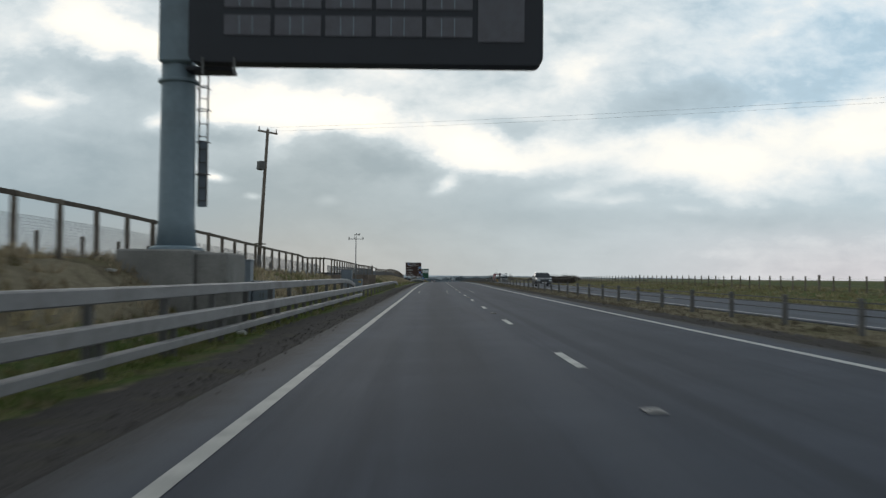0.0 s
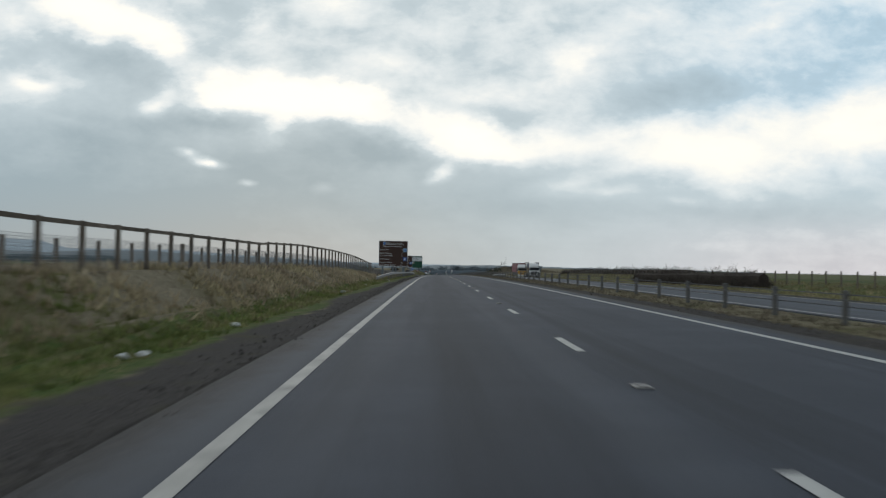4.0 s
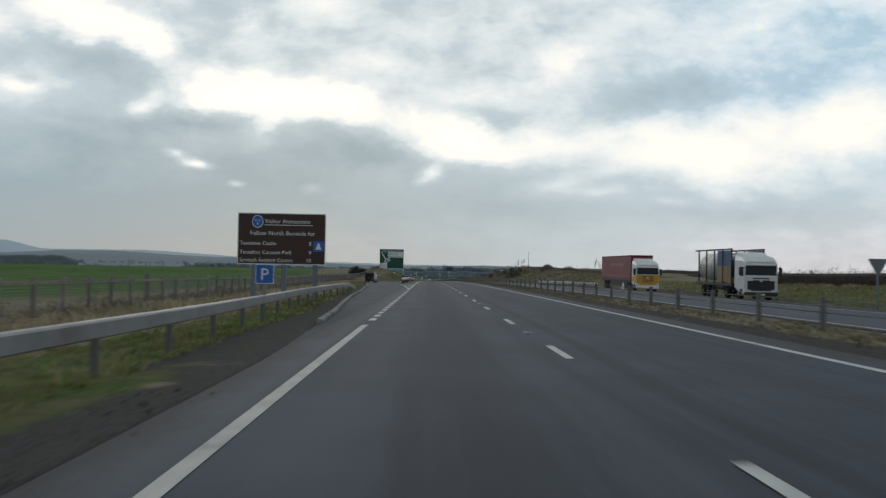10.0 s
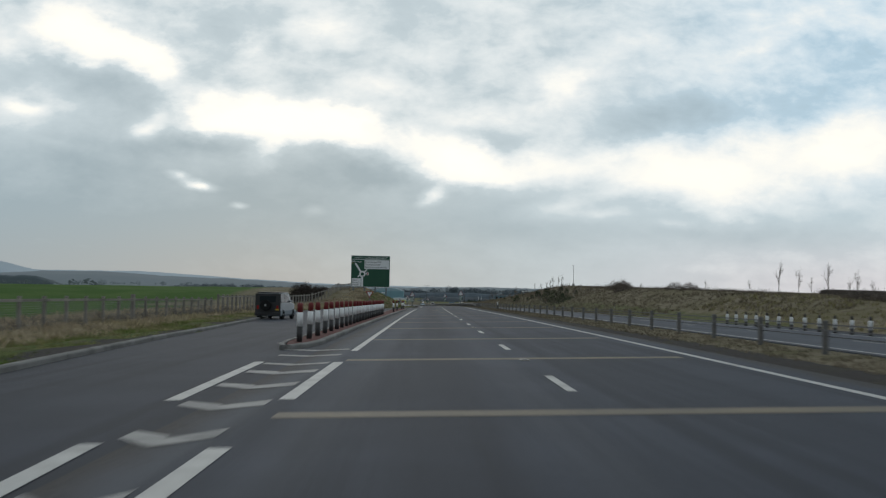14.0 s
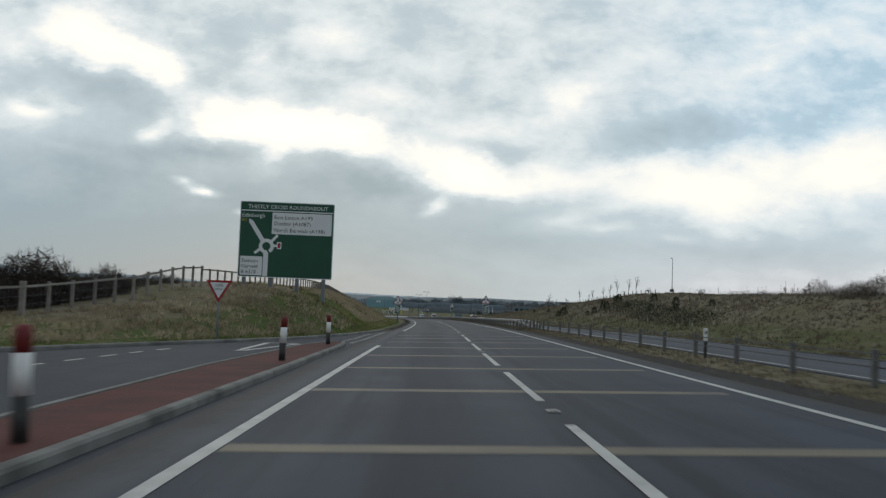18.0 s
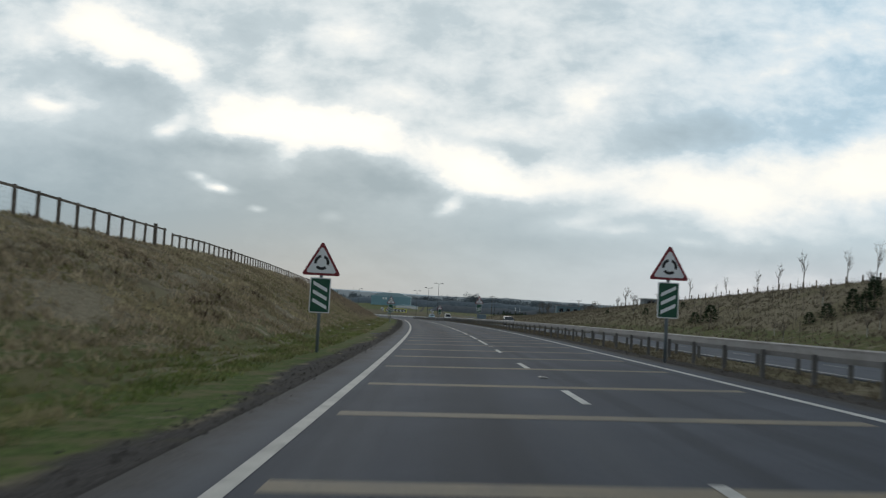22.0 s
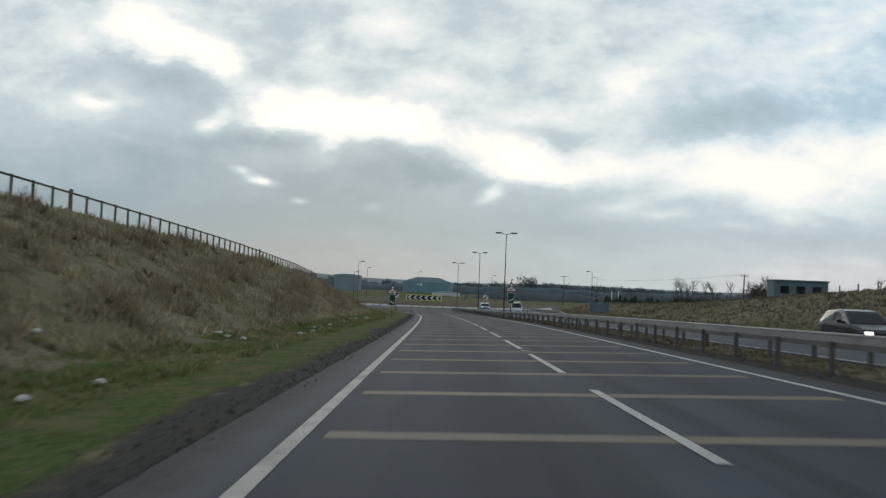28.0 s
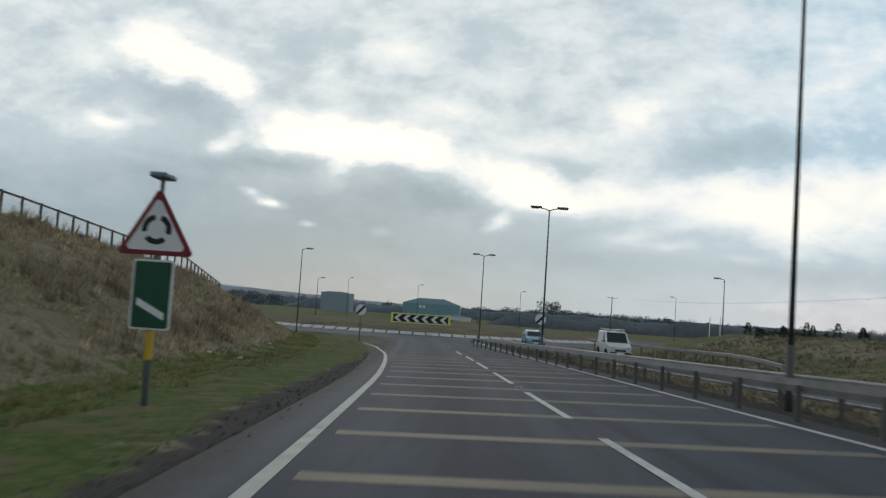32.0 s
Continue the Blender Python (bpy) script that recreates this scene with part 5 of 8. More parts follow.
for dx in (-0.6, 0.6):
    pts = [Vector((53 + dx - 12 * a, 782.8 + 150 * a, -0.9 + 0.3 * a - 1.2 * 4 * a * (1 - a))) for a in np.linspace(0, 1, 15)]
    child("wire", sweep([(-0.009, -0.009), (0.009, -0.009), (0, 0.009)], pts, M_ROPE, "wire"), wires)


# ---------- signs ----------
def posts(t, xs, bottom, top, width=0.2, depth=0.12, down=1.6):
    for x in xs:
        part("post", box((x - width / 2, 0.05, -down), (x + width / 2, 0.05 + depth, top), 0.015), M_SIGN_BACK, t, "grey steel post")


def board(t, w, h, z0, face, border=0.05, depth=0.06, name="panel"):
    """Sign face with a thin white rim; its front lies at y = 0."""
    part("rim", prism(rounded_rect(-w / 2, z0, w / 2, z0 + h, 0.06), depth), M_SIGN_WHITE, t, "thin white rim").location.y = 0.004
    return part(name, prism(rounded_rect(-w / 2 + border, z0 + border, w / 2 - border, z0 + h - border, 0.05), 0.012), face, t)


def write(t, text, x, z, size, mat, align="LEFT"):
    c = child("lettering", letters(text, size, mat, "lettering", align), t)
    c.location = (x, -0.006, z)
    return c


def sign_at(s, u0, u1, z_bottom, label):
    mid = (u0 + u1) / 2
    p = Vector((float(rx(s)) + mid, s, z_bottom))
    return thing("road_sign", Matrix.Translation(p) @ pose(0, 0, 0, 0, 0, 0), label, "road sign", "large road signs")


def emblem(t, x, z, r):
    oval = lambda k: [(x + r * k * math.cos(a), z + r * 1.12 * k * math.sin(a)) for a in np.linspace(0, 2 * math.pi, 29)[:-1]]
    part("emblem_ring", prism(oval(1.0), 0.005), M_SIGN_WHITE, t, "thin white ring").location.y = -0.006
    part("emblem", prism(oval(0.88), 0.006), M_SIGN_BLUE, t, "oval blue emblem").location.y = -0.011
    for a0 in (30, 150, 270):
        pts = [(x + r * k * math.cos(radians(a0 + d)), z + r * k * math.sin(radians(a0 + d))) for k, d in ((0.12, 0), (0.50, -30), (0.60, 0), (0.50, 30))]
        part("emblem_leaf", prism(pts, 0.004), M_PALE_BLUE, t).location.y = -0.016


def symbol_square(t, x, z, w, pale):
    part("symbol", prism(rounded_rect(x, z, x + w, z + w, 0.04), 0.006), M_SIGN_BLUE if not pale else M_PALE_BLUE, t, "blue square symbol").location.y = -0.007
    pts = [(x + w * a, z + w * b) for a, b in ((0.2, 0.2), (0.8, 0.2), (0.66, 0.5), (0.6, 0.8), (0.4, 0.8), (0.34, 0.5))]
    part("symbol_shape", prism(pts, 0.004), M_SIGN_WHITE if not pale else M_SIGN_BLUE, t).location.y = -0.012


def brown_sign_long():
    t = sign_at(224.4, -7.84, -3.93, 1.02, "tall brown tourist sign with white lettering on three posts")
    w, h = 3.92, 3.47
    part("rim", prism(rounded_rect(-w / 2, 0, w / 2, h, 0.06), 0.06), M_SIGN_WHITE, t, "thin white rim").location.y = 0.004
    part("panel", prism(rounded_rect(-w / 2 + 0.04, 0.04, w / 2 - 0.04, h - 0.04, 0.05), 0.012), M_BROWN, t)
    posts(t, (-1.42, -0.05, 1.45), 0, h - 0.2, 0.26, 0.14, 1.5)
    emblem(t, -1.22, 3.12, 0.21)
    write(t, "Visitor Attractions", -0.94, 3.05, 0.28, M_SIGN_WHITE)
    part("underline", box((-0.95, -0.008, 2.95), (1.45, -0.002, 2.98)), M_SIGN_WHITE, t)
    write(t, "Follow East Linton for", -1.42, 2.62, 0.285, M_SIGN_WHITE)
    for text, n, z in (("Preston Mill", "6", 2.18), ("Markle Fisheries", "6", 1.70), ("The Monks' Muir", "6", 1.36), ("Hailes Castle", "6", 0.91), ("Museum of Flight", "10", 0.44), ("Flag Heritage Centre", "11", 0.12)):
        write(t, text, -1.86, z, 0.255, M_SIGN_WHITE)
        write(t, n, 1.28, z, 0.255, M_SIGN_WHITE, "RIGHT")
    symbol_square(t, 1.36, 1.98, 0.48, True)
    symbol_square(t, 1.36, 0.78, 0.46, False)


def brown_sign_wide():
    t = sign_at(287.1, -9.35, -5.21, 0.69, "wide brown tourist sign with white lettering on three posts")
    w, h = 4.16, 2.44
    part("rim", prism(rounded_rect(-w / 2, 0, w / 2, h, 0.06), 0.06), M_SIGN_WHITE, t, "thin white rim").location.y = 0.004
    part("panel", prism(rounded_rect(-w / 2 + 0.04, 0.04, w / 2 - 0.04, h - 0.04, 0.05), 0.012), M_BROWN, t)
    posts(t, (-1.3, 0.12, 1.6), 0, h - 0.2, 0.24, 0.14, 1.9)
    emblem(t, -1.14, 2.03, 0.27)
    write(t, "Visitor Attractions", -0.82, 1.96, 0.285, M_SIGN_WHITE)
    part("underline", box((-0.82, -0.008, 1.86), (1.46, -0.002, 1.89)), M_SIGN_WHITE, t)
    write(t, "Follow North Berwick for", -1.5, 1.39, 0.29, M_SIGN_WHITE)
    for text, n, z in (("Tantallon Castle", "8", 0.92), ("Tantallon Caravan Park", "9", 0.49), ("Scottish Seabird Centre", "10", 0.12)):
        write(t, text, -1.98, z, 0.262, M_SIGN_WHITE)
        write(t, n, 1.42, z, 0.262, M_SIGN_WHITE, "RIGHT")
    symbol_square(t, 1.50, 0.64, 0.50, False)


def strip(t, a, b, width, mat, name, y=-0.008):
    d = (Vector(b) - Vector(a)).normalized() * width / 2
    n = Vector((-d.y, d.x))
    return part(name, prism([(a[0] - n.x, a[1] - n.y), (b[0] - n.x, b[1] - n.y), (b[0] + n.x, b[1] + n.y), (a[0] + n.x, a[1] + n.y)], 0.005), mat, t)


def green_sign():
    t = sign_at(480.8, -12.97, -6.73, -0.20, "large green roundabout direction sign on four posts")
    w, h = 6.25, 5.05
    part("rim", prism(rounded_rect(-w / 2, 0, w / 2, h, 0.08), 0.07), M_SIGN_WHITE, t, "thin white rim").location.y = 0.004
    part("panel", prism(rounded_rect(-w / 2 + 0.05, 0.05, w / 2 - 0.05, h - 0.05, 0.06), 0.012), M_GREEN, t)
    posts(t, (-2.7, -0.92, 0.82, 2.58), 0, h - 0.3, 0.24, 0.2, 3.0)
    part("divider", box((-3.02, -0.008, 4.40), (3.02, -0.002, 4.47)), M_SIGN_WHITE, t)
    write(t, "THISTLY CROSS ROUNDABOUT", 0.05, 4.58, 0.37, M_SIGN_WHITE, "CENTER")
    write(t, "Edinburgh", -3.0, 3.99, 0.38, M_SIGN_WHITE)
    write(t, "A1", -3.0, 3.70, 0.32, M_SIGN_GOLD)
    part("white_panel", prism(rounded_rect(-0.98, 2.90, 2.98, 4.34, 0.05), 0.006), M_SIGN_WHITE, t).location.y = -0.007
    for text, z in (("East Linton A199", 3.90), ("Dunbar (A1087)", 3.49), ("North Berwick (A198)", 3.05)):
        write(t, text, -0.86, z, 0.37, M_SIGN_BLACK).location.y = -0.012
    part("white_panel", prism(rounded_rect(-2.98, 0.12, -1.52, 1.38, 0.05), 0.006), M_SIGN_WHITE, t).location.y = -0.007
    for text, z in (("Stenton", 0.97), ("Garvald", 0.60), ("B 6370", 0.23)):
        write(t, text, -2.9, z, 0.35, M_SIGN_BLACK).location.y = -0.012
    # map of the junction
    cx, cz = -1.29, 2.08
    ring = bmesh.new()
    outer = [ring.verts.new((cx + 0.50 * math.cos(a), 0, cz + 0.50 * math.sin(a))) for a in np.linspace(radians(-60), radians(280), 40)]
    inner = [ring.verts.new((cx + 0.27 * math.cos(a), 0, cz + 0.27 * math.sin(a))) for a in np.linspace(radians(-60), radians(280), 40)]
    for k in range(39):
        ring.faces.new((outer[k], outer[k + 1], inner[k + 1], inner[k]))
    part("map_ring", ring, M_SIGN_WHITE, t, "white roundabout ring").location.y = -0.008
    for a, b, wd in (((cx - 0.02, 0.08), (cx - 0.02, cz - 0.40), 0.32), ((cx - 0.25, cz + 0.35), (-2.36, 3.68), 0.28), ((cx + 0.28, cz + 0.28), (-0.57, 2.84), 0.18), ((cx - 0.38, cz - 0.18), (-2.06, 1.60), 0.18),
                     ((cx + 0.44, cz + 0.02), (-0.60, 2.14), 0.17), ((cx + 0.25, cz - 0.22), (-0.93, 1.72), 0.17)):
        strip(t, a, b, wd, M_SIGN_WHITE, "map_arm").location.y = -0.0085
    part("map_tip", prism([(-2.52, 3.56), (-2.22, 3.72), (-2.50, 3.90)], 0.005), M_SIGN_WHITE, t).location.y = -0.0085
    part("no_entry_mark", prism(rounded_rect(-0.60, 1.92, -0.30, 2.38, 0.03), 0.006), M_SIGN_WHITE, t).location.y = -0.010
    part("no_entry_bar", prism(rounded_rect(-0.54, 1.98, -0.36, 2.32, 0.02), 0.006), M_SIGN_RED, t, "small red bar").location.y = -0.016


brown_sign_long(), brown_sign_wide(), green_sign()


def parking_sign():
    t = thing("parking_sign", Matrix.Translation(on_ground(268.0, -4.60, 0.36)) @ Matrix.Scale(0.80, 4), "square blue parking sign on a post", "road sign", "small road signs")
    part("post", tube([(0, 0.06, -0.9), (0, 0.06, 1.4)], 0.04), M_SIGN_BACK, t, "", True)
    part("panel", prism(rounded_rect(-0.30, 0.82, 0.30, 1.46, 0.04), 0.02), M_SIGN_WHITE, t)
    part("face", prism(rounded_rect(-0.28, 0.84, 0.28, 1.44, 0.04), 0.01), M_SIGN_BLUE, t).location.y = -0.008
    write(t, "P", 0, 0.94, 0.56, M_SIGN_WHITE, "CENTER").location.y = -0.013


parking_sign()


def warning_sign(s, u, bars, mirror, label, lit=False, top_z=3.05):
    g = on_ground(s, u)
    base = at(s, u).z
    t = thing("roundabout_warning_sign", Matrix.Translation((g.x, g.y, base)), label, "road sign", "roundabout warning signs")
    drop = base - g.z + 0.4
    part("post", tube([(0, 0.09, -drop), (0, 0.09, top_z - 0.1)], 0.05, seg=12), M_SIGN_BACK, t, "", True)
    hw, hh, z0 = 0.545, 0.95, top_z - 0.97
    def tri(k, dz=0.0):
        pts = []
        for ax, az, dirs in ((-hw, 0.0, 210), (hw, 0.0, 330), (0.0, hh, 90)):
            cx, cz = ax * k * 0.92, (az - hh / 3) * k * 0.92 + hh / 3
            for d in (-45, -15, 15, 45):
                pts.append((cx + 0.06 * math.cos(radians(dirs + d)), z0 + cz + 0.06 * math.sin(radians(dirs + d))))
        return pts
    part("red_border", prism(tri(1.0), 0.03), M_SIGN_MAROON, t, "red triangular border")
    part("white_face", prism(tri(0.745), 0.01), M_SIGN_WHITE, t).location.y = -0.008
    for a0 in (100, 220, 340):
        pts = [(0.23 * math.cos(a), z0 + 0.36 + 0.23 * math.sin(a)) for a in np.linspace(radians(a0), radians(a0 + 92), 9)]
        pts += [(0.145 * math.cos(a), z0 + 0.36 + 0.145 * math.sin(a)) for a in np.linspace(radians(a0 + 92), radians(a0), 9)]
        part("arrow", prism(pts, 0.006), M_SIGN_BLACK, t, "black curved arrow").location.y = -0.012
    pz = z0 - 1.16
    part("plate", prism(rounded_rect(-0.31, pz, 0.31, pz + 1.06, 0.04), 0.03), M_SIGN_WHITE, t)
    part("plate_face", prism(rounded_rect(-0.28, pz + 0.03, 0.28, pz + 1.03, 0.03), 0.01), M_GREEN, t, "green countdown plate").location.y = -0.008
    for k in range(bars):
        zc = pz + 0.15 + 0.26 * k + (0.02 if bars > 1 else 0.06)
        e = -1 if mirror else 1
        part("white_bar", prism([(-0.215 * e, zc + 0.16), (0.215 * e, zc - 0.06), (0.215 * e, zc + 0.05), (-0.215 * e, zc + 0.27)], 0.006), M_SIGN_WHITE, t).location.y = -0.012
    if lit:
        part("lamp_hood", merge(box((-0.06, -0.35, top_z + 0.15), (0.20, 0.14, top_z + 0.23), 0.02), tube([(0, 0.09, top_z - 0.15), (0, 0.09, top_z + 0.18)], 0.035)), M_CABINET, t, "grey lamp hood")
    if lit and not mirror:
        part("yellow_band", tube([(0, 0.09, pz - 0.45), (0, 0.09, pz - 0.02)], 0.06, seg=12), M_SIGN_GOLD, t, "yellow lower post")


warning_sign(527.6, -3.95, 3, False, "red triangle roundabout sign over a green three-bar plate", False, 3.32)
warning_sign(526.9, 6.4, 3, True, "red triangle roundabout sign over a green three-bar plate", False, 3.40)
warning_sign(622.6, -4.29, 2, False, "red triangle roundabout sign over a green two-bar plate", False, 3.47)
warning_sign(625.6, 7.88, 2, True, "red triangle roundabout sign over a green two-bar plate", False, 3.80)
warning_sign(710.4, -4.72, 1, False, "red triangle roundabout sign with lamp over a one-bar plate", True, 3.27)
warning_sign(710.0, 6.93, 1, True, "red triangle roundabout sign with lamp over a one-bar plate", True, 3.62)


def give_way(s, u, top, front, label):
    g = on_ground(s, u)
    t = thing("give_way_sign", Matrix.Translation(g), label, "road sign", "small road signs")
    part("post", tube([(0, 0.06, -0.4), (0, 0.06, top - 0.1)], 0.04), M_SIGN_BACK, t, "", True)
    hw = 0.5
    tri = lambda k: [(-hw * k, top - 0.29 + 0.29 * k), (0, top - 0.29 - 0.58 * k), (hw * k, top - 0.29 + 0.29 * k)]
    part("red_border" if front else "back_panel", prism(tri(1.0), 0.025), M_SIGN_RED if front else M_SIGN_BACK, t)
    if front:
        part("white_face", prism(tri(0.70), 0.008), M_SIGN_WHITE, t).location.y = -0.007
        write(t, "GIVE", 0, top - 0.24, 0.15, M_SIGN_BLACK, "CENTER").location.y = -0.012
        write(t, "WAY", 0, top - 0.38, 0.12, M_SIGN_BLACK, "CENTER").location.y = -0.012


give_way(455.5, -8.1, 2.35, True, "red and white give way triangle on a post")
give_way(286.3, 21.1, 2.45, False, "grey back of a give way triangle on a post")


def speed_disc(s, u, top, label):
    t = thing("speed_limit_sign", Matrix.Translation(on_ground(s, u)), label, "road sign", "small road signs")
    part("post", tube([(0, 0.06, -0.4), (0, 0.06, top)], 0.045), M_SIGN_BACK, t, "", True)
    part("disc", prism([(0.45 * math.cos(a), top - 0.4 + 0.45 * math.sin(a)) for a in np.linspace(0, 2 * math.pi, 33)[:-1]], 0.02), M_SIGN_WHITE, t)
    part("black_stroke", prism([(-0.38, top - 0.66), (-0.24, top - 0.78), (0.38, top - 0.14), (0.24, top - 0.02)], 0.008), M_SIGN_BLACK, t, "black diagonal stroke").location.y = -0.01


speed_disc(772, -5.6, 3.05, "white disc with a black diagonal on a post")
speed_disc(772, 9.3, 2.85, "white disc with a black diagonal in the median")

back = thing("road_sign", Matrix.Translation((18.9, 723.0, float(ground_z(723.0, 18.1)))), "blue-grey back of a sign facing away on two posts", "road sign", "large road signs")
low_z = -7.2 - float(ground_z(723.0, 18.1))
part("back_panel", box((-1.12, -0.03, low_z), (1.12, 0.03, low_z + 1.05), 0.02), material("sign_back_blue", (0.15, 0.22, 0.27), (0.12, 0.18, 0.23), 0.6, bump=0), back)
for x in (-0.7, 0.7):
    part("post", box((x - 0.05, -0.13, -0.4), (x + 0.05, -0.035, low_z + 1.15), 0.01), M_SIGN_BACK, back)
part("stiffener", box((-1.12, -0.06, low_z + 0.55), (1.12, -0.032, low_z + 0.62)), M_SIGN_BACK, back)

# gully grate set in a small concrete surround
gully = thing("drain_grate", Matrix.Translation(on_ground(552.3, -3.60, -0.015)) @ Matrix.Scale(0.8, 4), "rusty gully grate in a pale concrete surround", "drain")
part("surround", box((-0.42, -0.45, -0.1), (0.42, 0.45, 0.03), 0.01), M_KERB, gully)
for k in range(7):
    part("bar", box((-0.27 + 0.085 * k, -0.3, 0.025), (-0.235 + 0.085 * k, 0.3, 0.045)), M_POST, gully)
part("rim", merge(box((-0.31, -0.34, 0.02), (0.31, -0.30, 0.05)), box((-0.31, 0.30, 0.02), (0.31, 0.34, 0.05))), M_POST, gully)

# ---------- bollards ----------
def bollard_prototype(name, label, h, colours, r, group):
    t = thing(name, Matrix(), label, "bollard", group)
    z = -0.05
    for nm, mat, top in colours:
        prof = [(r, z), (r, top * h)] if top < 1 else [(r, z), (r, h - 0.05), (r * 0.8, h - 0.01), (r * 0.3, h)]
        part(nm, turned(prof, 14), mat, t, "", True)
        z = top * h
    return t


first = bollard_prototype("bollard", "red, white and black plastic bollard on the island", 1.03, (("base", M_BOLLARD_BLACK, 0.40), ("white_band", M_BOLLARD_WHITE, 0.76), ("red_top", M_BOLLARD_RED, 1.0)), 0.078, "bollards on the island")
spots = [(358.6 + 1.95 * k, -3.45) for k in range(23)] + [(416.8, -3.25), (428.4, -3.34), (441.8, -3.3), (452.3, -3.45)]
first.matrix_basis = Matrix.Translation(at(*spots[0], 0.10))
for s, u in spots[1:]:
    copy_thing(first, Matrix.Translation(at(s, u, 0.10)) @ pose(0, 0, 0, random.uniform(-2, 2), random.uniform(-2, 2), 0))
other = bollard_prototype("bollard", "white and black marker bollard by the far lay-by", 0.70, (("base", M_BOLLARD_BLACK, 0.46), ("white_top", M_BOLLARD_WHITE, 1.0)), 0.085, "bollards by the far lay-by")
other.matrix_basis = Matrix.Translation(at(346.7, 17.6, -0.08))
part("cap", turned([(0.045, 0.66), (0.05, 0.82), (0.02, 0.86)], 10), M_BOLLARD_BLACK, other, "dark cap", True)
for k in [q for q in range(-5, 27) if q]:
    copy_thing(other, Matrix.Translation(at(346.7 + 1.58 * k, 17.6, -0.08)))
bin_ = thing("litter_bin", Matrix.Translation(at(398.0, -10.3)), "dark plastic litter bin in the lay-by", "litter bin")
part("body", turned([(0.27, -0.02), (0.30, 0.9)], 16), M_PLASTIC, bin_, "", True)
part("hood", turned([(0.31, 0.9), (0.31, 1.08), (0.22, 1.18)], 16), M_PLASTIC, bin_, "", True)
copy_thing(bin_, Matrix.Translation(at(322.0, 24.5)))

# ---------- street lamps ----------
def lamp(s, u, top_z, double, label, turn=0.0):
    g = on_ground(s, u)
    h = top_z - g.z
    t = thing("street_lamp", Matrix.Translation(g) @ pose(0, 0, 0, 0, 0, turn), label, "street lamp", "street lamps")
    part("base", tube([(0, 0, -0.4), (0, 0, 1.3)], 0.080, seg=12), M_LAMP_METAL, t, "", True)
    part("column", tube([(0, 0, 1.3), (0, 0, h - 0.1)], 0.060, 0.036, 12), M_LAMP_METAL, t, "", True)
    for e in ((-1, 1) if double else (1,)):
        arm = part("arm", tube([(0, 0, h - 0.16), (e * 0.2, 0, h - 0.06), (e * 0.55, 0, h)], 0.03, seg=8), M_LAMP_METAL, t)
        head = part("lantern", merge(box((min(e * 0.45, e * 1.12), -0.13, h - 0.02), (max(e * 0.45, e * 1.12), 0.13, h + 0.10), 0.04, 2)), M_LAMP_METAL, arm)
        part("lens", box((min(e * 0.6, e * 1.05), -0.10, h - 0.05), (max(e * 0.6, e * 1.05), 0.10, h - 0.015), 0.01), M_LENS, head)


lamp(715.3, 6.75, 0.74, True, "tall steel street lamp with two lanterns in the median")
lamp(750.4, 6.45, -0.11, True, "tall steel street lamp with two lanterns in the median")
lamp(785.6, 5.4, -0.87, True, "tall steel street lamp with two lanterns near the roundabout")
for s, x, z, turn in ((788.4, -16.6, -1.19, 0), (842, -24.4, -2.6, 0), (905, -28.6, -0.5, 0), (905, -12.4, -1.1, 0), (866, 38, -1.4, 180), (792, 27, -1.4, 180), (880, 10, -1.8, 0)):
    lamp(s, x - float(rx(s)), z, False, "steel street lamp with one lantern by the roundabout", turn)
mast = thing("mast", Matrix.Translation(on_ground(545, 33.5)), "thin pale mast on the far bank", "mast")
part("pole", tube([(0, 0, -0.4), (0, 0, 5.0)], 0.06, 0.035), M_GALV, mast, "", True)
part("head", box((-0.25, -0.05, 4.95), (0.03, 0.05, 5.05), 0.015), M_GALV, mast)
part("box", box((-0.25, -0.2, 0.3), (0.25, 0.2, 0.7), 0.02), M_POST, mast)

for x, y in ((38.5, 842.8), (40.2, 843.0)):
    flag = thing("flagpole", Matrix.Translation((x, y, float(ground_z(y, x - float(rx(y)))))), "tall white pole beside the far wood", "pole", "white poles")
    part("pole", tube([(0, 0, -0.3), (0, 0, 4.6)], 0.09, 0.07), M_BOLLARD_WHITE, flag, "", True)
    part("foot", box((-0.2, -0.2, -0.1), (0.2, 0.2, 0.12), 0.02), M_CONCRETE, flag)

# ---------- roundabout ----------
CX, CY = -8.0, 842.0
RB_Z = float(base_z(800, 0)) - 0.02


def ring_mesh(name, r0, r1, z0, z1, mat, seg=96, a0=0.0, a1=360.0):
    verts, faces = [], []
    for k in range(seg + 1):
        a = radians(a0 + (a1 - a0) * k / seg)
        for r, z in ((r0, z0), (r1, z1)):
            verts.append((CX + r * math.cos(a), CY + r * math.sin(a), z))
    for k in range(seg):
        faces.append((2 * k, 2 * k + 1, 2 * k + 3, 2 * k + 2))
    me = mesh_from(name, verts, faces, mat)
    me.attributes.new("across", "FLOAT", "POINT").data.foreach_set("value", [0.5] * len(verts))
    return me


tagged(new("road", ring_mesh("road", 47.0, 31.0, RB_Z - 0.02, RB_Z, M_ROAD_FAR)), "asphalt roundabout carriageway", "road", kind="structure")
rb = tagged(new("roundabout_island"), "grassy roundabout island with a pale kerb", "traffic island", kind="structure")
verts, faces = [], []
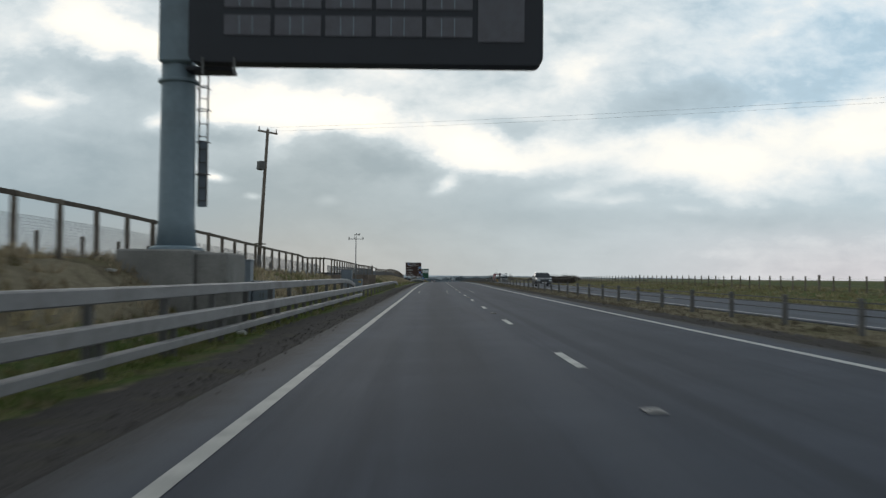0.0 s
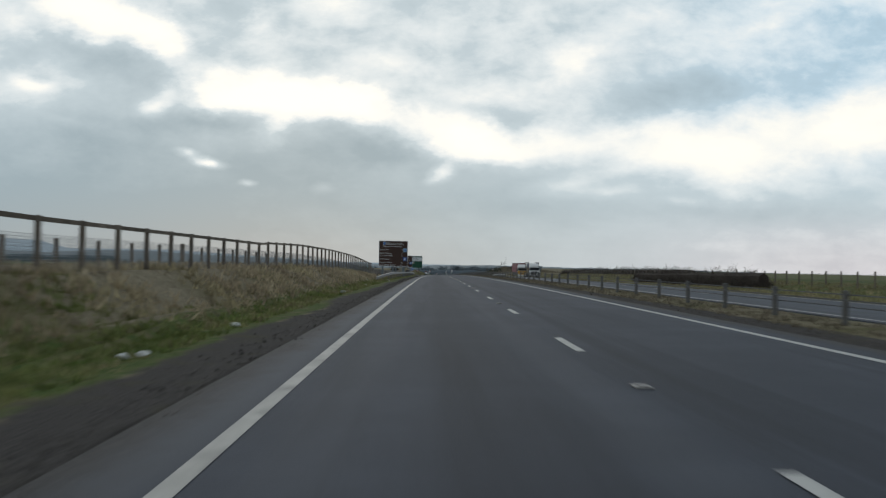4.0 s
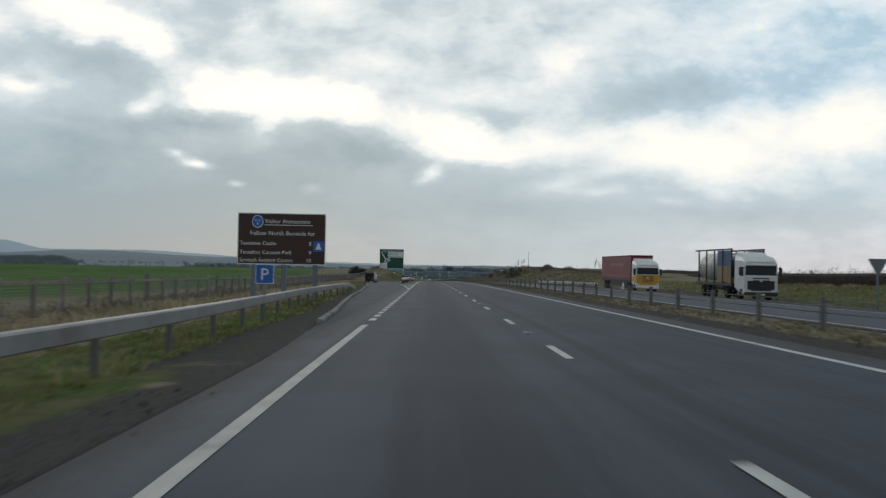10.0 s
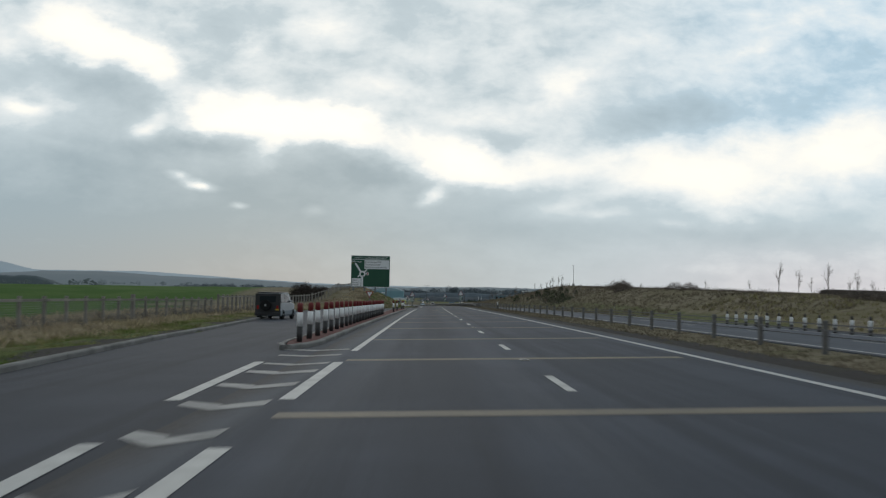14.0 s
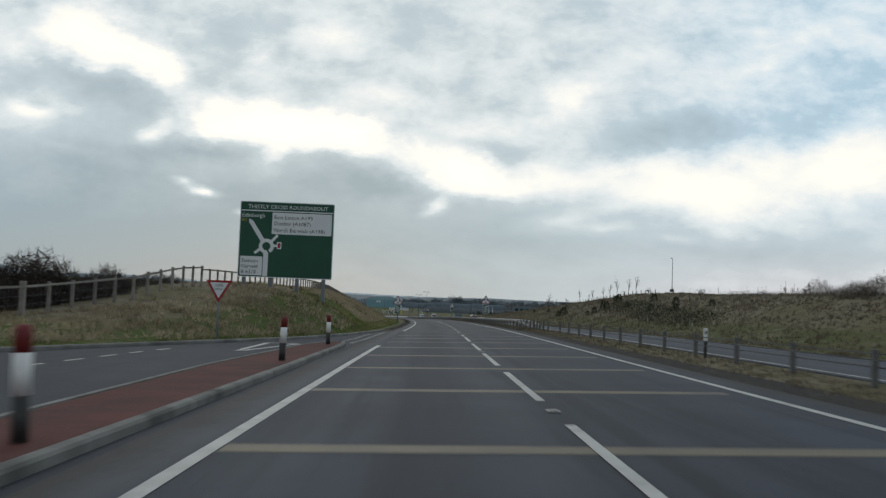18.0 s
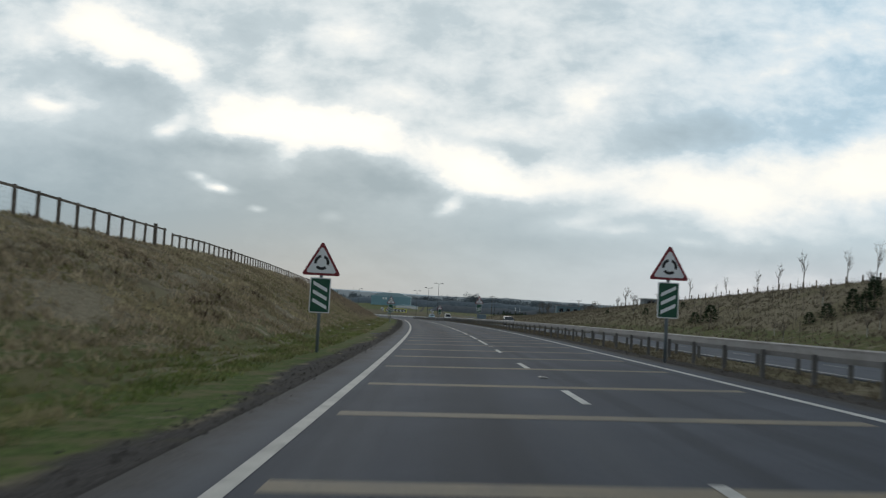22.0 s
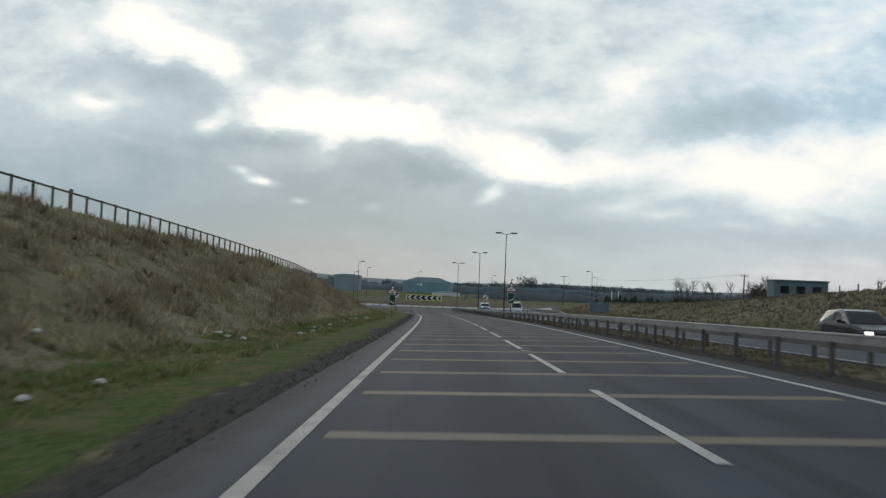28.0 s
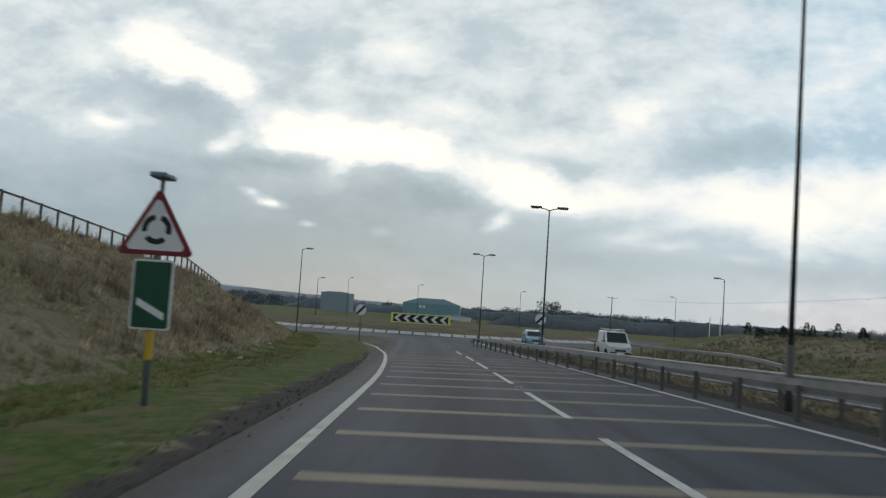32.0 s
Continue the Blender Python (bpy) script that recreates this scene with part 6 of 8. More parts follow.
for j, (r, z) in enumerate(((31.2, 0.22), (27, 0.65), (20, 1.05), (10, 1.3), (0.5, 1.35))):
    for k in range(64):
        a = 2 * math.pi * k / 64
        verts.append((CX + r * math.cos(a), CY + r * math.sin(a), RB_Z + z + random.uniform(-0.05, 0.05)))
    if j:
        for k in range(64):
            faces.append(((j - 1) * 64 + k, (j - 1) * 64 + (k + 1) % 64, j * 64 + (k + 1) % 64, j * 64 + k))
child("mound", mesh_from("mound", verts, faces, material("mound_turf", (0.150, 0.125, 0.075), (0.085, 0.080, 0.042), 0.95, scale=0.35, fine=4.0, bump=0.3, dirt=(0.055, 0.045, 0.032)), True), rb)
M_BAND = material("pale_kerb_block", (0.58, 0.57, 0.55), (0.46, 0.45, 0.44), 0.8, scale=1.0, fine=10.0, dirt=(0.25, 0.24, 0.23))
for k in range(60):
    a0 = 180 + k * 3.0
    me = ring_mesh("kerb_block", 31.2, 32.2, RB_Z + 0.34, RB_Z + 0.02, M_BAND, 3, a0 + 0.16, a0 + 2.84)
    child("kerb_block", me, rb)
chev = thing("chevron_sign", Matrix.Translation((-7.2, 839.2 - 26.5, RB_Z + 0.55)), "black and white roundabout chevron board with yellow border", "road sign")
SC = (839.2 - 26.5 - 696) / (839.2 - 696)
wide, tall_, zb = 8.65 * SC, 1.2 * SC, float(-7.55 - (RB_Z + 0.55) - 1.5)
zt = -6.46 + (-7.55 + 6.46) * SC - (RB_Z + 0.55)
chev.location.x = 1.46 + (-7.2 - 1.46) * SC
part("yellow_border", box((-wide / 2 - 0.30, 0, zt - tall_ - 0.14), (wide / 2 + 0.30, 0.06, zt + 0.12), 0.02), M_SIGN_YELLOW, chev)
part("black_panel", box((-wide / 2, -0.014, zt - tall_), (wide / 2, -0.002, zt - 0.02)), M_SIGN_BLACK, chev)
step_ = wide / 6
for k in range(6):
    x, m_, hh = -wide / 2 + step_ * k + 0.1, zt - tall_ / 2 - 0.01, tall_ / 2 - 0.06
    part("white_chevron", prism([(x, m_), (x + step_ * 0.45, m_ + hh), (x + step_ * 0.85, m_ + hh), (x + step_ * 0.40, m_), (x + step_ * 0.85, m_ - hh), (x + step_ * 0.45, m_ - hh)], 0.006), M_SIGN_WHITE, chev).location.y = -0.022
for x in (-wide / 2 + 0.6, wide / 2 - 0.6):
    part("post", box((x - 0.05, 0.065, -0.6), (x + 0.05, 0.165, zt - 0.1)), M_SIGN_BACK, chev)


# ---------- vehicles ----------
def wheel(parent, x, y, r, w, rim_mat, spare=False):
    """Wheel with its axle along x."""
    rot = Matrix.Rotation(radians(90), 4, "Y")
    t = turned([(r * 0.62, -w / 2), (r * 0.93, -w / 2), (r, -w * 0.36), (r, w * 0.36), (r * 0.93, w / 2), (r * 0.62, w / 2)], 20)
    bmesh.ops.transform(t, matrix=rot, verts=t.verts)
    wl = child("wheel", mesh_of("wheel", t, M_RUBBER), parent, Matrix.Translation((x, y, r)))
    rim = turned([(r * 0.64, -w * 0.42), (r * 0.5, -w * 0.5), (r * 0.2, -w * 0.38), (r * 0.2, w * 0.38), (r * 0.5, w * 0.5), (r * 0.64, w * 0.42)], 20)
    bmesh.ops.transform(rim, matrix=rot, verts=rim.verts)
    part("rim", rim, rim_mat, wl)
    hub = turned([(r * 0.16, -w * 0.52), (r * 0.16, w * 0.52)], 12)
    bmesh.ops.transform(hub, matrix=rot, verts=hub.verts)
    part("hub", hub, M_CHROME, wl)
    return wl


def loft(sections):
    """Skin over cross-sections (y, [(x, z) of one half, bottom to top])."""
    bm = bmesh.new()
    rings = []
    for y, half in sections:
        pts = [(x, z) for x, z in half] + [(-x, z) for x, z in reversed(half)]
        rings.append([bm.verts.new((x, y, z)) for x, z in pts])
    n = len(rings[0])
    for a, b in zip(rings, rings[1:]):
        for k in range(n):
            bm.faces.new((a[k], a[(k + 1) % n], b[(k + 1) % n], b[k]))
    bm.faces.new(rings[0][::-1]), bm.faces.new(rings[-1])
    return bm


def quad_panel(pts, out=0.012):
    """Thin pane over four corners, pushed outward."""
    p = [Vector(q) for q in pts]
    n = (p[1] - p[0]).cross(p[3] - p[0]).normalized() * out
    bm = bmesh.new()
    a = [bm.verts.new(q) for q in p]
    b = [bm.verts.new(q + n) for q in p]
    bm.faces.new(a[::-1]), bm.faces.new(b)
    for k in range(4):
        bm.faces.new((a[k], a[(k + 1) % 4], b[(k + 1) % 4], b[k]))
    return bm


def car(m, label, paint, kind="saloon", lit=True, name="car", facing=1):
    """Parked car; its nose points along -y."""
    t = thing(name, m, label, "car" if name == "car" else name, "vehicles")
    if kind == "van":
        L, W, belt, roof = 4.3, 0.86, 1.08, 1.86
        prof = [(0, 0.62, 0.78), (0.12, 0.86, 0.86), (0.95, 1.02, 1.04), (1.75, 1.10, 1.80), (2.2, 1.10, 1.86), (L - 0.1, 1.10, 1.84), (L, 1.0, 1.72)]
        cab0, cab1 = 0.95, 1.75
    elif kind == "jeep":
        L, W, belt, roof = 4.3, 0.86, 1.12, 1.82
        prof = [(0, 0.9, 0.95), (0.1, 1.0, 1.06), (1.2, 1.10, 1.12), (1.75, 1.12, 1.76), (2.2, 1.12, 1.82), (L - 0.15, 1.12, 1.80), (L, 1.08, 1.70)]
        cab0, cab1 = 1.2, 1.75
    elif kind == "hatch":
        L, W, belt, roof = 4.1, 0.84, 0.94, 1.48
        prof = [(0, 0.55, 0.66), (0.15, 0.72, 0.78), (1.05, 0.92, 0.95), (1.85, 0.95, 1.42), (2.4, 0.95, 1.48), (3.5, 0.96, 1.40), (3.95, 0.92, 1.08), (L, 0.80, 0.90)]
        cab0, cab1 = 1.05, 1.85
    else:
        L, W, belt, roof = 4.5, 0.86, 0.92, 1.44
        prof = [(0, 0.52, 0.62), (0.15, 0.70, 0.76), (1.2, 0.90, 0.93), (2.0, 0.93, 1.38), (2.6, 0.93, 1.44), (3.3, 0.94, 1.36), (3.95, 0.95, 1.00), (L, 0.82, 0.92)]
        cab0, cab1 = 1.2, 2.0
    sections = []
    for y, zb, zt in prof:
        e = min(y, L - y)
        w = W * (0.86 + 0.14 * min(1, e / 0.35))
        wt = w * (0.96 if zt - zb < 0.15 else (0.90 if kind in ("van", "jeep") else 0.80))
        sections.append((y, [(w * 0.90, 0.24 if e > 0.3 else 0.32), (w, 0.42), (w, zb - 0.12), (w * 0.985, zb), (wt, max(zt - 0.05, zb + 0.01)), (wt * 0.9, zt + 0.005)]))
    part("body", loft(sections), paint, t, "", False)

    def side(y):
        zb, zt = np.interp(y, [p[0] for p in prof], [p[1] for p in prof]), np.interp(y, [p[0] for p in prof], [p[2] for p in prof])
        wt = W * (0.90 if kind in ("van", "jeep") else 0.80)
        return zb + 0.02, zt - 0.09, W * 0.985, wt
    ends = {"van": ((1.3, 1.95),), "jeep": ((1.55, 2.25), (2.35, 3.1), (3.2, 4.1)), "hatch": ((1.6, 2.45), (2.53, 3.45)), "saloon": ((1.75, 2.6), (2.68, 3.5))}[kind]
    for e in (-1, 1):
        for a, b in ends:
            za, ta, w0, w1 = side(a)
            zb, tb, _, _ = side(b)
            xa = lambda z, zl, zh: w0 + (w1 - w0) * (z - zl) / max(0.05, (zh - zl + 0.07))
            pts = [(e * xa(za, za, ta), a, za), (e * xa(zb, zb, tb), b, zb), (e * xa(tb, zb, tb), b, tb), (e * xa(ta, za, ta), a + 0.02, max(ta, za + 0.05))]
            part("side_window", quad_panel(pts if e > 0 else pts[::-1]), M_GLASS_DARK, t)
        part("mirror", box((min(e * (W - 0.02), e * (W + 0.17)), cab1 - 0.1, belt + 0.02), (max(e * (W - 0.02), e * (W + 0.17)), cab1 + 0.02, belt + 0.16), 0.03), paint, t)
        z_l = prof[1][1]
        part("headlamp", box((min(e * W * 0.48, e * W * 0.84), -0.012, z_l - 0.17), (max(e * W * 0.48, e * W * 0.84), 0.10, z_l - 0.02), 0.03), M_HEADLAMP if lit else M_LENS, t)
        part("tail_lamp", box((min(e * W * 0.66, e * W * 0.86), L - 0.08, 0.70), (max(e * W * 0.66, e * W * 0.86), L + 0.012, 0.98), 0.02), M_TAIL, t)
    w_lo, w_hi = W * 0.90, (W * 0.74 if kind not in ("van", "jeep") else W * 0.82)
    z0, z1 = np.interp(cab0, [p[0] for p in prof], [p[2] for p in prof]), np.interp(cab1, [p[0] for p in prof], [p[2] for p in prof])
    part("windscreen", quad_panel([(-w_lo * 0.94, cab0 + 0.04, z0 + 0.03), (w_lo * 0.94, cab0 + 0.04, z0 + 0.03), (w_hi * 0.94, cab1 - 0.05, z1 - 0.04), (-w_hi * 0.94, cab1 - 0.05, z1 - 0.04)]), M_GLASS_DARK, t)
    if kind == "jeep":
        part("tailgate", box((-W * 0.985, L - 0.10, 0.30), (W * 0.985, L + 0.012, 1.74), 0.03), M_PLASTIC, t, "dark tailgate")
        part("rear_bumper", box((-W, L - 0.05, 0.30), (W, L + 0.09, 0.52), 0.03), M_PLASTIC, t, "dark rear bumper")
        part("roof_panel", box((-W * 0.86, 1.9, 1.78), (W * 0.86, L - 0.02, 1.845), 0.03), M_PLASTIC, t, "dark roof")
        part("rear_window", box((-0.55, L - 0.03, 1.18), (0.55, L + 0.015, 1.60), 0.02), M_GLASS_DARK, t)
        sp = wheel(t, 0.1, L + 0.13, 0.36, 0.24, M_PLASTIC)
        sp.matrix_basis = Matrix.Translation((0.1, L + 0.13, 0.98)) @ Matrix.Rotation(radians(90), 4, "Z")
        part("plate_bar", box((-0.76, L + 0.013, 0.66), (-0.50, L + 0.025, 0.74)), M_SIGN_GOLD, t, "yellow plate with dark bars")
        part("lower_trim", loft([(0.02, [(W * 0.96, 0.26), (W * 1.015, 0.34), (W * 1.015, 0.60), (W * 0.96, 0.62)]), (L - 0.14, [(W * 0.96, 0.26), (W * 1.015, 0.34), (W * 1.015, 0.60), (W * 0.96, 0.62)])]), M_CABINET, t, "silver lower body")
    elif kind == "van":
        part("roof_rack", merge(box((-0.62, 1.9, 1.92), (0.62, 1.96, 1.97)), box((-0.62, 3.0, 1.90), (0.62, 3.06, 1.97)), box((-0.66, 1.7, 1.96), (-0.50, 3.9, 2.02)), box((0.34, 1.7, 1.96), (0.66, 3.9, 2.02)), box((-0.6, 1.9, 1.82), (-0.56, 1.95, 1.93)), box((0.56, 1.9, 1.82), (0.6, 1.95, 1.93))), M_BOLLARD_WHITE, t)
        part("rear_window", box((-0.6, L - 0.03, 1.2), (0.6, L + 0.012, 1.6), 0.02), M_GLASS_DARK, t)
    else:
        ya, yb = prof[-3][0], prof[-2][0]
        za, zb = prof[-3][2], prof[-2][2]
        part("rear_window", quad_panel([(w_hi * 0.9, ya + 0.05, za - 0.03), (-w_hi * 0.9, ya + 0.05, za - 0.03), (-w_lo * 0.88, yb - 0.03, zb + 0.03), (w_lo * 0.88, yb - 0.03, zb + 0.03)][::-1]), M_GLASS_DARK, t)
    part("grille", box((-W * 0.44, -0.014, 0.50), (W * 0.44, 0.06, 0.64), 0.015), M_PLASTIC, t)
    part("bumper", box((-W * 0.84, -0.05, 0.28), (W * 0.84, 0.14, 0.46), 0.05, 2), M_PLASTIC if kind in ("van", "jeep") else paint, t)
    part("plate_bar", box((-0.26, -0.062, 0.34), (0.26, -0.048, 0.44)), M_SIGN_WHITE, t, "plain pale plate")
    r = 0.34 if kind in ("van", "jeep") else 0.30
    for y in (0.82, L - 0.80):
        for e in (-1, 1):
            wheel(t, e * (W - 0.09), y, r, 0.21, M_CHROME)
    return t


P_DARK = plain("car_dark_grey", (0.05, 0.055, 0.06), 0.25, 0.5)
P_WHITE = material("van_white", (0.66, 0.66, 0.65), (0.58, 0.58, 0.57), 0.35, scale=2.0, bump=0)
P_BLUE = plain("car_pale_blue", (0.16, 0.30, 0.40), 0.3, 0.3)
P_JEEP = material("jeep_silver", (0.42, 0.43, 0.44), (0.36, 0.37, 0.38), 0.4, scale=3.0, bump=0)


def on_road(s, u, turn=0.0):
    return Matrix.Translation(at(s, u, 0.005)) @ pose(0, 0, 0, 0, 0, heading(s) + turn)


car(on_road(92.0, 11.2), "dark blue saloon car on the oncoming carriageway", P_DARK, "saloon", False)
car(on_road(655.0, 15.9), "dark silver hatchback with lit headlamps on the oncoming carriageway", P_DARK, "hatch")
car(on_road(760.0, 13.2), "white panel van with a roof rack on the oncoming carriageway", P_WHITE, "van", False, "van")
car(on_road(778.0, 9.9), "pale blue hatchback near the roundabout", P_BLUE, "hatch", False)
car(on_road(391.2, -9.05, 175.0) @ Matrix.Scale(0.88, 4), "silver off-road car with a dark tailgate in the lay-by", P_JEEP, "jeep", False)


def lorry(m, label, cab_main, cab_low, curtain, front_panel, framed, end=16.3):
    """Articulated lorry; its cab faces -y."""
    t = thing("lorry", m, label, "lorry", "parked lorries")
    W = 1.25
    part("cab", loft([(0.0, [(W * 0.96, 0.5), (W, 0.8), (W, 1.9), (W * 0.97, 2.72), (W * 0.90, 2.84)]), (0.12, [(W, 0.45), (W, 0.8), (W, 1.9), (W * 0.98, 2.82), (W * 0.92, 2.98)]),
                      (0.7, [(W, 0.45), (W, 0.8), (W, 1.9), (W, 2.95), (W * 0.92, 3.22)]), (1.9, [(W, 0.9), (W, 1.0), (W, 1.9), (W, 3.05), (W * 0.94, 3.38)]), (2.15, [(W, 0.9), (W, 1.0), (W, 1.9), (W * 0.99, 3.05), (W * 0.94, 3.34)])]), cab_main, t)
    part("lower_front", box((-W * 1.003, -0.03, 0.92), (W * 1.003, 0.9, 1.82), 0.05, 2), cab_low, t, "coloured lower cab")
    for e in (-1, 1):
        part("lower_side", box((e * W * 1.004 - 0.012, 0.9, 1.05), (e * W * 1.004 + 0.012, 2.0, 1.62), 0.008), cab_low, t, "coloured lower cab side")
    part("windscreen", quad_panel([(-W * 0.94, -0.005, 1.88), (W * 0.94, -0.005, 1.88), (W * 0.92, 0.02, 2.58), (-W * 0.92, 0.02, 2.58)], 0.02), M_GLASS_DARK, t)
    part("sun_visor", box((-W * 0.9, -0.20, 2.58), (W * 0.9, 0.05, 2.70), 0.03), cab_main, t)
    for e in (-1, 1):
        part("side_window", box((min(e * W * 1.0, e * (W * 1.012)), 0.25, 1.86), (max(e * W * 1.0, e * (W * 1.012)), 1.15, 2.50), 0.004), M_GLASS_DARK, t)
        mir = part("mirror_arm", box((min(e * W, e * (W + 0.28)), -0.02, 2.42), (max(e * W, e * (W + 0.28)), 0.04, 2.47)), M_PLASTIC, t)
        part("mirror", box((min(e * (W + 0.1), e * (W + 0.32)), -0.08, 1.8), (max(e * (W + 0.1), e * (W + 0.32)), 0.06, 2.45), 0.04), M_PLASTIC, mir)
        part("headlamp", box((min(e * 0.78, e * 1.16), -0.07, 0.58), (max(e * 0.78, e * 1.16), 0.0, 0.80), 0.02), M_LENS, t)
        part("step", box((min(e * 0.95, e * (W + 0.01)), 0.35, 0.42), (max(e * 0.95, e * (W + 0.01)), 1.0, 0.86), 0.03), M_PLASTIC, t)
    part("grille", box((-1.02, -0.042, 0.72), (1.02, -0.026, 1.46), 0.01), M_PLASTIC if framed else cab_low, t, "dark grille panel" if framed else "")
    part("roof_visor", box((-W * 0.80, -0.02, 2.84), (W * 0.80, 0.14, 2.92), 0.03), cab_main, t)
    for z in (1.02, 1.22, 1.42, 1.60):
        part("grille_bar", box((-0.62, -0.06, z), (0.62, -0.02, z + 0.09), 0.012), M_PLASTIC, t)
    part("badge", turned([(0.13, -0.004), (0.13, 0.02), (0.10, 0.03)], 16), M_CHROME, t, "round bright badge").matrix_basis = Matrix.Translation((0, -0.06, 1.50)) @ Matrix.Rotation(radians(90), 4, "X")
    part("bumper", box((-W, -0.12, 0.32), (W, 0.3, 0.62), 0.05, 2), M_PLASTIC if framed else cab_main, t)
    part("plate_bar", box((-0.28, -0.135, 0.40), (0.28, -0.122, 0.50)), M_SIGN_WHITE, t, "plain pale plate")
    part("air_deflector", loft([(0.75, [(W * 0.7, 3.1), (W * 0.7, 3.15), (W * 0.65, 3.2), (W * 0.6, 3.23), (W * 0.5, 3.25)]), (2.1, [(W * 0.9, 3.3), (W * 0.9, 3.35), (W * 0.88, 3.52), (W * 0.85, 3.60), (W * 0.7, 3.62)])]), cab_main, t)
    part("chassis", box((-0.5, 0.3, 0.62), (0.5, end - 0.3, 0.98), 0.02), M_PLASTIC, t)
    part("trailer_floor", box((-W, 2.75, 0.98), (W, end, 1.22), 0.02), M_PLASTIC, t)
    if framed:
        rot = Matrix.Translation((0, 0, 2.48)) @ Matrix.Rotation(radians(-90), 4, "X")
        for nm, a, b, mat_, lab in (("tank_end", 3.05, 4.0, front_panel, "faded blue tank end"), ("tank_band", 4.0, 4.35, M_AMBER, "faded amber band"), ("tank", 4.35, end - 0.35, M_TANK, "stained beige tank shell")):
            prof = [(1.12, a), (1.12, b)] if nm != "tank_end" else [(0.6, a - 0.12), (1.0, a), (1.12, a + 0.15), (1.12, b)]
            tank = turned(prof, 28)
            bmesh.ops.transform(tank, matrix=rot, verts=tank.verts)
            part(nm, tank, mat_, t, lab, True)
        for y in np.arange(5.2, end - 0.6, 1.5):
            hoop = turned([(1.14, y), (1.14, y + 0.07)], 28)
            bmesh.ops.transform(hoop, matrix=rot, verts=hoop.verts)
            part("tank_hoop", hoop, M_CABINET, t)
        for e in (-1, 1):
            part("side_panel", box((e * W * 0.985 - 0.02, 2.9, 2.55), (e * W * 0.985 + 0.02, 6.3, 3.78)), front_panel, t, "faded blue side panel")
            part("lower_side_panel", box((e * W * 0.985 - 0.02, 2.9, 1.3), (e * W * 0.985 + 0.02, 6.3, 2.54)), M_AMBER_DULL, t, "dull amber side panel")
        part("lower_skid", box((-W * 0.9, 3.0, 1.2), (W * 0.9, 3.9, 1.6), 0.03), M_AMBER, t, "amber lower skid")
        for y in np.arange(2.8, end, 2.1):
            for e in (-1, 1):
                part("frame_post", box((e * W - 0.05, y, 1.2), (e * W + 0.05, y + 0.1, 3.85)), M_PLASTIC, t)
        for e in (-1, 1):
            part("frame_rail", box((e * W - 0.05, 2.75, 3.80), (e * W + 0.05, end, 3.92)), M_PLASTIC, t)
    else:
        part("curtain_side", box((-W, 2.75, 1.22), (W, end, 3.93), 0.03), curtain, t, "faded red curtain sides")
        part("roof_edge", box((-W - 0.02, 2.72, 3.86), (W + 0.02, end + 0.02, 4.0), 0.02), front_panel, t)
        for y in np.arange(4.0, end - 0.3, 0.75):
            for e in (-1, 1):
                part("curtain_strap", box((e * (W + 0.004) - 0.006, y, 1.1), (e * (W + 0.004) + 0.006, y + 0.05, 1.5)), M_PLASTIC, t)
        # lettering on the side too faint to read, and a roll bar along the hem
        for e in (-1, 1):
            for a, b in ((6.6, 7.1), (7.25, 7.75), (7.9, 8.4), (8.55, 9.05), (9.2, 9.7), (9.85, 10.35), (10.5, 11.0), (11.9, 13.1)):
                part("side_mark", box((e * (W + 0.004) - 0.004, a, 2.75), (e * (W + 0.004) + 0.004, b, 3.08)), M_FADED, t, "faded pale bar of lettering")
            part("hem_bar", box((e * (W + 0.012) - 0.012, 3.4, 1.56), (e * (W + 0.012) + 0.012, end - 0.2, 1.62)), M_FADED, t, "pale hem bar")
            # added dark sheet in place of the tanks and shade below the floor
            part("underbody_shade", box((e * W * 0.93 - 0.02, 3.4, 0.42), (e * W * 0.93 + 0.02, end - 5.2, 1.0)), M_PLASTIC, t, "dark sheet for the tanks and shade under the trailer")
    part("side_guard", merge(box((-W + 0.02, 4.8, 0.62), (-W + 0.06, end - 5.4, 0.72)), box((W - 0.06, 4.8, 0.62), (W - 0.02, end - 5.4, 0.72)), box((-W + 0.02, 4.8, 0.84), (-W + 0.06, end - 5.4, 0.92)), box((W - 0.06, 4.8, 0.84), (W - 0.02, end - 5.4, 0.92))), M_PLASTIC, t)
    for y in (1.35, 4.1, end - 4.7, end - 3.4, end - 2.1):
        for e in (-1, 1):
            wheel(t, e * (W - 0.17), y, 0.49, 0.30, M_CABINET)
    for e in (-1, 1):
        part("mudguard", tube([(e * (W - 0.17), 4.1 + 0.58 * math.cos(a), 0.5 + 0.58 * math.sin(a)) for a in np.linspace(0.2, math.pi - 0.2, 9)], 0.06, seg=6), M_PLASTIC, t)
    return t


M_FADED = material("faded_lettering", (0.36, 0.18, 0.185), (0.27, 0.11, 0.115), 0.7, bump=0)
M_CURTAIN = material("red_curtain", (0.255, 0.038, 0.052), (0.165, 0.026, 0.036), 0.6, scale=0.4, fine=3.0, bump=0.1, dirt=(0.15, 0.060, 0.062))
M_LOAD = material("beige_cover", (0.20, 0.19, 0.165), (0.12, 0.118, 0.110), 0.8, scale=0.5, fine=3.0, bump=0.1, dirt=(0.07, 0.07, 0.07))
M_BOARD = material("faded_blue_board", (0.035, 0.075, 0.19), (0.030, 0.055, 0.13), 0.6, scale=0.8, bump=0.05)
M_AMBER_DULL = material("dull_amber", (0.30, 0.19, 0.055), (0.17, 0.12, 0.05), 0.6, scale=0.8, bump=0.05, dirt=(0.07, 0.06, 0.05))
M_AMBER = material("amber_paint", (0.62, 0.33, 0.030), (0.52, 0.27, 0.025), 0.4, scale=1.0, bump=0)
